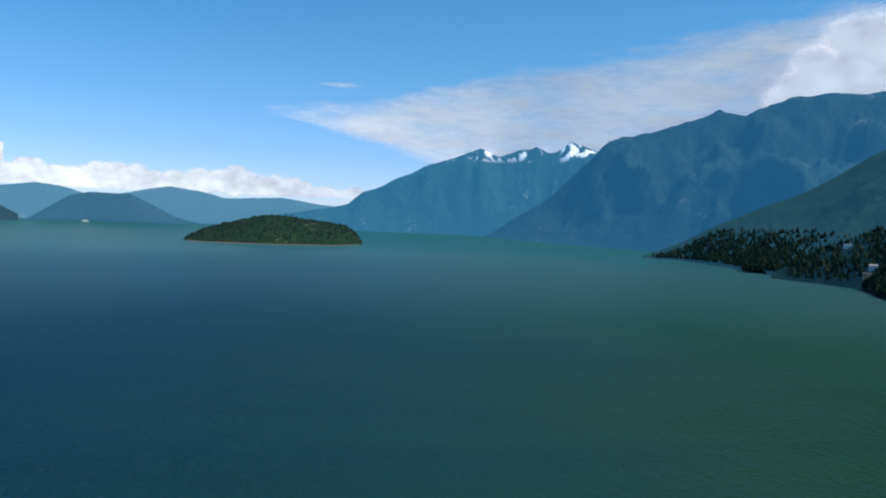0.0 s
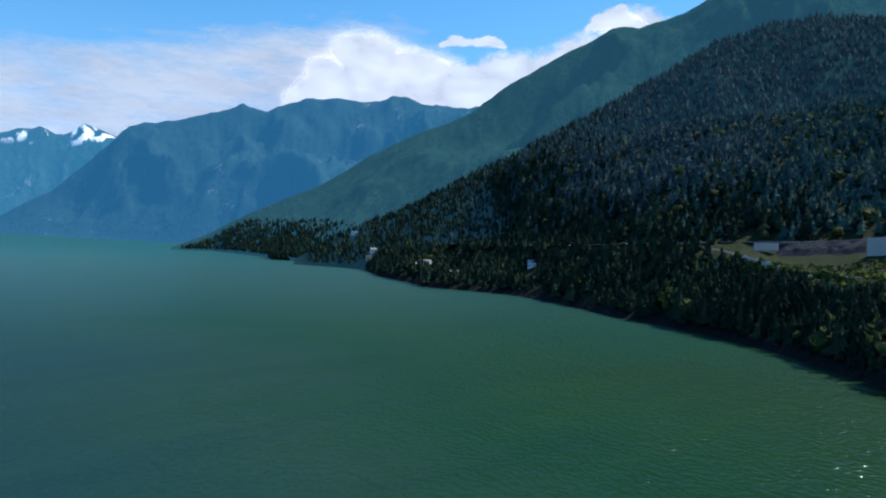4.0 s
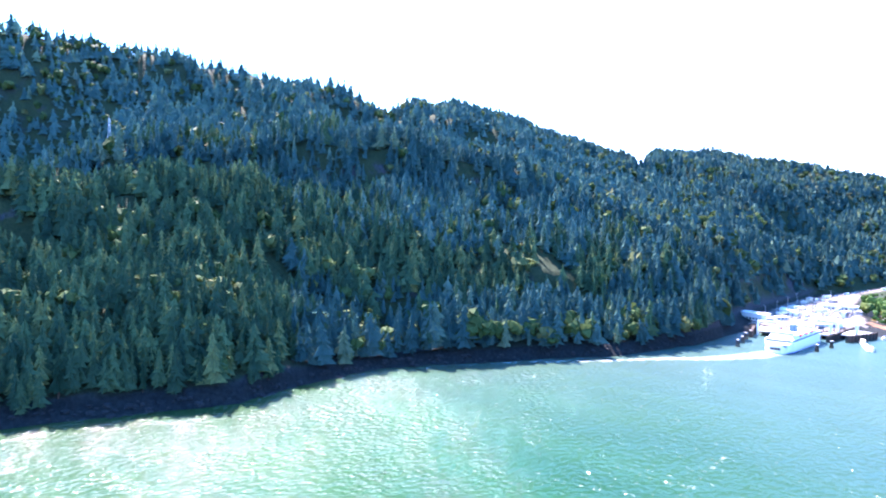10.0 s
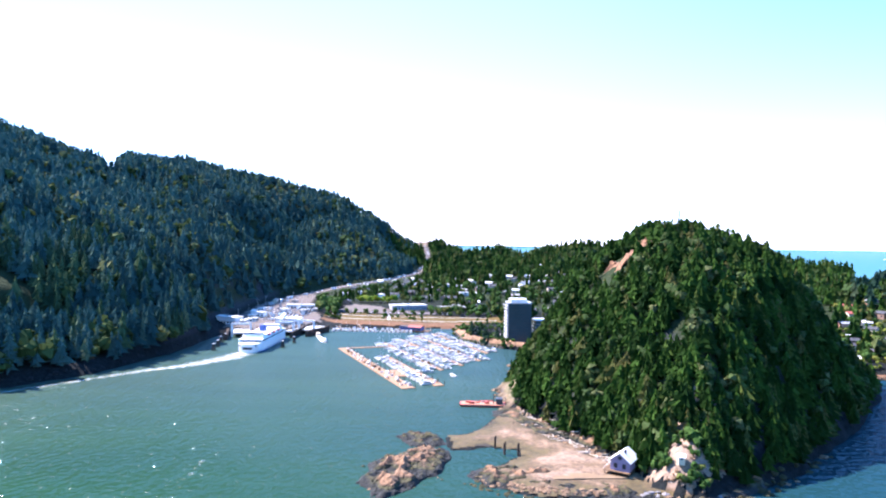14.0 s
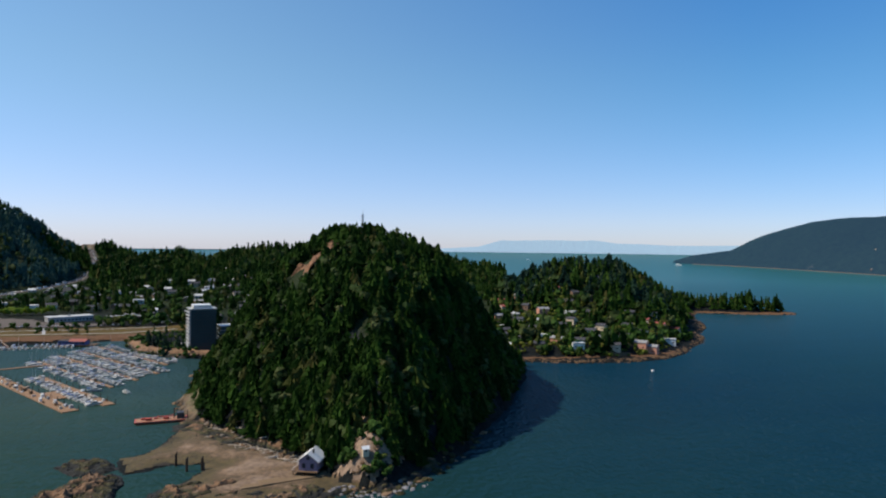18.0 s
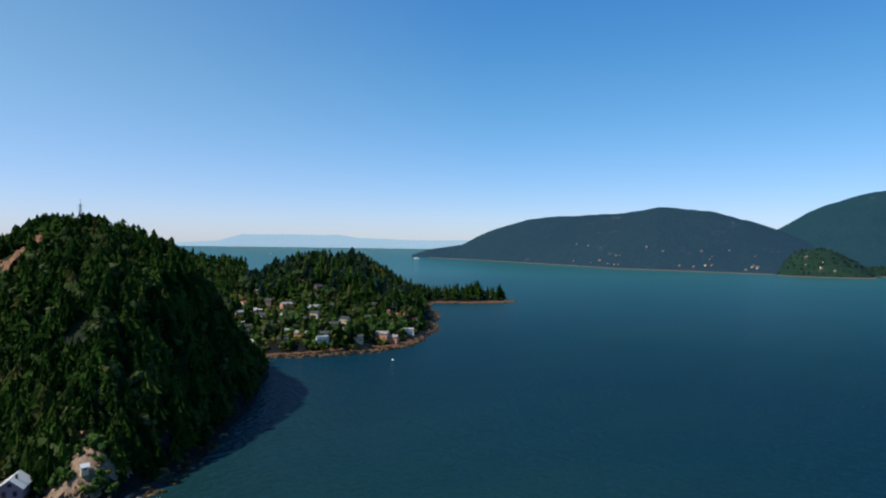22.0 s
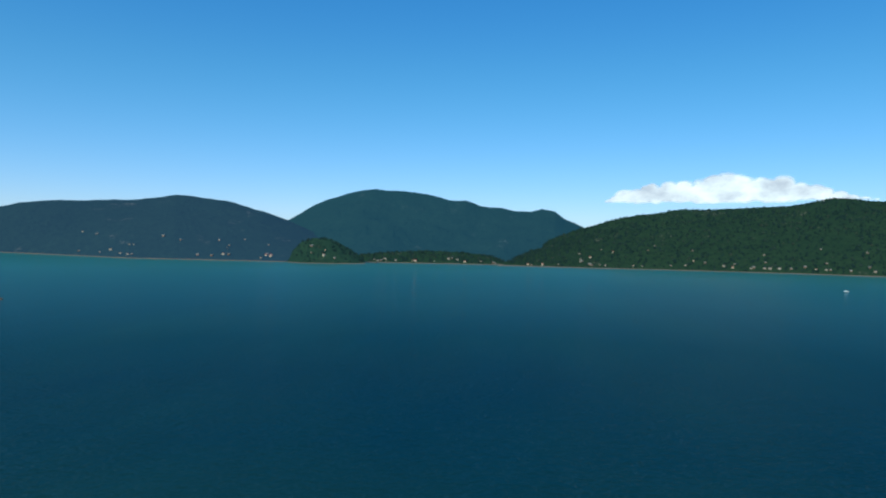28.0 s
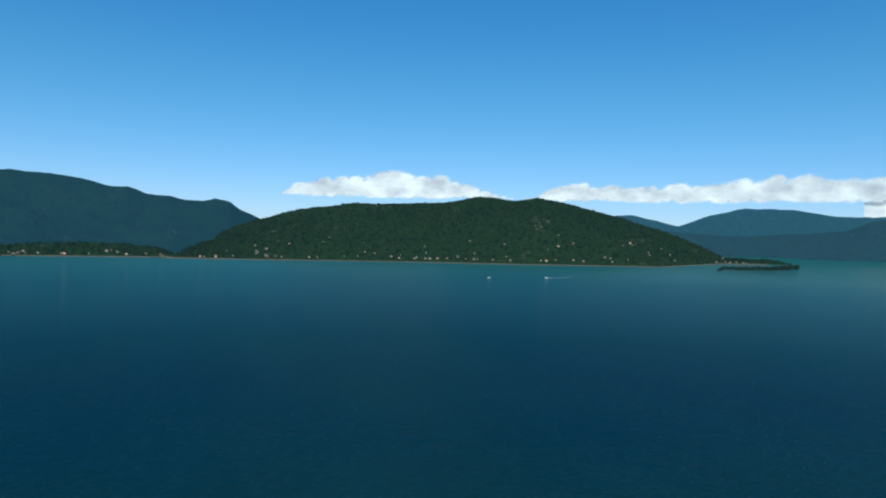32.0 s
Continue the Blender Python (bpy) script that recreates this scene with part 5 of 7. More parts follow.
        o = part("panel", bm, mat, t)
        o.matrix_basis = pose((a[0] + b[0]) / 2 + nx - base.x, (a[1] + b[1]) / 2 + ny - base.y, (a[2] + b[2]) / 2 - base.z, 0, 0, yaw)
    return t


DARK_CUT = plain("dark_cut_rock", (0.026, 0.033, 0.042), 0.9, 0.06, 0.45, 0.6)
ROCK_CUT = plain("blue_grey_cut_rock", (0.080, 0.098, 0.120), 0.9, 0.06, 0.45, 0.6)
for a0, a1, nm, label, rows_ in ((77.5, 97.5, "road_cut", "blasted grey rock face above the upper highway", (1, 27)), (64.5, 75.5, "lower_road_cut", "dark blasted rock between the two roads", (-58, -16))):
    face = ROCK_CUT if nm == "road_cut" else DARK_CUT
    azs = np.arange(a0, a1, 0.07)
    rr = along(azs, FOOT, 1)[:, None] + np.linspace(rows_[0], rows_[1], 18)[None, :]
    cx, cy = rr * np.sin(np.radians(azs))[:, None], rr * np.cos(np.radians(azs))[:, None]
    rib = 1 - 2 * np.abs(fbm(cx, cy, 16, 4, 97))
    rim = np.minimum(np.linspace(0, 1, 18), np.linspace(1, 0, 18))[None, :] * np.minimum(np.linspace(0, 9, len(azs)), np.linspace(9, 0, len(azs))).clip(0, 1)[:, None]
    tagged(sheet(nm, azs, rr, land(cx, cy) - 0.5 + (4.2 + 4.2 * rib) * (rim * 4).clip(0, 1), face), label, "rock face", kind="structure")

azs = np.arange(172.5, 174.1, 0.04)
rr = 2216 + np.linspace(0, 22, 10)[None, :] + 4 * fbm(azs, azs * 0, 0.3, 3, 98)[:, None]
cut_z = 82 + np.linspace(0, 24, 10)[None, :] * np.minimum(1, np.minimum(azs - 172.4, 174.2 - azs) * 2.4)[:, None]
tagged(sheet("highway_cut", azs, rr, cut_z, plain("tan_cut_rock", (0.30, 0.22, 0.145), 0.9, 0.05, 0.35, 0.4)), "tan rock cutting where the highway tops the rise", "rock face", kind="structure")
barrier(finer(UPPER_ROAD, 30)[14:46], 8.6, "road_barrier", "pale concrete barrier along the upper highway", length=9)
barrier(finer(LOWER_ROAD, 30)[2:16], 4.7, "road_barrier", "pale concrete barrier along the lower road", length=9)


def arc_line(az0, az1, r0, r1, z0, z1, n=10):
    return [(*compass(az0 + (az1 - az0) * k / n, r0 + (r1 - r0) * k / n), z0 + (z1 - z0) * k / n) for k in range(n + 1)]


# the tall wall stands clear of the slope, set forward for the camera's view
barrier(arc_line(70.4, 74.8, 904, 890, 110, 114), 0.0, "retaining_wall", "tall pale concrete retaining wall below the upper highway", drop=20, length=5)
barrier(arc_line(63.0, 64.7, 984, 972, 100, 101), 0.0, "retaining_wall", "small pale concrete wall below the highway", drop=9, length=5)
barrier(arc_line(62.2, 64.8, 928, 876, 84, 75), 0.0, "retaining_wall", "pale concrete wall under the lower road", drop=8, length=5)
barrier(arc_line(86.2, 90.7, 706, 686, 76, 73), 0.0, "retaining_wall", "long pale blue-grey wall below the lower road", drop=5.5, length=5)
GRASS_SLOPE = [compass(az, r) for az, r in ((88.2, 905), (92.5, 900), (93, 850), (92.6, 780), (90.2, 770), (89.6, 810), (88.4, 850))]
draped("grass_slope", GRASS_SLOPE, DRY_GRASS, "dry orange grass on the shelf between the roads", 0.5, 4, 9)
VERGE = [compass(az, r) for az, r in ((75, 925), (81, 925), (81, 890), (75, 890))]
draped("grass_verge", VERGE, plain("olive_meadow_grass", (0.050, 0.052, 0.014), 0.95, 0.08, 0.4, 0.3), "dry grass verge below the highway", 0.5, 4, 8)

# ---------------------------------------------------------------- single trees, nearest
def fir_parts(shape, olive=False):
    bm = bmesh.new()
    post(bm, 0, 0, -0.5, 0.55, 0.018, 7, 0.008)
    trunk = mesh_of(bm, "trunk", BARK)
    crown = smooth_mesh("crown", shape[0], shape[1], HILL_FIR_ONE if olive else CONIFER_ONE, False)
    return trunk, crown


SINGLE = [fir_parts(conifer_shape(rnd, 10, 7, w)) for w in (0.15, 0.17, 0.19, 0.21, 0.23)]
OLIVE = [fir_parts(conifer_shape(rnd, 11, 6, w), True) for w in (0.17, 0.2, 0.23, 0.27)]
tr = random.Random(17)


def single_fir(x, y, h, label, kinds):
    t = thing("fir_tree", label, "tree", pose(x, y, ground_z(x, y) - 0.1, 0, 0, tr.uniform(0, 360)), group="firs near the water")
    w = tr.uniform(0.9, 1.2)
    for nm, me in zip(("trunk", "crown"), tr.choice(kinds)):
        o = new(nm, me)
        o.parent = t
        o.matrix_basis = Matrix.Diagonal((h * w, h * w, h, 1))
    return t


made = 0
while made < 130:
    a, q = tr.uniform(184.5, 203), tr.uniform(325, 400)
    x, y = compass(a, q)
    z = ground_z(x, y)
    if 5 < z < 60 and math.hypot(x + 79, y + 306) > 15:
        single_fir(x, y, tr.uniform(9, 17), "olive-green fir on the steep hill above the beach", OLIVE)
        made += 1
while made < 270:
    a, q = tr.uniform(84, 122), tr.uniform(435, 520)
    x, y = compass(a, q)
    z = ground_z(x, y)
    if 8 < z < 48:
        single_fir(x, y, tr.uniform(14, 27), "tall dark fir on the rocky mainland shore", SINGLE)
        made += 1

# ---------------------------------------------------------------- rocks, beach, driftwood
def boulder_mesh(seed, mat, detail=2):
    q = random.Random(seed)
    bm = bmesh.new()
    bmesh.ops.create_icosphere(bm, subdivisions=detail, radius=1)
    for v in bm.verts:
        v.co *= 0.8 + 0.35 * noise.noise(v.co * 1.3 + Vector((seed * 3.1, 0, 0))) + q.uniform(-.08, .08)
        v.co.z *= 0.7
    return mesh_of(bm, "boulder", mat)


BOULDERS = [boulder_mesh(k, ROCK) for k in range(5)]
WEEDY = [boulder_mesh(k + 9, WEED_ROCK) for k in range(4)]


def rock_pile(name, label, spots, meshes, category="rocks"):
    x0, y0, _ = spots[0]
    t = thing(name, label, category, pose(x0, y0, 0))
    for x, y, s in spots:
        o = new("boulder", tr.choice(meshes))
        o.parent = t
        o.matrix_basis = pose(x - x0, y - y0, max(ground_z(x, y), -0.3) + s * 0.15, tr.uniform(-15, 15), tr.uniform(-15, 15), tr.uniform(0, 360)) @ Matrix.Diagonal((s * tr.uniform(.8, 1.5), s, s * tr.uniform(.6, 1), 1))
    return t


def along_line(line, n, spread, s0, s1):
    out = []
    for _ in range(n):
        k = tr.randrange(len(line) - 1)
        u = tr.random()
        (ax, ay), (bx, by) = line[k], line[k + 1]
        out.append((ax + (bx - ax) * u + tr.gauss(0, spread), ay + (by - ay) * u + tr.gauss(0, spread), tr.uniform(s0, s1) ** 1.2))
    return out


draped("tidal_flat", BEACH, TIDE_SAND, "brown and tan tidal sand and gravel", 0.12, 2.0, 2)


def rock_sheet(name, outline, label, height, steep, seed, base=None, step=0.8, mat=TIDE_ROCK):
    """Solid bedrock inside an outline: broken ledges and blocks that fall off to the water at the rim."""
    xs, ys = [p[0] for p in outline], [p[1] for p in outline]
    X, Y = np.meshgrid(np.arange(min(xs) - 6, max(xs) + 6, step), np.arange(min(ys) - 6, max(ys) + 6, step), indexing="ij")
    d = inside(X, Y, outline) + fbm(X, Y, 18, 4, seed) * 7
    ledge = 1 - 2.2 * np.abs(fbm(X, Y, 13, 4, seed + 1))
    block = fbm(X, Y, 5.0, 4, seed + 2)
    rise = np.clip(d / 9, 0, 1) ** 0.7
    Z = rise * height * (0.25 + 0.85 * np.clip(ledge, 0, 1) ** 1.5) + np.clip(d / 2.5, 0, 1) * (block * 1.9 + fbm(X, Y, 1.9, 2, seed + 4) * 0.7) + d * 0.04 * steep
    Z = 0.45 * Z + 0.55 * np.round((Z + block * 0.5) / 0.6) * 0.6
    Z = np.where(d < 0, d * 0.5, Z + 0.25)
    if base is not None:
        Z = np.where(d > 0, base(X, Y) - 0.6 + np.clip(d / 4, 0, 1) * (1.3 + 1.6 * ledge + block * 1.2), base(X, Y) - 1.5)
    n, m = X.shape
    i = np.arange(n * m).reshape(n, m)
    f = np.stack([i[:-1, :-1], i[1:, :-1], i[1:, 1:], i[:-1, 1:]], -1).reshape(-1, 4)
    ok = (d > (-2 if base is None else -0.5)).ravel()
    f = f[ok[f].all(1)]
    used, inv = np.unique(f, return_inverse=True)
    v = np.stack([X, Y, np.maximum(Z, -1.5)], -1).reshape(-1, 3)[used]
    return tagged(new(name, smooth_mesh(name, v, inv.reshape(-1, 4), mat, False)), label, "rocks")


rock_sheet("rock_islet", [(65, -300), (63, -330), (53, -342), (45, -352), (31, -354), (27, -338), (28, -322), (34, -303), (40, -289), (52, -285), (57, -293)], "craggy islet of tan rock with black weedy sides", 3.7, 1, 201)
rock_sheet("weedy_islet", [(57, -374), (49, -384), (36, -381), (26, -362), (34, -355), (50, -355)], "low olive weed-covered rock beyond the islet", 2.3, 1, 205)
rock_sheet("rocky_spit", [(13, -316), (6, -326), (-6, -329), (-18, -330), (-29, -326), (-33, -312), (-30, -297), (-11, -300), (6, -304)], "rubbly spit of tan boulders with yellow weed", 2.9, 1, 209)
rock_sheet("terrace_ledge", [(-28, -296), (-30, -304), (-44, -309), (-62, -306), (-66, -297), (-46, -292)], "dark broken rock below the beach terrace", 3.0, 1, 233)
rock_sheet("bedrock_ledge", [(-60, -294), (-86, -286), (-114, -306), (-124, -316), (-118, -320), (-104, -308), (-86, -294), (-66, -298)], "broken pale bedrock at the foot of the wooded hill", 0, 1, 213, land)
rock_sheet("hill_outcrop", [(-96, -488), (-80, -484), (-66, -466), (-66, -454), (-80, -452), (-98, -468)], "bare orange rock outcrop high on the wooded hill", 0, 1, 217, lambda X, Y: land(X, Y) + 1.0 + 4.5 * fbm(X, Y, 8, 3, 218) + 2 * np.round(fbm(X, Y, 14, 2, 219) * 3), 0.8, ORANGE_ROCK)
rock_sheet("beach_head_outcrop", [(6, -444), (10, -428), (-6, -408), (-30, -378), (-44, -362), (-52, -366), (-32, -396), (-10, -440)], "pale broken rock along the top of the beach", 0, 1, 221, land)
rock_pile("breakwater", "low breakwater of tumbled pale boulders beside the beach", along_line([(6, -309), (-4, -302), (-22, -297), (-48, -301)], 130, 2.4, 0.6, 1.5), BOULDERS)
rock_pile("weedy_rocks", "dark weed-covered rocks at the water's edge", along_line([(14, -308), (3, -296), (-20, -289), (-50, -293), (-72, -292)], 60, 1.5, 0.6, 1.6), WEEDY)
rock_pile("islet_boulders", "rugged pale and brown rocks of the islet", along_line([(58, -300), (44, -296), (34, -310), (40, -328), (46, -330), (56, -325), (46, -318)], 60, 5, 0.6, 1.5), WEEDY + BOULDERS[:2])
rock_pile("cliff_rocks", "broken dark cliff rocks under the wooded hill", along_line([(-70, -296), (-88, -289), (-110, -306), (-137, -332), (-170, -372)], 80, 2.5, 0.8, 2.4), WEEDY + BOULDERS[:1])
rock_pile("crag", "steep tan crag below the little hut", [(-79 + tr.gauss(0, 5), -304 + tr.gauss(0, 5), tr.uniform(0.7, 1.5)) for _ in range(26)], BOULDERS)
rock_pile("foot_rocks", "pale grey boulders tumbled along the foot of the hill", along_line([(-62, -300), (-74, -292), (-88, -287), (-104, -300)], 70, 2.6, 0.7, 1.7), [boulder_mesh(k + 30, plain("pale_grey_boulder", (0.24, 0.225, 0.22), 0.9, 0.6, 0.4, 0.5, per_object=0.5)) for k in range(2)])
rock_pile("upper_beach_rocks", "pale rocks along the top of the beach", along_line([(2, -436), (-20, -398), (-40, -366), (-52, -346)], 60, 2.5, 0.7, 1.9), BOULDERS)
rock_pile("bay_point_rocks", "tan rocks at the foot of the hill by the bay", along_line([(0, -450), (2, -500), (-10, -555), (-8, -600), (-30, -684), (10, -705), (40, -735)], 70, 2.5, 0.9, 2.4), BOULDERS)

rock_sheet("point_bedrock", [(20, -710), (46, -736), (60, -790), (58, -830), (46, -830), (40, -780), (30, -746), (10, -724), (-30, -700), (-34, -686), (0, -692)], "tan bedrock round the little point by the marina", 0, 1, 225, land)
rock_sheet("hill_side_ledge", [(6, -512), (8, -470), (0, -444), (-18, -448), (-16, -490), (-28, -540), (-34, -600), (-6, -604), (-10, -560)], "tan bedrock at the foot of the hill by the bay", 0, 1, 229, lambda X, Y: land(X, Y) + 0.4 + 2.6 * fbm(X, Y, 7, 3, 230), 0.8, CLIFF_ROCK)

# rocks that nobody could count along the mainland and headland shores
shore_pts = []
for az_r in np.arange(36, 154, 0.09):
    shore_pts.append((*compass(az_r, float(along(az_r, SHORE, 1)) + tr.gauss(5, 6)), tr.uniform(0.8, 3.6)))
edge = PENINSULA[1:13]
shore_pts += along_line(edge, 900, 5, 0.8, 2.4)
sp = np.array([(x, y, ground_z(x, y)) for x, y, s in shore_pts])
ss = np.array([s for *_, s in shore_pts])
ok = (sp[:, 2] > -2) & (sp[:, 2] < 6.5)
bshape = []
for me in [boulder_mesh(k, ROCK, 1) for k in range(5)]:
    bshape.append((np.array([v.co[:] for v in me.vertices]), np.array([p.vertices[:] for p in me.polygons])))
main = ok & (sp[:, 0] > -100)
planted("headland_rocks", bshape, sp[ok & ~main], ss[ok & ~main], ROCK, "tan rocks along the headland shore", "rocks")
ok = main
# colour darkened for the bank's shade as well as for wet
planted("shore_rocks", bshape, sp[ok], ss[ok], plain("dark_wet_rock", (0.020, 0.022, 0.022), 0.85, 0.5, 0.45, 0.5), "broken grey rocks along the shore", "rocks")

# driftwood logs
bm = bmesh.new()
beam(bm, (-3.5, 0, 0), (0, 0.1, 0.03), 0.32, 8)
beam(bm, (0, 0.1, 0.03), (3.2, -0.05, 0), 0.27, 8)
log_mesh = mesh_of(bm, "log", DRIFTWOOD)
for k in range(110):
    u = tr.random()
    x, y = -10 - 46 * u + tr.gauss(0, 3.5), -428 + 92 * u + tr.gauss(0, 3.5)
    o = tagged(new("log", log_mesh), "bleached driftwood log stranded on the beach", "log", "driftwood on the beach")
    s = tr.uniform(0.6, 1.3)
    o.matrix_basis = pose(x, y, ground_z(x, y) + 0.35, 0, tr.uniform(-4, 4), tr.uniform(0, 180)) @ Matrix.Scale(s, 4)

# mooring piles in the lagoon
for x, y in ((3, -360), (-2, -350), (-9, -349)):
    t = thing("pile_cluster", "weathered timber mooring piles standing in the lagoon", "piles", pose(x, y, -1), group="piles in the lagoon")
    for dx, dy, h in ((0, 0, 8), (0.7, 0.2, 7), (0.2, 0.7, 7.4)):
        part("timber_post", posted(dx, dy, -1, h, 0.28), DARK_TIMBER, t)
t = thing("channel_marker", "small white marker post on the rock islet", "marker", pose(50, -315, ground_z(50, -315)))
part("post", posted(0, 0, -1, 3.2, 0.5, 10), WHITE, t)
part("cap", posted(0, 0, 3.2, 3.7, 0.6, 10), GREY_ROOF, t)

# ---------------------------------------------------------------- boathouse and hut
hx, hy = -57, -322
t = thing("boathouse", "white-roofed two-storey boathouse on stilts above the beach", "house", pose(hx, hy, 1.6, 0, 0, 62))
# the wall colour carries the violet of its shade
part("wall", gable_wall(11, 9, 3.2, 8.0, 3.2), plain("violet_grey_siding", (0.22, 0.18, 0.26), 0.6, 0.5, 0.15), t, "board walls with violet shade painted in")
part("roof", gable(11, 9, 8.0, 3.4, 0.9, 0.3), WHITE, t, "bright white metal roof")
part("annex_wall", boxed(-10.5, -3.5, 3.2, -5.5, 3.5, 6.2), CREAM, t)
part("annex_roof", boxed(-10.9, -3.9, 6.2, -5.2, 3.9, 6.5), WHITE, t)
part("deck", boxed(-11, -7.2, 2.9, 7.5, 5, 3.2), TIMBER, t)
rail = part("railing", boxed(-11, -7.2, 4.15, 7.5, -7.1, 4.25), WHITE, t)
for k in range(13):
    part("baluster", boxed(-11 + k * 1.5, -7.18, 3.2, -10.9 + k * 1.5, -7.1, 4.15), WHITE, rail)
for x in (-10, -4, 2, 7):
    for y in (-6.6, -1, 4.4):
        part("stilt", posted(x, y, -3, 2.9, 0.2), DARK_TIMBER, t)
for x in (-3.4, 0, 3.4):
    w = part("window", boxed(x - 0.9, -4.62, 4.4, x + 0.9, -4.5, 6.4), GLASS, t)
    part("frame", boxed(x - 1.0, -4.58, 6.4, x + 1.0, -4.5, 6.55), WHITE, w)
for y in (-2, 2):
    part("window", boxed(5.5, y - 0.8, 4.4, 5.62, y + 0.8, 6.6), GLASS, t)
part("gable_window", boxed(5.5, -0.8, 8.4, 5.6, 0.8, 9.8), GLASS, t)
part("chimney", boxed(1.5, 1.0, 9.5, 2.3, 1.8, 12.4), DARK_ROOF, t)
ramp_deck = thing("boat_ramp", "pale concrete boat ramp and terrace on the beach", "ramp", pose(-42, -315, 2.6, 0, 0, 8))
part("slab", boxed(-20, -3.5, -1.5, 10, 3.5, 0.35, bevel=0.05), SAND, ramp_deck)
part("apron", boxed(9, -3, -1.5, 19, 3.4, 0.05, 0.05), SAND, ramp_deck)
hz = ground_z(-79, -306)
t = thing("lookout_hut", "tiny white-roofed hut on top of the crag", "hut", pose(-79, -306, hz + 2.6) @ Matrix.Scale(1.1, 4))
part("wall", boxed(-1.3, -1.1, -1.5, 1.3, 1.1, 1.9), CREAM, t)
part("roof", gable(2.6, 2.2, 1.9, 0.9, 0.35, 0.15), WHITE, t)
part("window", boxed(-0.4, 1.1, 0.6, 0.4, 1.16, 1.4), GLASS, t)

# radio mast on the hilltop and pylon on the slope
def lattice(name, label, x, y, z, h, w, arms):
    t = thing(name, label, "mast", pose(x, y, z))
    for sx_ in (-1, 1):
        for sy_ in (-1, 1):
            part("leg", beam(bmesh.new(), (sx_ * w, sy_ * w, -1), (sx_ * w * 0.3, sy_ * w * 0.3, h), 0.14), GALV, t)
    n = int(h / 3)
    for k in range(n):
        q0, q1 = w * (1 - 0.7 * k / n), w * (1 - 0.7 * (k + 1) / n)
        z0, z1 = h * k / n, h * (k + 1) / n
        bm = bmesh.new()
        for a, b in (((-1, -1), (1, -1)), ((1, -1), (1, 1)), ((1, 1), (-1, 1)), ((-1, 1), (-1, -1))):
            beam(bm, (a[0] * q0, a[1] * q0, z0), (b[0] * q1, b[1] * q1, z1), 0.08, 4)
        part("brace", bm, GALV, t)
    for za, la in arms:
        part("arm", beam(bmesh.new(), (-la, 0, za), (la, 0, za), 0.12), GALV, t)
    part("antenna", beam(bmesh.new(), (0, 0, h), (0, 0, h + 3), 0.09), GALV, t)
    return t


lattice("radio_mast", "thin steel radio mast on the wooded hilltop", -119, -476, ground_z(-119, -476), 22, 1.1, ((18, 1.6), (21, 2.0)))
px, py = compass(106.4, 900)
lattice("power_pylon", "slim steel power pylon above the forest", px, py, ground_z(px, py), 42, 2.2, ((34, 4), (38, 3)))

# ---------------------------------------------------------------- houses
def house_kind(w, d, h, rise, wall, roof, wall_label, name="house", storeys=2, far=False):
    """Builds one house with its parts at the origin; copies are set out from it."""
    t = thing(name, wall_label, "house", pose(0, 0, 0))
    if rise:
        part("wall", gable_wall(w, d, -4, h, rise), wall, t)
        part("roof", gable(w, d, h, rise, 0.7, 0.3), roof, t)
        if not far:
            part("chimney", boxed(w * 0.2, -0.5, h + rise * 0.3, w * 0.2 + 0.9, 0.5, h + rise + 1.0), DARK_ROOF, t)
    else:
        part("wall", boxed(-w / 2, -d / 2, -4, w / 2, d / 2, h), wall, t)
        part("roof", boxed(-w / 2 - 0.5, -d / 2 - 0.5, h, w / 2 + 0.5, d / 2 + 0.5, h + 0.45, bevel=0.08), roof, t)
    for s in range(storeys):
        z = 0.9 + s * h / storeys
        for k in range(2):
            x = (k - 0.5) * w * 0.5
            for y, q in ((d / 2, 1),) if far or s else ((-d / 2, -1), (d / 2, 1)):
                win = part("window", boxed(x - 1.3, min(y, y + q * 0.08), z, x + 1.3, max(y, y + q * 0.08), z + 1.5), GLASS, t)
        for x, q in () if far or s else ((-w / 2, -1), (w / 2, 1)):
            part("window", boxed(min(x, x + q * 0.08), -1.0, z, max(x, x + q * 0.08), 1.0, z + 1.5), GLASS, t)
    if storeys > 1 and not far:
        part("balcony", boxed(-w * 0.35, d / 2, h / 2 - 0.2, w * 0.35, d / 2 + 1.8, h / 2), TIMBER, t)
    return t


KINDS = [house_kind(12, 9, 5.6, 2.6, WHITE, GREY_ROOF, "white two-storey house with a grey gable roof among trees"),
         house_kind(14, 10, 5.8, 2.4, CREAM, DARK_ROOF, "cream two-storey house with a dark gable roof among trees"),
         house_kind(11, 9, 3.4, 2.4, GREY_SIDING, PALE_ROOF, "grey bungalow with a pale roof among trees", storeys=1),
         house_kind(15, 10, 6.0, 0, WHITE, PALE_ROOF, "white flat-roofed modern house among trees"),
         house_kind(13, 10, 5.6, 2.6, BROWN_SIDING, DARK_ROOF, "brown timber house with a dark roof among trees"),
         house_kind(13, 9, 5.6, 2.2, CREAM, RED_ROOF, "cream house with a red roof among trees"),
         house_kind(16, 11, 7.5, 2.4, TERRACOTTA, GREY_ROOF, "terracotta town house with a grey roof by the water", storeys=3),
         house_kind(13, 9, 5.0, 2.4, FADED_SIDING, DARK_ROOF, "tan house half hidden in the island forest", storeys=1, far=True),
         house_kind(12, 9, 4.6, 2.2, BROWN_SIDING, GREY_ROOF, "brown house half hidden in the island forest", storeys=1, far=True),
         house_kind(12, 9, 5.2, 2.4, CREAM, RED_ROOF, "cream house with a red roof on the island shore", storeys=1, far=True)]
first_use = [True] * len(KINDS)


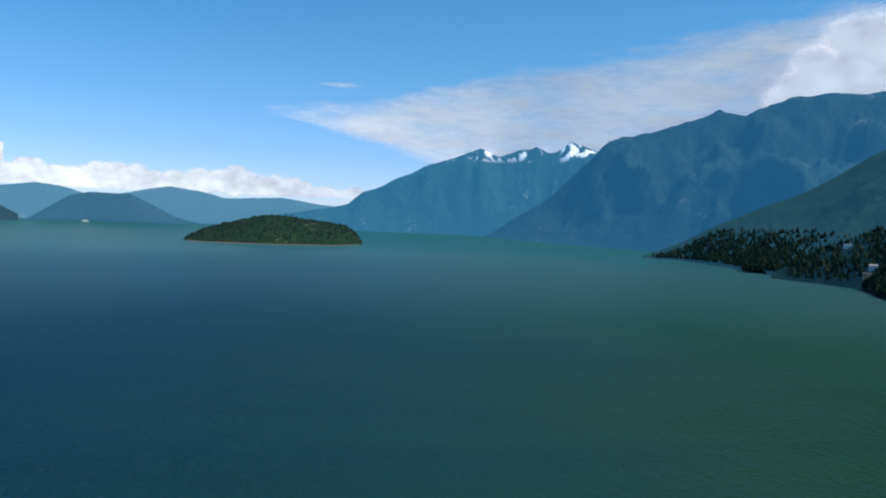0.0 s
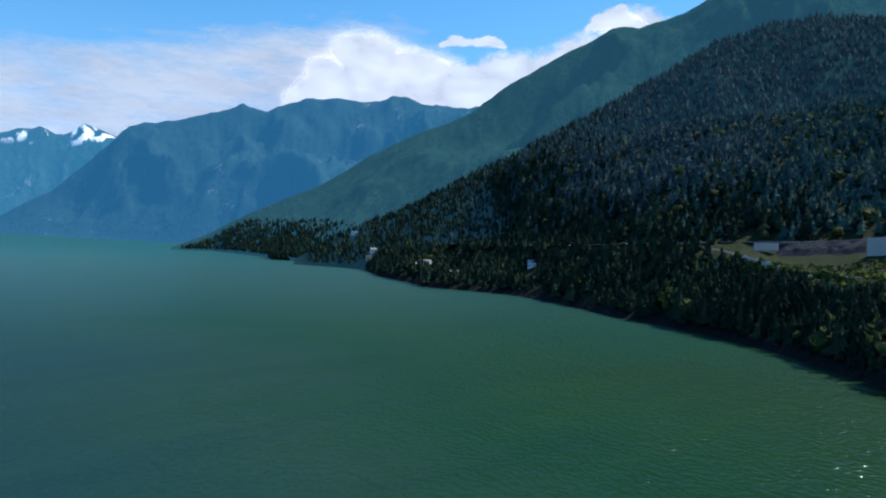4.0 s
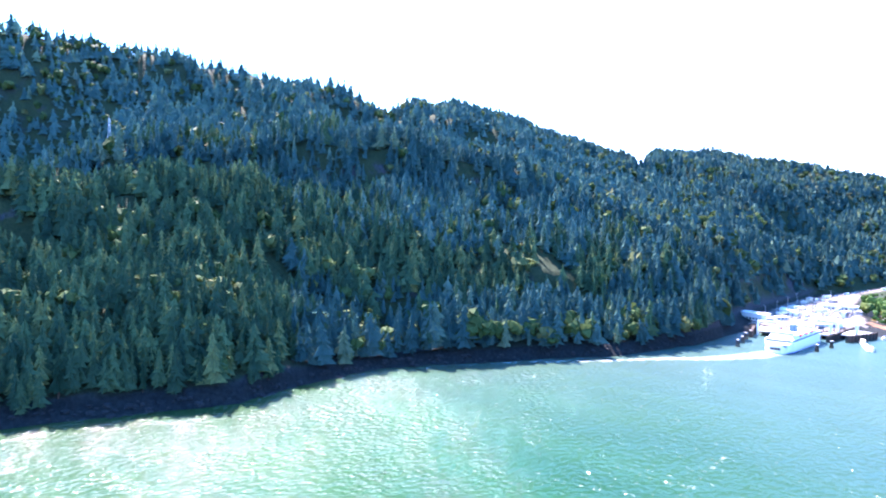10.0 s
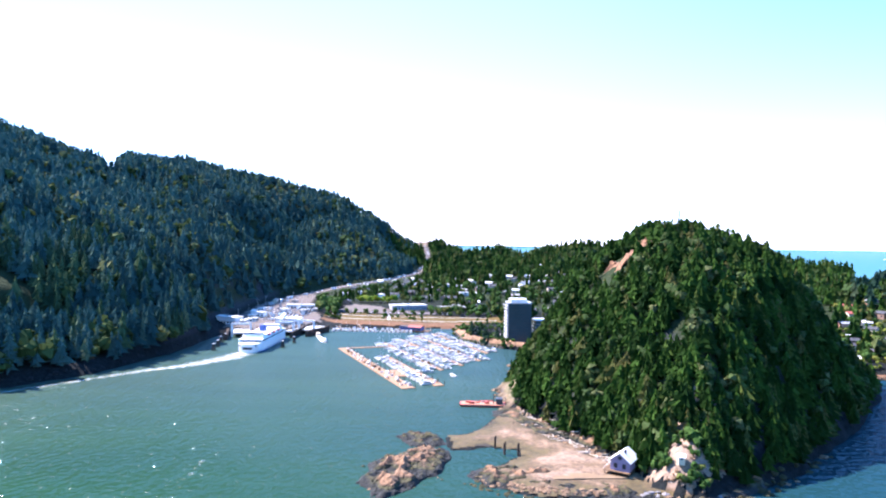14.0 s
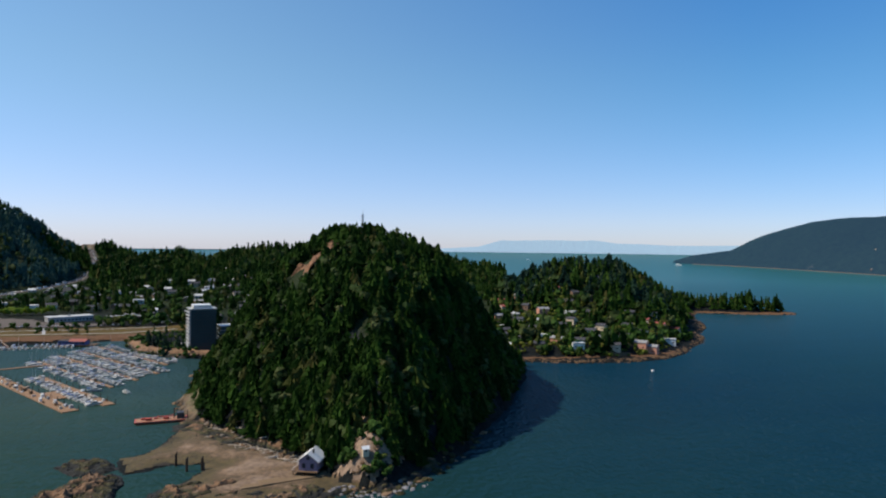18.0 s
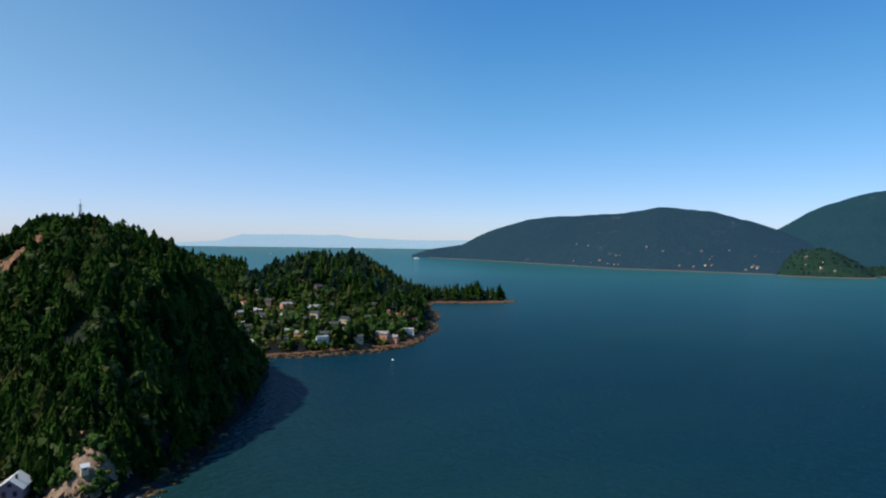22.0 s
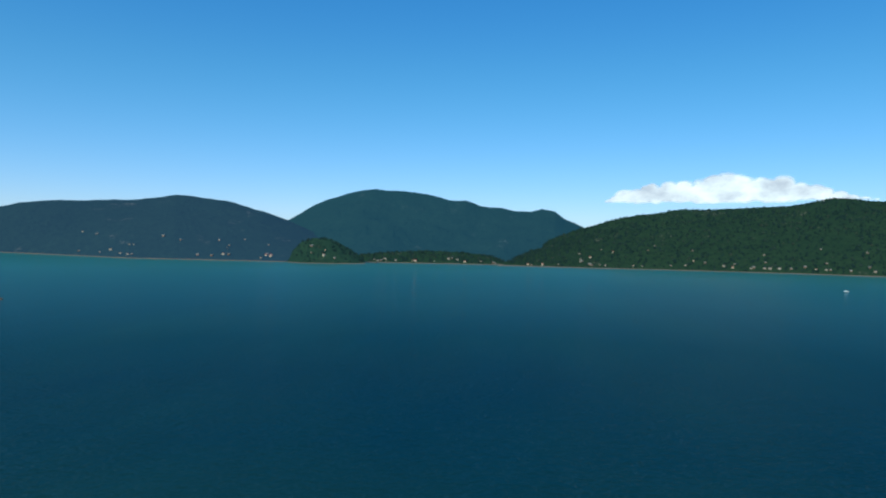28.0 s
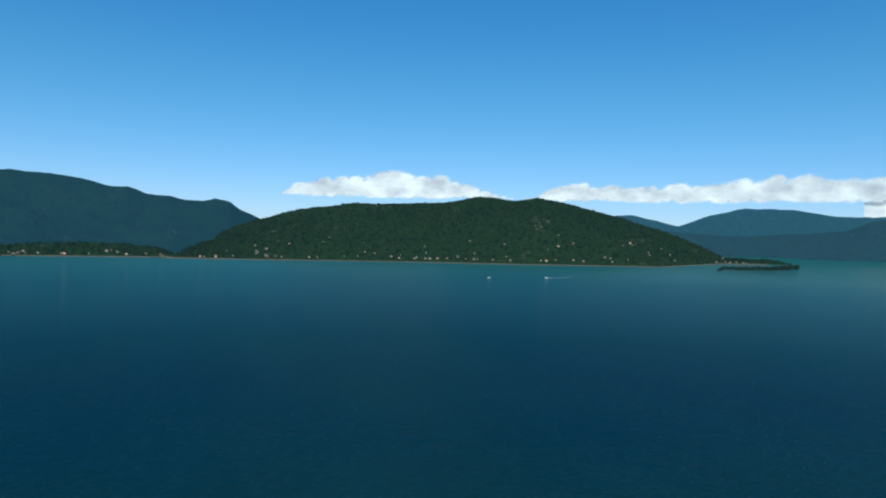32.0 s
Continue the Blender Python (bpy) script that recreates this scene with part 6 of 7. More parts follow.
def set_house(kind, x, y, yaw, z=None, scale=1.0):
    m = pose(x, y, (ground_z(x, y) if z is None else z) + 0.3, 0, 0, yaw) @ Matrix.Scale(scale, 4)
    if first_use[kind]:
        first_use[kind] = False
        KINDS[kind].matrix_basis = m
        return KINDS[kind]
    o = copy_thing(KINDS[kind], m)
    o.matrix_basis = m
    return o


hr = random.Random(23)
house_spots = []
# headland: houses that stand out, then the rest of the slope
for kind, az_, r_ in ((0, 208.9, 900), (0, 216.1, 960), (3, 217.3, 980), (1, 212.4, 900), (3, 219.4, 800), (5, 221.6, 1235), (6, 214.2, 728), (6, 215.1, 726), (6, 217.2, 730), (6, 218.0, 732),
                      (3, 209.2, 735), (0, 210.8, 738), (1, 207.7, 712), (3, 211.5, 820), (0, 214.8, 830), (2, 209.1, 800), (4, 215.9, 750), (1, 213.2, 760), (0, 220.4, 760)):
    x, y = compass(az_, r_)
    if ground_z(x, y) < 3.5:
        continue
    set_house(kind, x, y, -az_ + hr.uniform(-25, 25), scale=0.82)
    house_spots.append((x, y))
tries = 0
while len(house_spots) < 66 and tries < 3000:
    tries += 1
    az_, r_ = hr.uniform(205.5, 221.5), hr.uniform(690, 930)
    x, y = compass(az_, r_)
    if ground_z(x, y) > 8 and all(math.hypot(x - a, y - b) > 20 for a, b in house_spots):
        set_house(hr.choice((1, 1, 2, 3, 4, 4, 5, 6, 1)), x, y, -az_ + hr.uniform(-40, 40), scale=0.8)
        house_spots.append((x, y))
# the village behind the bay
n0 = len(house_spots)
while len(house_spots) < n0 + 105 and tries < 9000:
    tries += 1
    x, y = hr.uniform(-150, 270), hr.uniform(-1420, -935)
    d = float(near_track(np.array([x]), np.array([y]), TERMINAL_ROAD)[0][0])
    if d > 26 and ground_z(x, y) < 60 and all(math.hypot(x - a, y - b) > 21 for a, b in house_spots) and not (85 < x < 215 and y > -1080):
        set_house(hr.choice((1, 2, 2, 2, 3, 4, 4, 1, 8)), x, y, hr.choice((0, 90)) + hr.uniform(-12, 12))
        house_spots.append((x, y))
# along the northern shore
for az_, r_ in NORTH_HOUSES:
    x, y = compass(az_, r_)
    set_house(hr.choice((0, 3, 1, 0)), x, y, -az_ + hr.uniform(-25, 25), max(ground_z(x, y), float(SHOULDER.at(np.array([x]), np.array([y]))[0])), 1.3)
# across the sound
for ridge, a0, a1, depth, count in ((WEST_HILL, 233, 254, 330, 30), (WEST_RIDGE, 266, 313, 260, 80), (LOW_SHORE, 255.5, 266, 70, 18), (WEST_POINT, 249.5, 253.5, 110, 5)):
    for k in range(count):
        az_ = hr.uniform(a0, a1)
        r_ = float(along(az_, ridge.foot, 1)) + 18 + depth * hr.random() ** 2.6
        x, y = compass(az_, r_)
        z = float(ridge.at(np.array([x]), np.array([y]))[0])
        if z > float(sea_level(r_)) + 3:
            set_house(hr.choice((7, 7, 8, 8, 8, 9)), x, y, -az_ + hr.uniform(-60, 60), z + hr.uniform(0, 3), hr.uniform(0.45, 0.9))

# ---------------------------------------------------------------- apartment tower
t = thing("apartment_tower", "dark glass apartment tower with pale balconies by the bay", "tower block", pose(-16, -722, 5, 0, 0, 6))
TW, TD, TH, FLOORS = 25.0, 21.0, 40.0, 12
part("core", boxed(-TW / 2, -TD / 2, -4, TW / 2, TD / 2, TH), TOWER_GLASS, t, "dark blue-grey glass walls")
slab = part("floor_slab", boxed(-TW / 2 - 0.6, -TD / 2 - 0.6, -0.25, TW / 2 + 0.6, TD / 2 + 0.6, 0.2), DARK_ROOF, t)
side = part("side_balcony", boxed(TW / 2, -TD / 2 + 1, 0.2, TW / 2 + 1.6, TD / 2 - 8, 1.1, bevel=0.05), GREY_SIDING, t, "grey side balcony")
bal = part("balcony", boxed(TW / 2 - 1, TD / 2 - 7, 0.15, TW / 2 + 1.7, TD / 2 + 1.7, 1.15, bevel=0.05), GREY_SIDING, t, "grey corner balcony")
win = part("mullion", boxed(-0.12, TD / 2, 0.2, 0.12, TD / 2 + 0.12, 3.2), BLACK_STEEL, t)
bal.matrix_basis = pose(0, 0, 3.4)
for k in range(1, FLOORS):
    z = TH * k / FLOORS
    again(slab, pose(0, 0, z), t)
    if k > 1:
        again(bal, pose(0, 0, z), t)
    again(side, pose(0, 0, z), t)
    for j in range(9):
        again(win, pose(-TW / 2 + 2 + j * 2.8, 0, z), t)
part("column", boxed(TW / 2 - 0.9, TD / 2 + 0.2, -4, TW / 2 + 0.2, TD / 2 + 1.2, TH + 1), CONCRETE, t)
part("parapet", boxed(-TW / 2 - 0.5, -TD / 2 - 0.5, TH, TW / 2 + 0.5, TD / 2 + 0.5, TH + 1.1), GREY_SIDING, t)
part("penthouse", boxed(-8, -7, TH + 1.1, 9, 8, TH + 4.6, bevel=0.15), WHITE, t, "white rooftop penthouse")
t = thing("annex_block", "low dark block beside the apartment tower", "building", pose(-46, -728, 5, 0, 0, 6))
part("wall", boxed(-13, -10, -4, 13, 10, 22), TOWER_GLASS, t)
part("roof", boxed(-13.4, -10.4, 22, 13.4, 10.4, 22.7), PALE_ROOF, t)
for k in range(1, 6):
    part("floor_slab", boxed(-13.3, -10.3, k * 3.6, 13.3, 10.3, k * 3.6 + 0.3), GREY_SIDING, t)

# ---------------------------------------------------------------- waterfront
PARK = [(248, -900), (200, -862), (60, -862), (-10, -880), (-20, -925), (240, -935)]
draped("park_lawn", PARK, LAWN, "dry yellow-green waterfront lawn", 0.15, 5, 9)
STRAND = [(238, -868), (205, -838), (60, -838), (20, -850), (60, -872), (205, -872), (240, -895)]
draped("waterfront_strand", STRAND, EARTH, "brown gravel strand above the marina", 0.25, 3, 8)
draped("ferry_lot", [(232, -775), (262, -748), (328, -768), (344, -808), (358, -900), (374, -1000), (380, -1080), (364, -1156), (322, -1164), (299, -1050), (270, -960), (253, -930), (232, -880)], LOT, "pale asphalt ferry vehicle lot", 0.12, 6, 0.5)


draped("town_lot", [(242, -946), (168, -934), (98, -938), (96, -966), (150, -972), (196, -1016), (240, -1036)], LOT, "worn tan parking ground behind the lawn", 0.3, 5, 6)
for k, line in enumerate(([(236, -900), (206, -886), (150, -882), (70, -878), (8, -892)], [(238, -926), (196, -912), (120, -910), (20, -914)], [(150, -882), (158, -930)])):
    ribbon("park_path", [(x, y, ground_z(x, y)) for x, y, _ in finer([(x, y, 0) for x, y in line], 8)], 1.8, CONCRETE, "pale gravel path across the waterfront lawn", 0.45)


def flat_building(name, label, x, y, yaw, w, d, h, wall, roof, z=None, windows=6):
    t = thing(name, label, "building", pose(x, y, ground_z(x, y) if z is None else z, 0, 0, yaw))
    part("wall", boxed(-w / 2, -d / 2, -3, w / 2, d / 2, h), wall, t)
    part("roof", boxed(-w / 2 - 0.8, -d / 2 - 0.8, h, w / 2 + 0.8, d / 2 + 0.8, h + 0.6, bevel=0.1), roof, t)
    for k in range(windows):
        part("window", boxed(-w / 2 + (k + 0.2) * w / windows, d / 2, 1.0, -w / 2 + (k + 0.8) * w / windows, d / 2 + 0.1, min(h - 0.6, 3.2)), GLASS, t)
    part("vent", boxed(-1.5, -1, h + 0.6, 1.5, 1, h + 1.8), GALV, t)
    return t


flat_building("hall", "long low hall with a pale roof behind the lawn", 140, -992, 22, 52, 18, 6, GREY_SIDING, PALE_ROOF, windows=12)
flat_building("shop_row", "row of low shops with dark fronts facing the lawn", 60, -985, 2, 70, 14, 5, BROWN_SIDING, GREY_ROOF, windows=12)
flat_building("shop_row", "row of low cream shops facing the lawn", -20, -1000, -4, 40, 14, 6, CREAM, GREY_ROOF, windows=8)
flat_building("terminal_building", "white flat-roofed ferry terminal building", 338, -806, -20, 38, 14, 8, WHITE, PALE_ROOF, 6, 8)
flat_building("terminal_building", "white ferry terminal waiting hall", 262, -812, -8, 30, 16, 7, WHITE, PALE_ROOF, 6, 8)
flat_building("toll_canopy", "low white ticket canopy over the ferry lanes", 300, -985, 6, 40, 8, 5.5, WHITE, PALE_ROOF, 7, 8)
flat_building("terminal_office", "small white office beside the ferry lanes", 325, -880, -10, 18, 10, 6, WHITE, PALE_ROOF, 6, 4)

tc = random.Random(77)
for k in range(16):
    u = k / 15
    x, y = tc.choice(((250 + 30 * u, -800 - 170 * u), (318 + 40 * u, -790 - 250 * u), (285 + 50 * u, -800 - 320 * u)))
    x, y = x + tc.uniform(-14, 14), y + tc.uniform(-8, 8)
    flat_building("kiosk", "small pale service hut on the ferry lot", x, y, tc.uniform(60, 110), tc.uniform(7, 18), tc.uniform(4, 9), tc.uniform(3, 6.5), tc.choice((WHITE, CREAM, GREY_SIDING)), tc.choice((PALE_ROOF, GREY_ROOF, WHITE)), None, 3)
# covered footbridge over the lanes to the ship
t = thing("foot_bridge", "white covered footbridge on posts over the ferry lanes", "bridge", pose(262, -780, 6, 0, 0, -76))
part("tube", boxed(0, -1.8, 6.5, 66, 1.8, 9.6, bevel=0.1), WHITE, t)
part("window", boxed(1, 1.8, 7.8, 65, 1.86, 8.9), GLASS, t)
for k in range(5):
    part("column", posted(4 + k * 14.5, 0, -2, 6.5, 0.5), CONCRETE, t)
lamp = thing("street_lamp", "tall steel lamp post on the ferry lot", "lamp post", pose(280, -850, 6), group="lamps on the ferry lot")
part("pole", posted(0, 0, -1, 14, 0.2, 6, 0.12), GALV, lamp)
part("arm", beam(bmesh.new(), (-2, 0, 14), (2, 0, 14), 0.12), GALV, lamp)
part("head", boxed(1.4, -0.3, 13.8, 2.6, 0.3, 14.1), GREY_SIDING, lamp)
for k in range(17):
    x, y = (268, 296, 326)[k % 3] + (k // 3) * 9, -800 - (k // 3) * 58 + (k % 3) * 12
    copy_thing(lamp, pose(x, y, ground_z(x, y), 0, 0, 15 * k))

# pavilion with a red roof on posts
t = thing("pavilion", "dark pier pavilion with a long red roof", "building", pose(108, -812, 1.5, 0, 0, -18))
part("deck", boxed(-22, -8, 0, 18, 8, 0.5), TIMBER, t)
part("wall", boxed(-12, -5, 0.5, 16, 5, 4.2), BLUE_PAINT, t, "dark blue board walls")
part("roof", gable(16, 11, 4.2, 1.8, 0.8, 0.3), RED_ROOF, t, "bright red metal roof").matrix_basis = pose(-4, 0, 0)
part("flat_roof", boxed(5, -5.6, 4.2, 17, 5.6, 4.6), DARK_ROOF, t)
for k in range(8):
    part("timber_post", posted(-20 + k * 5, 7, -6, 0, 0.3), DARK_TIMBER, t)
    part("window", boxed(-11 + k * 3.4, 5, 1.6, -9.2 + k * 3.4, 5.08, 3.2), GLASS, t)
for x0, y0, x1, y1 in ((232, -885, 196, -812), (190, -862, 168, -806), (60, -850, 52, -790)):
    t = thing("gangway", "sloping timber gangway down to the floats", "gangway", pose(x0, y0, 4))
    part("deck", beam(bmesh.new(), (0, 0, 0), (x1 - x0, y1 - y0, -3.2), 1.4, 4), TIMBER, t)
    part("railing", beam(bmesh.new(), (0, 1.2, 1.1), (x1 - x0, y1 - y0 + 1.2, -2.1), 0.12), GALV, t)

# boat shed on the little point
t = thing("boat_shed", "dark boat shed with a sloping pale ramp by the tower", "shed", pose(2, -742, 3.5, 0, 0, 20))
part("wall", boxed(-7, -5, -3, 7, 5, 3.6), BROWN_SIDING, t)
part("roof", gable(14, 10, 3.6, 1.6, 0.8, 0.3), GREY_ROOF, t)
part("ramp", beam(bmesh.new(), (2, 5, 0.6), (6, 22, -2.6), 1.6, 4), CONCRETE, t)
part("door", boxed(-2, 5, 0, 2, 5.1, 3), DARK_TIMBER, t)

# ---------------------------------------------------------------- boats
def hull_sections(length, beam_, free, depth=0.5, fine=0.05):
    rows = []
    for u, w, lift in ((0, 0.86, 0), (0.25, 1.0, 0), (0.55, 0.98, 0.05), (0.8, 0.68, 0.22), (0.94, 0.3, 0.4), (1.0, fine, 0.5)):
        x, b_, f_ = (u - 0.5) * length, beam_ / 2 * w, free * (1 + lift)
        rows.append([(x, -b_, f_), (x, -b_ * 0.82, 0.05), (x, 0, -depth * (1 - lift)), (x, b_ * 0.82, 0.05), (x, b_, f_)])
    return rows


def motorboat(length, beam_, label, canvas=False):
    t = thing("motorboat", label, "boat", pose(0, 0, 0), group="boats in the marina")
    part("hull", loft(hull_sections(length, beam_, length * 0.12)), HULL, t)
    z = length * 0.12
    part("cabin", boxed(-length * 0.22, -beam_ * 0.33, z * 0.9, length * 0.2, beam_ * 0.33, z + length * 0.13, 0.18, 0.05), HULL, t)
    part("windscreen", boxed(-length * 0.15, -beam_ * 0.345, z + length * 0.05, length * 0.17, beam_ * 0.345, z + length * 0.10, 0.06), GLASS, t)
    if canvas:
        part("awning", boxed(-length * 0.48, -beam_ * 0.36, z + length * 0.12, -length * 0.2, beam_ * 0.36, z + length * 0.15, 0.1), CANVAS, t)
    return t


def sailboat(length, beam_, label):
    t = thing("sailboat", label, "boat", pose(0, 0, 0), group="boats in the marina")
    part("hull", loft(hull_sections(length, beam_, length * 0.1, 0.9)), HULL, t)
    z = length * 0.1
    part("cabin", boxed(-length * 0.15, -beam_ * 0.28, z, length * 0.22, beam_ * 0.28, z + 0.7, 0.2, 0.04), HULL, t)
    part("mast", posted(length * 0.08, 0, z, z + length * 1.15, 0.11, 6, 0.06), GALV, t)
    part("boom", beam(bmesh.new(), (length * 0.08, 0, z + 1.4), (-length * 0.38, 0, z + 1.3), 0.16), CANVAS, t, "furled sail on the boom")
    return t


FLEET = [motorboat(8.5, 2.9, "white motorboat moored at a float"), motorboat(11, 3.6, "large white cabin cruiser moored at a float", True),
         motorboat(6.5, 2.4, "small white runabout moored at a float"), sailboat(10, 3.1, "white sailing yacht with a bare mast at a float"),
         sailboat(12.5, 3.6, "long white sailing yacht with a bare mast at a float"), motorboat(9.5, 3.2, "white motorboat with a blue awning at a float", True)]
fleet_first = [True] * len(FLEET)
br = random.Random(41)


def moor(kind, x, y, yaw, s=1.0):
    m = pose(x, y, 0.0, 0, 0, yaw) @ Matrix.Scale(s, 4)
    if fleet_first[kind]:
        fleet_first[kind] = False
        FLEET[kind].matrix_basis = m
        return
    copy_thing(FLEET[kind], m).matrix_basis = m


U, N = Vector((-0.463, 0.886)), Vector((-0.886, -0.463))
A0 = Vector((161, -673))
DOCK_YAW = math.degrees(math.atan2(U.y, U.x))


def float_dock(start, length, width, label, mat=TIMBER, clutter=0):
    t = thing("float_dock", label, "dock", pose(start.x, start.y, 0, 0, 0, DOCK_YAW), group="marina floats")
    n = max(1, int(length / 12))
    piece = part("deck_section", boxed(0.1, -width / 2, -0.4, length / n - 0.1, width / 2, 0.55, bevel=0.06), mat, t)
    for k in range(1, n):
        again(piece, pose(k * length / n, 0, 0), t)
    pile = part("timber_post", posted(0.6, width / 2 + 0.3, -3, 3.4, 0.22), DARK_TIMBER, t)
    for k in range(1, n + 1):
        again(pile, pose(k * length / n - 1.2, 0, 0), t)
    for k in range(clutter):
        part("dock_box", boxed(0, 0, 0, br.uniform(1, 3.2), br.uniform(0.8, 2.2), br.uniform(0.6, 2.2), 0.05), br.choice((TIMBER, WHITE, GREY_SIDING, DRIFTWOOD)), t).matrix_basis = pose(br.uniform(4, length - 5), br.uniform(-width / 2, width / 2 - 1.5), 0.55)
    return t


float_dock(A0, 199, 10, "long brown outer breakwater float with sheds and gear", DOCK_WOOD, 60)
float_dock(A0 + N * 25 + U * 60, 138, 8, "brown timber float lined with boats", DOCK_WOOD, 30)
p0 = A0 + N * 4 + U * 128
t = thing("float_platform", "square brown timber platform between two floats", "dock", pose(p0.x, p0.y, 0, 0, 0, DOCK_YAW), group="marina floats")
for k in range(4):
    part("deck_section", boxed(k * 7 + 0.1, 0, -0.4, k * 7 + 6.9, 19, 0.62, bevel=0.06), DOCK_WOOD, t)
p0 = A0 + U * 2
t = thing("head_walkway", "tan timber walkway along the heads of the floats", "dock", pose(p0.x, p0.y, 0, 0, 0, math.degrees(math.atan2(N.y, N.x)) - 4), group="marina floats")
for k in range(11):
    part("deck_section", boxed(k * 12 + 0.1, -2.2, -0.4, k * 12 + 11.9, 2.2, 0.6, bevel=0.06), DOCK_WOOD, t)
for off, s0, s1 in ((50, -20, 142), (75, -40, 128), (100, -60, 112), (125, -70, 78)):
    float_dock(A0 + N * off + U * s0, s1 - s0, 3, "narrow brown float between rows of boats", DOCK_WOOD, 4)
    for side in (-1, 1):
        k = s0 + 4
        while k < s1 - 3:
            if br.random() < 0.9:
                p_ = A0 + N * (off + side * 7.3) + U * k
                moor(br.choice((0, 1, 1, 2, 3, 3, 3, 4, 4, 5)), p_.x, p_.y, math.degrees(math.atan2(N.y, N.x)) + (180 if br.random() < 0.7 else 0) + br.uniform(-3, 3), br.uniform(0.75, 1.05))
            k += br.uniform(5.2, 7.2)
for k in np.arange(66, 196, 6.2):
    p_ = A0 + N * (25 - 6.5) + U * float(k)
    moor(br.choice((0, 1, 2, 5, 3)), p_.x, p_.y, math.degrees(math.atan2(N.y, N.x)) + br.uniform(-4, 4))
for k in np.arange(104, 204, 5.2):
    for y_ in (-800, -816):
        if br.random() < 0.85:
            moor(br.choice((0, 1, 2, 3, 5)), float(k), y_ + br.uniform(-2, 2), 90 + br.uniform(-8, 8))
for x, y in ((62, -560), (40, -548), (70, -612), (20, -690), (8, -680)):
    moor(br.choice((0, 1, 5)), x, y, br.uniform(0, 360))
t = thing("float_dock", "short float for small craft below the lawn", "dock", pose(100, -808, 0), group="marina floats")
part("deck_section", boxed(0, -1.5, -0.4, 108, 1.5, 0.5), TIMBER, t)
part("timber_post", posted(0, 1.8, -3, 3.2, 0.22), DARK_TIMBER, t)

# lone pier with a workboat by the bay's mouth
t = thing("fuel_float", "narrow white float with a workboat beside it", "dock", pose(208, -752, 0, 0, 0, 112))
part("deck_section", boxed(-55, -2.4, -0.4, 45, 2.4, 0.7), WHITE, t)
part("shed", boxed(-8, -1.8, 0.7, 2, 1.8, 3.6), CREAM, t)
for k in range(7):
    part("timber_post", posted(-50 + k * 15, 2.8, -3, 4, 0.25), DARK_TIMBER, t)
moor(1, 190, -712, 112, 1.3)
# finger float under the eastern slope
t = thing("small_craft_float", "pale float with small craft under the steep slope", "dock", pose(334, -535, 0, 0, 0, 95))
part("deck_section", boxed(-62, -1.6, -0.3, 8, 1.6, 0.6), WHITE, t)
part("gangway", beam(bmesh.new(), (-60, 0, 1), (-72, -18, 4), 0.9, 4), GALV, t)
for k in range(5):
    part("timber_post", posted(-58 + k * 14, 2, -3, 3.4, 0.22), DARK_TIMBER, t)
for k in range(11):
    moor(br.choice((0, 2, 2)), 331 - 1.5 * (k % 2) + k * 0.3, -532 - k * 5.2, 5 + br.uniform(-6, 6), 0.8)

# ---------------------------------------------------------------- ferry and its berths
t = thing("car_ferry", "large white double-ended car ferry at its berth", "ferry", pose(248, -684, 0, 0, 0, -86) @ Matrix.Diagonal((0.86, 1.0, 0.95, 1)))
rows = []
for u, w, z1 in ((-62, 0.42, 9.0), (-58, 0.74, 9.0), (-48, 0.96, 9.2), (-30, 1.0, 9.2), (30, 1.0, 9.2), (48, 0.96, 9.2), (58, 0.74, 9.0), (62, 0.42, 9.0)):
    rows.append([(u, -13 * w, z1), (u, -13 * w, 3), (u, -12 * w, -1), (u, 12 * w, -1), (u, 13 * w, 3), (u, 13 * w, z1)])
part("hull", loft(rows), WHITE, t, "white steel hull")
part("waterline_band", loft([[(a, s * b_, c) for a, s, b_, c in ()] or [(u, -13.06 * w, 1.2), (u, -12.5 * w, -0.4), (u, 12.5 * w, -0.4), (u, 13.06 * w, 1.2)] for u, w in ((-58.2, 0.74), (-48, 0.965), (48, 0.965), (58.2, 0.74))]), BLUE_PAINT, t, "dark blue waterline band")
part("car_deck_door", boxed(-62.3, -4.6, 3.2, -61.9, 4.6, 5.6), BLACK_STEEL, t, "dark car-deck opening")
part("car_deck_door", boxed(61.9, -4.6, 3.2, 62.3, 4.6, 5.6), BLACK_STEEL, t, "dark car-deck opening")
part("passenger_deck", boxed(-52, -12, 9.2, 52, 12, 12.6, 0.02, 0.3), WHITE, t)
part("upper_deck", boxed(-44, -10.5, 12.6, 44, 10.5, 15.4, 0.03, 0.3), WHITE, t)
part("bridge", boxed(-42, -9, 15.4, -33, 9, 18.4, 0.08, 0.2), WHITE, t)
part("bridge", boxed(33, -9, 15.4, 42, 9, 18.4, 0.08, 0.2), WHITE, t)
part("bridge_window", boxed(-42.0, -8.6, 16.6, -33, 8.6, 17.7, 0.03), GLASS, t)
part("bridge_window", boxed(33, -8.6, 16.6, 42.0, 8.6, 17.7, 0.03), GLASS, t)
part("funnel", boxed(-6, -3, 15.4, 4, 3, 22, 0.2, 0.3), BLUE_PAINT, t, "blue funnel")
wdw = part("window", boxed(-50, 11.9, 10.4, -47.6, 12.12, 11.6), GLASS, t)
for k in range(1, 30):
    again(wdw, pose(k * 3.3, 0, 0), t)
for k in range(30):
    again(wdw, pose(k * 3.3, -24.02, 0), t)
port = part("stern_window", boxed(-52.1, -10.4, 10.2, -51.7, -8.2, 11.5), GLASS, t)
for k in range(1, 8):
    again(port, pose(0, k * 2.6, 0), t)
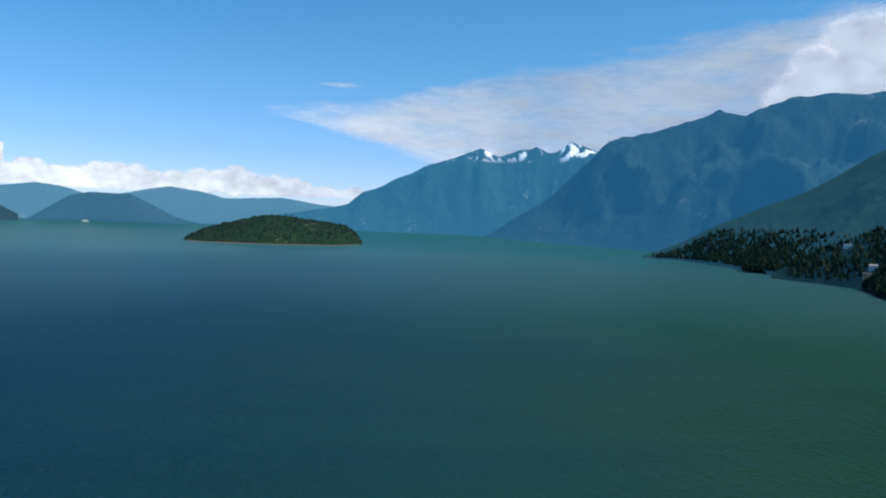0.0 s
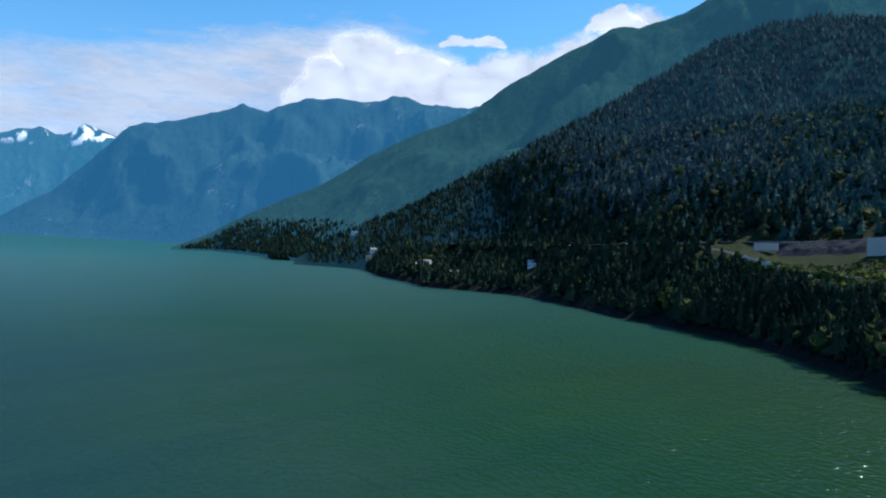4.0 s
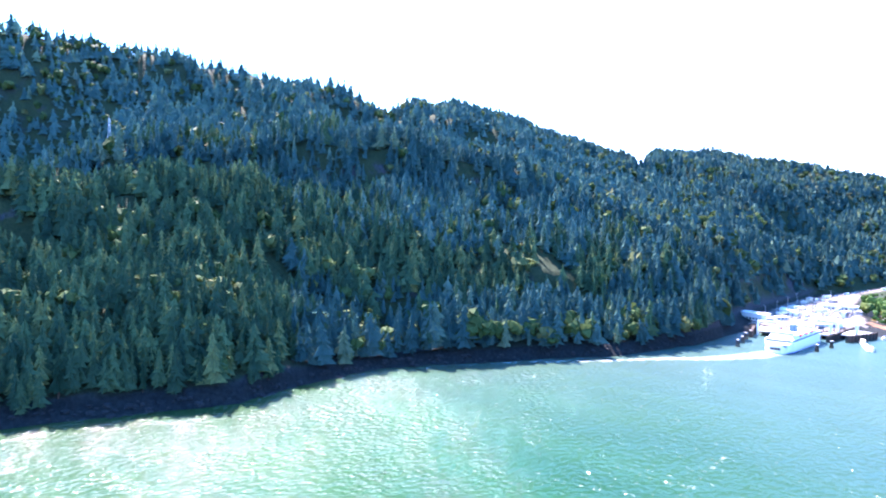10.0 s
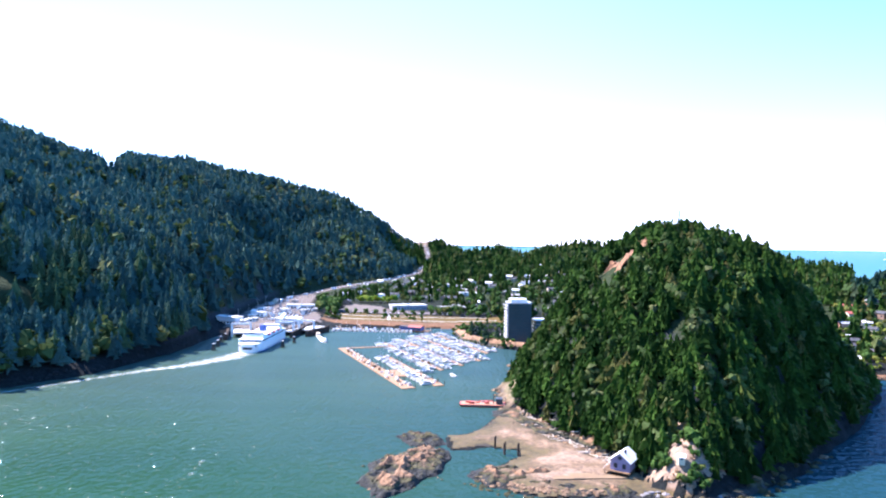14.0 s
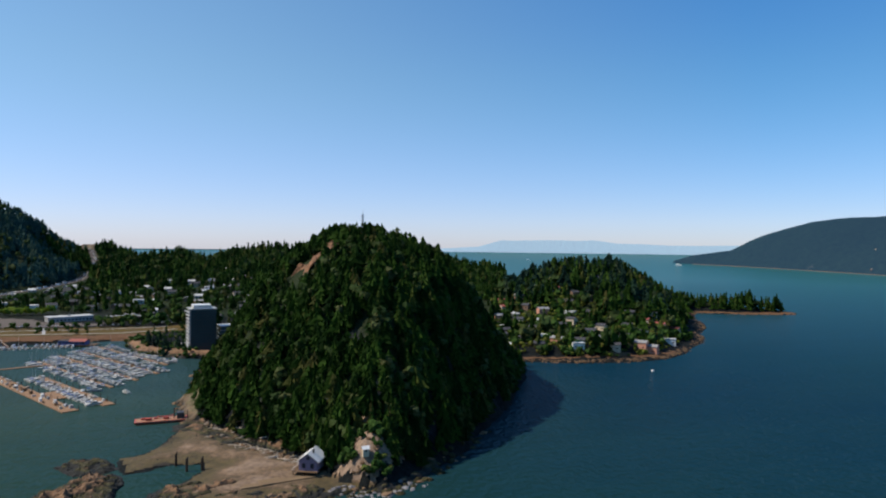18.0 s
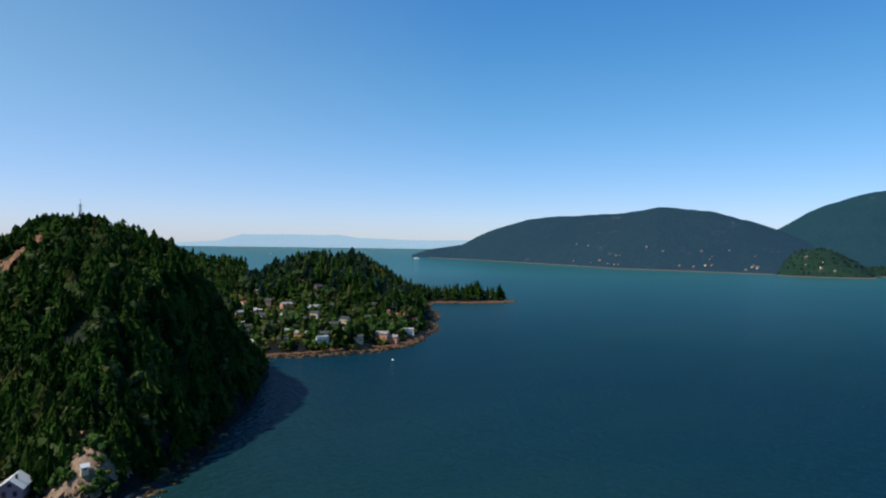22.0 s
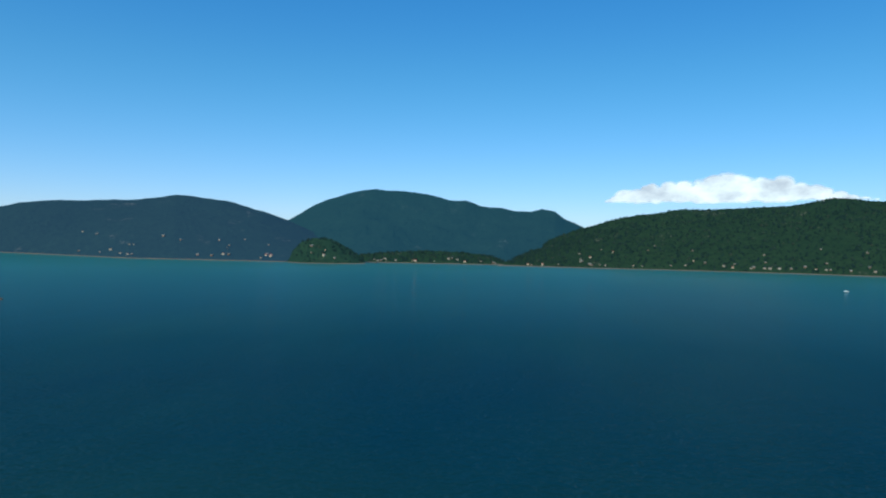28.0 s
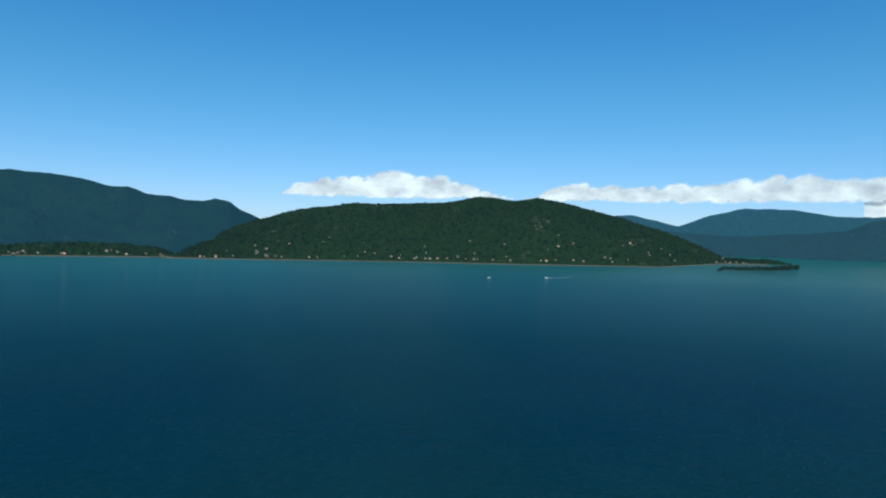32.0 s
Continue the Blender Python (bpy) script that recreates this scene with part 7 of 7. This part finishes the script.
part("slot", boxed(-60.9, -9, 6.6, -59.4, 9, 7.5, 0.0), BLACK_STEEL, t, "dark opening across the stern")
raft = part("lifeboat", loft(hull_sections(7, 2.4, 1.2)), RED_STEEL, t, "orange lifeboat")
raft.matrix_basis = pose(-20, 11.4, 13.6)
for x, y in ((0, 11.4), (20, 11.4), (-20, -11.4), (0, -11.4), (20, -11.4)):
    again(raft, pose(x, y, 13.6), t)
part("mast", posted(-37, 0, 18.4, 26, 0.25, 6), GALV, t)
part("railing", boxed(-43, -10.3, 16.2, 43, -10.2, 16.3), GALV, t)


def berth(x, y, yaw, label):
    t = thing("ferry_berth", label, "berth", pose(x, y, 0, 0, 0, yaw))
    part("apron", boxed(-9, -26, 4.2, 9, 10, 5.4), CONCRETE, t)
    for sx_ in (-1, 1):
        wall = part("wing_wall", boxed(sx_ * 15 - 1.2, -44, 0, sx_ * 15 + 1.2, 6, 6.5), DARK_TIMBER, t)
        for k in range(9):
            part("timber_post", posted(sx_ * 17, -44 + k * 6, -4, 7.5 + (k % 3) * 0.5, 0.45), DARK_TIMBER, wall)
        part("lift_tower", boxed(sx_ * 10 - 1, -20, 0, sx_ * 10 + 1, -18, 15), WHITE, t)
    part("lift_beam", boxed(-11, -20, 14, 11, -18, 15.6), WHITE, t)
    return t


berth(249, -776, 180, "piled ferry berth with white lifting towers")
berth(298, -752, 200, "empty piled ferry berth with timber wing walls")
berth(224, -792, 165, "side ferry berth with timber wing walls")
for x, y in ((282, -640), (288, -664), (296, -690), (222, -668), (220, -700), (300, -710)):
    t = thing("dolphin", "cluster of dark mooring piles beside the ferry", "piles", pose(x, y, 0), group="mooring dolphins")
    for k in range(7):
        part("timber_post", beam(bmesh.new(), (2.2 * math.cos(k * 0.9), 2.2 * math.sin(k * 0.9), -4), (0.8 * math.cos(k * 0.9), 0.8 * math.sin(k * 0.9), 6.5), 0.4), DARK_TIMBER, t)
    part("cap", posted(0, 0, 6.3, 7.0, 1.5), CONCRETE, t)

# ---------------------------------------------------------------- vehicles
def car_kind(name, label, length, width, height, van=False):
    t = thing(name, label, "vehicle", pose(0, 0, 0), group="vehicles at the ferry terminal")
    part("body", boxed(-length / 2, -width / 2, 0.3, length / 2, width / 2, height * (0.92 if van else 0.56), 0.03, 0.12), CAR_PAINT if not van else WHITE, t)
    part("cabin", boxed(-length * 0.36, -width * 0.44, height * 0.5, length * 0.2, width * 0.44, height, 0.2), GLASS, t)
    return t


CARS = [car_kind("car", "small saloon car waiting in the ferry lanes", 4.6, 1.85, 1.5), car_kind("car", "tall sport car waiting in the ferry lanes", 4.9, 2.0, 1.9),
        car_kind("truck", "white box truck waiting in the ferry lanes", 9.5, 2.6, 3.8, True)]
car_first = [True] * 3


def park(kind, x, y, z, yaw):
    m = pose(x, y, z, 0, 0, yaw)
    if car_first[kind]:
        car_first[kind] = False
        CARS[kind].matrix_basis = m
    else:
        copy_thing(CARS[kind], m)


for lane in range(9):
    for k in range(22):
        x, y = 262 + lane * 8 + (k * 5.8) * 0.10, -838 - k * 6.6
        if br.random() < 0.62 and float(inside(np.array([x]), np.array([y]), QUAY)[0]) > 8:
            park(2 if br.random() < 0.12 else br.randrange(2), x, y, ground_z(x, y) + 0.12, 95 + br.uniform(-2, 2))
for pts_, half in ((finer(TERMINAL_ROAD, 6.5), 9), (finer(TERMINAL_ROAD[4:], 7), 9), (finer(UPPER_ROAD, 40), 8), (finer(LOWER_ROAD, 45), 4)):
    for a, b in zip(pts_, pts_[1:]):
        if br.random() < (0.8 if half == 9 else 0.16):
            dx, dy = b[0] - a[0], b[1] - a[1]
            dl = math.hypot(dx, dy)
            o_ = br.choice((-0.5, -0.2, 0.25, 0.55)) * half
            park(2 if br.random() < 0.1 else br.randrange(2), a[0] - dy / dl * o_, a[1] + dx / dl * o_, a[2] + 0.1, math.degrees(math.atan2(dy, dx)))

for k in range(34):
    x = 16 + k * 6.2 + br.uniform(-1, 1)
    if br.random() < 0.8:
        park(br.randrange(2), x, -944 + br.uniform(-1, 1), ground_z(x, -944) + 0.15, 90 + br.uniform(-4, 4))

# ---------------------------------------------------------------- barge, buoy, boats far out
t = thing("work_barge", "red flat work barge with a dark deckhouse, moored near the hill", "barge", pose(13, -453, 0, 0, 0, 1))
part("hull", loft([[(x, -5, 1.5), (x, -4.4, z), (x, 4.4, z), (x, 5, 1.5)] for x, z in ((-15, 0.8), (-12.5, -0.6), (12.5, -0.6), (15, 0.8))]), RED_STEEL, t, "rust-red steel hull")
part("deck", boxed(-14, -4.6, 1.5, 14, 4.6, 1.65), plain("rusty_deck", (0.36, 0.17, 0.10), 0.8, 0.5, 0.3), t)
part("deckhouse", boxed(-13.5, -3, 1.65, -9, 3, 5.2, 0.05, 0.1), BLACK_STEEL, t)
part("crane_mast", posted(-7.5, 2, 1.65, 8.5, 0.35), BLACK_STEEL, t)
part("crane_boom", beam(bmesh.new(), (-7.5, 2, 4), (2, 0, 3), 0.3), RED_STEEL, t)
for x, y, s in ((-3, 1, 1.6), (3, -1, 1.2), (7, 1.5, 1.8), (0, -2.6, 1.0), (10, -1, 1.3)):
    part("crate", boxed(x - s, y - s * 0.7, 1.65, x + s, y + s * 0.7, 1.65 + s * 0.8, bevel=0.05), br.choice((RED_STEEL, DRIFTWOOD, WHITE)), t)
part("spud", posted(-15.4, -2, -4, 5.5, 0.3), BLACK_STEEL, t)
part("fender", beam(bmesh.new(), (-14, 5.1, 0.9), (14, 5.1, 0.9), 0.3), BLACK_STEEL, t)
bx, by = compass(218.1, 640)
t = thing("buoy", "small white mooring buoy off the headland", "buoy", pose(bx, by, 0))
bm = bmesh.new()
bmesh.ops.create_icosphere(bm, subdivisions=2, radius=1.3)
part("float", bm, WHITE, t, smooth=True)
part("ring", posted(0, 0, 1.1, 1.9, 0.15), GALV, t)


def far_vessel(az_, r_, length, label, kind=0):
    x, y = compass(az_, r_)
    t = thing("vessel", label, "boat", pose(x, y, float(sea_level(r_)), 0, 0, 90 - az_ + 80))
    part("hull", loft(hull_sections(length, length * 0.2, length * 0.1)), WHITE, t)
    part("deckhouse", boxed(-length * 0.3, -length * 0.07, length * 0.1, length * 0.25, length * 0.07, length * 0.22, 0.08), WHITE, t)
    part("bridge", boxed(length * 0.05, -length * 0.06, length * 0.22, length * 0.2, length * 0.06, length * 0.3, 0.1), WHITE, t)
    part("window", boxed(-length * 0.28, -length * 0.072, length * 0.14, length * 0.23, length * 0.072, length * 0.17), GLASS, t)


far_vessel(220.0, 3900, 34, "white ferry far out on the strait")
far_vessel(215.7, 4100, 26, "white ferry far out on the strait")
far_vessel(208.0, 4200, 18, "small white vessel far out on the strait")
far_vessel(292.2, 2050, 11, "small white boat out on the sound")
far_vessel(297.0, 2120, 12, "white speedboat crossing the sound")
far_vessel(332.2, 4650, 40, "white ship far up the sound")
x0, y0 = compass(297.0, 2120)
x1, y1 = compass(299.2, 2240)
foam("boat_wake", [(x0, y0, 3), ((x0 + x1) / 2, (y0 + y1) / 2, 7), (x1, y1, 9)], "white wake behind the speedboat", 0.6)
foam("ferry_wash", [(247, -632, 15), (252, -600, 17), (268, -566, 13), (298, -528, 8), (332, -472, 6), (352, -440, 5)], "pale churned wash behind the ferry", 0.36)
foam("ferry_wash", [(330, -476, 6), (362, -432, 6), (392, -380, 5), (404, -330, 4)], "thin foam line drifting along the shore", 0.26)
foam("launch_wake", [(147, -322, 1.5), (141, -282, 3.2), (134, -236, 5), (126, -190, 7)], "pale double wake of a launch", 0.12)
foam("launch_wake", [(150, -318, 1.0), (148, -282, 1.6), (144, -236, 2.6)], "pale double wake of a launch", 0.10)
for a0, a1, thick, wide in ((76.5, 80, 0.12, 6), (117, 121, 0.16, 6), (124, 130, 0.17, 3.4), (131, 138, 0.14, 3), (139, 147, 0.17, 3.4)):
    surf = [(*compass(a, float(along(a, SHORE, 1)) - 6 + tr.uniform(-2.5, 2.5)), wide * tr.uniform(0.6, 1.3)) for a in np.arange(a0, a1, 0.8)]
    foam("surf_line", surf, "ragged white surf along the rocks", thick)

STRIP = [(-262, -602), (-299, -590), (-352, -572), (-446, -558), (-490, -580), (-486, -586), (-440, -572), (-352, -582), (-290, -606)]
draped("headland_beach", STRIP, EARTH, "brown gravel beach below the headland houses", 0.3, 4, 3)
SPIT = [(-805, -915), (-831, -940), (-900, -896), (-980, -870), (-1002, -886), (-985, -900), (-900, -915), (-840, -960)]
draped("point_beach", SPIT, EARTH, "brown gravel shore of the low point", 0.3, 4, 2)

# ---------------------------------------------------------------- village trees
p, az, r = scatter(rng, 160, 188, 860, 1560, 180, land)
keep = (p[:, 2] > 3.2) & off_roads(p, 30) & (inside(p[:, 0], p[:, 1], PARK) < 0) & (inside(p[:, 0], p[:, 1], QUAY) < 0) & (inside(p[:, 0], p[:, 1], STRAND) < 0)
hp = np.array(house_spots)
far_off = np.min(np.hypot(p[:, 0][:, None] - hp[:, 0], p[:, 1][:, None] - hp[:, 1]), 1) > 10
keep &= far_off & ~((p[:, 0] > 92) & (p[:, 0] < 242) & (p[:, 1] > -1066))
half_ = rng.rand(len(p)) < 0.5
# trees are capped under the camera's sightline to the highway
cap = HEIGHT - r * np.interp(az, [160, 163.6, 166.6, 170, 172.4, 174, 176], [0.09, 0.083, 0.071, 0.062, 0.053, 0.036, 0.0]) - p[:, 2]
keep &= cap > 4
planted("village_trees", LEAFY_FAR, p[keep & half_], np.minimum(cap[keep & half_], rng.uniform(6, 12, (keep & half_).sum())), BROADLEAF, "leafy green garden and street trees", "trees")
planted("village_firs", FIR_NEAR, p[keep & ~half_], np.minimum(cap[keep & ~half_], rng.uniform(9, 25, (keep & ~half_).sum()) * (0.5 + r[keep & ~half_] / 2100)), HILL_FIR, "dark firs between the village houses", "trees")
lt = np.array([(172 + 4.0 * k + tr.uniform(-3, 3), -1046 - 7 * (k % 2), 0) for k in range(14)])
lt[:, 2] = land(lt[:, 0], lt[:, 1])
planted("bright_trees", LEAFY, lt, rng.uniform(9, 14, len(lt)), foliage("lime_leaves", (0.11, 0.17, 0.02), (0.19, 0.26, 0.03), (0.25, 0.28, 0.05)), "bright yellow-green street trees", "trees")
lt = np.array([(247 + tr.uniform(-14, 16), -958 + tr.uniform(-26, 20), 0) for k in range(14)])
lt[:, 2] = land(lt[:, 0], lt[:, 1])
planted("lot_trees", LEAFY, lt, rng.uniform(13, 21, len(lt)), BROADLEAF, "big dark leafy trees beside the ferry lot", "trees")
row = np.array([(x, -925 + 3 * math.sin(x), 4.5) for x in range(20, 250, 13)] + [(228 + k * 3, -905 - k * 9, 6) for k in range(8)], dtype=float)
row[:, 2] = land(row[:, 0], row[:, 1])
planted("lawn_trees", LEAFY, row, rng.uniform(7, 12, len(row)), BROADLEAF, "rounded street trees behind the lawn", "trees")
pt = np.array([(30 + 6 * math.cos(k), -760 + 14 * math.sin(k * 1.7), 0) for k in range(9)] + [(10 + 9 * math.cos(k), -722 + 10 * math.sin(k * 2.3), 0) for k in range(8)])
pt[:, 2] = land(pt[:, 0], pt[:, 1])
planted("point_firs", FIR_NEAR, pt, rng.uniform(9, 16, len(pt)), CONIFER, "dark firs on the little point by the marina", "trees")
big = np.array([(96, -926, 0), (78, -934, 0), (62, -928, 0), (26, -938, 0), (12, -934, 0), (2, -926, 0), (-6, -940, 0), (44, -944, 0)], dtype=float)
big[:, 2] = land(big[:, 0], big[:, 1])
planted("round_trees", LEAFY, big, rng.uniform(13, 18, len(big)), BROADLEAF, "big round street trees behind the lawn", "trees")
p, az, r = scatter(rng, 163, 182, 690, 960, 60, land)
keep = ((inside(p[:, 0], p[:, 1], PARK) > 0) & (fbm(p[:, 0], p[:, 1], 38, 3, 83) > 0.22)) | ((inside(p[:, 0], p[:, 1], POINT) > -3) & (p[:, 1] > -850) & (fbm(p[:, 0], p[:, 1], 30, 3, 84) > -0.1))
planted("lawn_bushes", LEAFY_FAR, p[keep], rng.uniform(2.5, 6, keep.sum()), BROADLEAF, "olive bushes along the waterfront lawn and point", "bushes")
p, az, r = scatter(rng, 205, 222, 610, 900, 27, peninsula)
hd = np.min(np.hypot(p[:, 0][:, None] - hp[:, 0], p[:, 1][:, None] - hp[:, 1]), 1)
keep = (p[:, 2] > 2.6) & (hd > 6.5)
lofty = keep & (rng.rand(len(p)) < 0.16)
planted("headland_broadleaf", LEAFY_FAR, p[lofty], rng.uniform(6, 10, lofty.sum()), BROADLEAF, "dark leafy trees between the headland houses", "trees")
planted("headland_gardens", LEAFY_FAR, p[keep], rng.uniform(2.5, 5.5, keep.sum()), BUSH_LEAF, "green garden shrubs and trees round the houses", "trees")

# green round the crag and along the foot of the hill
cb = [(-79 + q * math.sin(a), -306 + q * math.cos(a), 0) for a, q in ((tr.uniform(0, 6.28), tr.uniform(5, 15)) for _ in range(60))]
cb += [(x, y, 0) for x, y, s in along_line([(-66, -316), (-62, -334), (-46, -356), (-30, -386), (-14, -420), (-10, -450), (-10, -520)], 70, 2.5, 1, 2)]
cb = np.array(cb)
cb[:, 2] = land(cb[:, 0], cb[:, 1])
cb = cb[(cb[:, 2] > 2.4) & (np.hypot(cb[:, 0] + 57, cb[:, 1] + 322) > 9)]
planted("hill_foot_bushes", LEAFY, cb, rng.uniform(2.5, 6.5, len(cb)), BROADLEAF, "yellow-green bushes at the foot of the hill", "bushes")

p, az, r = scatter(rng, 222, 228.6, 1240, 1420, 60, peninsula)
keep = p[:, 2] > 3.0
keep &= fbm(p[:, 0], p[:, 1], 30, 2, 91) > -0.15
planted("point_trees", FIR_NEAR, p[keep], rng.uniform(10, 33, keep.sum()), HILL_FIR, "dark conifers on the low outer point", "trees")

p, az, r = scatter(rng, 206, 222, 860, 1080, 380, peninsula)
keep = p[:, 2] > 18
planted("headland_firs", FIR_HILL, p[keep], rng.uniform(20, 32, keep.sum()), CONIFER, "tall dark firs along the crest of the headland", "trees")

# ---- shores of the islands
ISLAND_SHORE = plain("pale_island_shore", (0.14, 0.115, 0.09), 0.9, 0.02, 0.4)
for ridge, a0, a1, nm in ((WEST_HILL, 221, 255, "island_hill_shore"), (LOW_SHORE, 254, 266.6, "low_shore_beach"), (WEST_POINT, 248.5, 254.8, "wooded_point_shore"), (WEST_RIDGE, 266, 314, "island_ridge_shore"), (NEAR_ISLAND, 339.4, 353, "wooded_island_shore")):
    azs = np.arange(a0, a1, 0.1)
    foot_r = along(azs, ridge.foot, 1)[:, None] + 10 * fbm(azs, azs * 0, 0.8, 3, 95)[:, None]
    rr = foot_r + np.array([[-34, -22, 0, 14]])
    tagged(sheet(nm, azs, rr, sea_level(rr) + np.array([[-1.0, 0.6, 1.8, 2.2]]), ISLAND_SHORE), "pale rocky shore round the wooded island", "shore", kind="structure")

# ---------------------------------------------------------------- clouds
def cloud_material(name, scale, wisp, soft, glow, fold_shade=(0.46, 0.46, 0.51), white=(0.82, 0.81, 0.81)):
    """Vapour: ragged where its cover is thin; noise paints its sunlit white, the grey shade of its folds and a glow."""
    m, n, l, b = shader(name, 1.0)
    b.inputs["Specular IOR Level"].default_value = 0
    uv = n.new("ShaderNodeTexCoord").outputs["UV"]
    fluff = noise_tex(n, l, 1.0, 8, uv, scale, 0.62)
    fold = noise_tex(n, l, 1.0, 5, uv, tuple(c * 0.45 for c in scale), 0.6)
    b.inputs["Emission Strength"].default_value = glow * 0.8
    l.new(ramp(n, l, fold, [(0.32, fold_shade), (0.62, white)]), b.inputs["Emission Color"])
    l.new(ramp(n, l, fold, [(0.32, fold_shade), (0.62, white)]), b.inputs["Base Color"])
    cover = n.new("ShaderNodeAttribute")
    cover.attribute_name = "tint"
    s1 = n.new("ShaderNodeMath")
    s1.operation = "MULTIPLY_ADD"
    l.new(fluff, s1.inputs[0])
    s1.inputs[1].default_value = wisp
    l.new(cover.outputs["Fac"], s1.inputs[2])
    l.new(ramp(n, l, s1.outputs[0], [(0.5, (0, 0, 0)), (0.5 + soft, (0.97, 0.97, 0.97))]), b.inputs["Alpha"])
    return m


def cloud_sheet(name, label, a0, a1, e0, e1, cover, mat, r0, fine=0.25):
    """A curved sheet of sky with a cloud's cover on it."""
    A, E = np.meshgrid(np.arange(a0, a1 + 0.01, fine), np.arange(e0, e1 + 0.01, fine / 2), indexing="ij")
    a, e = np.radians(A), np.radians(E)
    v = np.stack([np.sin(a) * r0 * np.cos(e), np.cos(a) * r0 * np.cos(e), HEIGHT + r0 * np.sin(e)], -1).reshape(-1, 3)
    i = np.arange(v.shape[0]).reshape(A.shape)
    me = smooth_mesh(name, v, np.stack([i[:-1, :-1], i[:-1, 1:], i[1:, 1:], i[1:, :-1]], -1).reshape(-1, 4), mat)
    me.attributes.new("tint", "FLOAT", "POINT").data.foreach_set("value", cover(A, E).ravel().astype(np.float32))
    layer = me.uv_layers.new(name="sky")
    loops = np.zeros(len(me.loops), dtype=np.int32)
    me.loops.foreach_get("vertex_index", loops)
    layer.data.foreach_set("uv", np.stack([A.ravel() / 10, E.ravel() / 10], 1)[loops].astype(np.float32).ravel())
    return tagged(new(name, me), label, "cloud", kind="structure")


def puffs(top_line, base, seed):
    """Cover of a bank of round heaps, each a swelling dome, that shares a flat base."""
    q = random.Random(seed)
    domes, a = [], top_line[0][0]
    while a < top_line[-1][0]:
        tall = float(np.interp(a, [p[0] for p in top_line], [p[1] for p in top_line])) - base
        rad = max(0.24, tall * q.uniform(0.25, 0.5))
        if tall > 0.15:
            domes.append((a, base + tall * q.uniform(0.7, 1.15) - rad, rad * q.uniform(1.1, 1.6), rad))
            domes.append((a + rad * q.uniform(-1, 1), base + tall * q.uniform(0.2, 0.5), rad * 1.7, rad))
        a += rad * q.uniform(0.5, 1.0)

    def cover(A, E):
        c = np.full(A.shape, -0.9)
        for da, de, ra, re in domes:
            near = np.abs(A - da) < ra * 2.2
            c[near] = np.maximum(c[near], 1.5 * (1 - np.hypot((A[near] - da) / ra, (E[near] - de) / re)))
        low = (E - base + fbm(A, E, 1.4, 3, seed + 2) * 0.3) / 0.35
        return np.clip(np.minimum(c + 0.1, low), -0.9, 0.75)
    return cover


PUFF = cloud_material("cumulus_white", (9, 13, 1), 0.95, 0.5, 0.30)
# whiter copy with more glow: sunlight painted into the north-eastern heaps
BRIGHT_PUFF = cloud_material("sunlit_cumulus", (9, 13, 1), 0.95, 0.5, 0.42, (0.70, 0.69, 0.72), (0.95, 0.93, 0.91))
VEIL = cloud_material("stratus_veil", (1.9, 7, 1), 0.9, 0.62, 0.30, (0.70, 0.68, 0.71), (0.90, 0.86, 0.85))
cloud_sheet("cloud_bank", "white heaped cloud over the western islands", 274, 327, 1.5, 8, puffs([(274, 3.0), (276.5, 4.6), (280, 5.0), (284, 5.6), (288, 5.3), (291, 4.4), (294, 3.5), (296, 3.6), (298, 5.0), (304, 4.6), (308, 4.9), (312, 5.6), (318, 5.3), (327, 5.0)], 3.4, 11), PUFF, 4895)
cloud_sheet("cloud_bank", "white heaped cloud over the northern mountains", 320, 356, 0.8, 7, puffs([(320, 3.6), (327, 3.5), (331, 3.9), (335, 3.8), (338, 3.5), (342, 4.1), (346, 3.9), (349, 2.9), (351, 2.7), (353, 2.9), (355.6, 1.9)], 1.8, 13), PUFF, 4910)
cloud_sheet("cloud_bank", "bright cumulus heaps above the mountain pass", 24, 58, 8, 18, puffs([(26, 11.0), (28, 13.4), (30, 15.0), (32.5, 15.6), (34.5, 14.0), (36.5, 14.7), (38.5, 13.4), (41, 13.7), (44, 15.2), (48, 16.2), (52, 17.0), (58, 17)], 9.4, 17), BRIGHT_PUFF, 4900)
for a0, e0, tops in ((37.5, 14.2, [(38, 15.3), (39, 16.0), (40.6, 15.7), (42, 16.2), (42.8, 15.2)]), (49, 15.4, [(50, 16.4), (51, 17.6), (52.6, 17.8), (54, 16.6)])):
    cloud_sheet("small_cloud", "small bright cumulus puff", a0, a0 + 7, e0, e0 + 4, puffs(tops, e0 + 0.6, int(a0)), BRIGHT_PUFF, 4890)


def veil_cover(A, E):
    """A long wedge: a ragged tip in the north, thicker eastward, its upper side drawn out in thin streaks."""
    upper = np.interp(A, [-16, -13, -8, -2, 4, 10, 17, 22, 24, 34, 38, 43], [8.6, 9.2, 10.4, 12.0, 13.0, 13.9, 15.0, 16.0, 16.9, 17.2, 15.5, 11.0])
    lower = np.interp(A, [-16, -13, -9, -5, 0, 10], [8.6, 8.2, 6.9, 5.9, 4.6, 3.0])
    c = np.minimum((upper - E) * 0.17 + 0.02, (E - lower) * 0.5) + 0.12 * fbm(A, E * 5, 6, 3, 55)
    c = np.maximum(c, 0.30 - ((E - 11.2) / 0.4) ** 2 - ((A + 9) / 4) ** 2)
    return np.clip(c, -0.8, 0.5)


cloud_sheet("stratus_cloud", "wide thin white veil of cloud over the mountains", -20, 48, 2, 20, veil_cover, VEIL, 4935, 0.4)
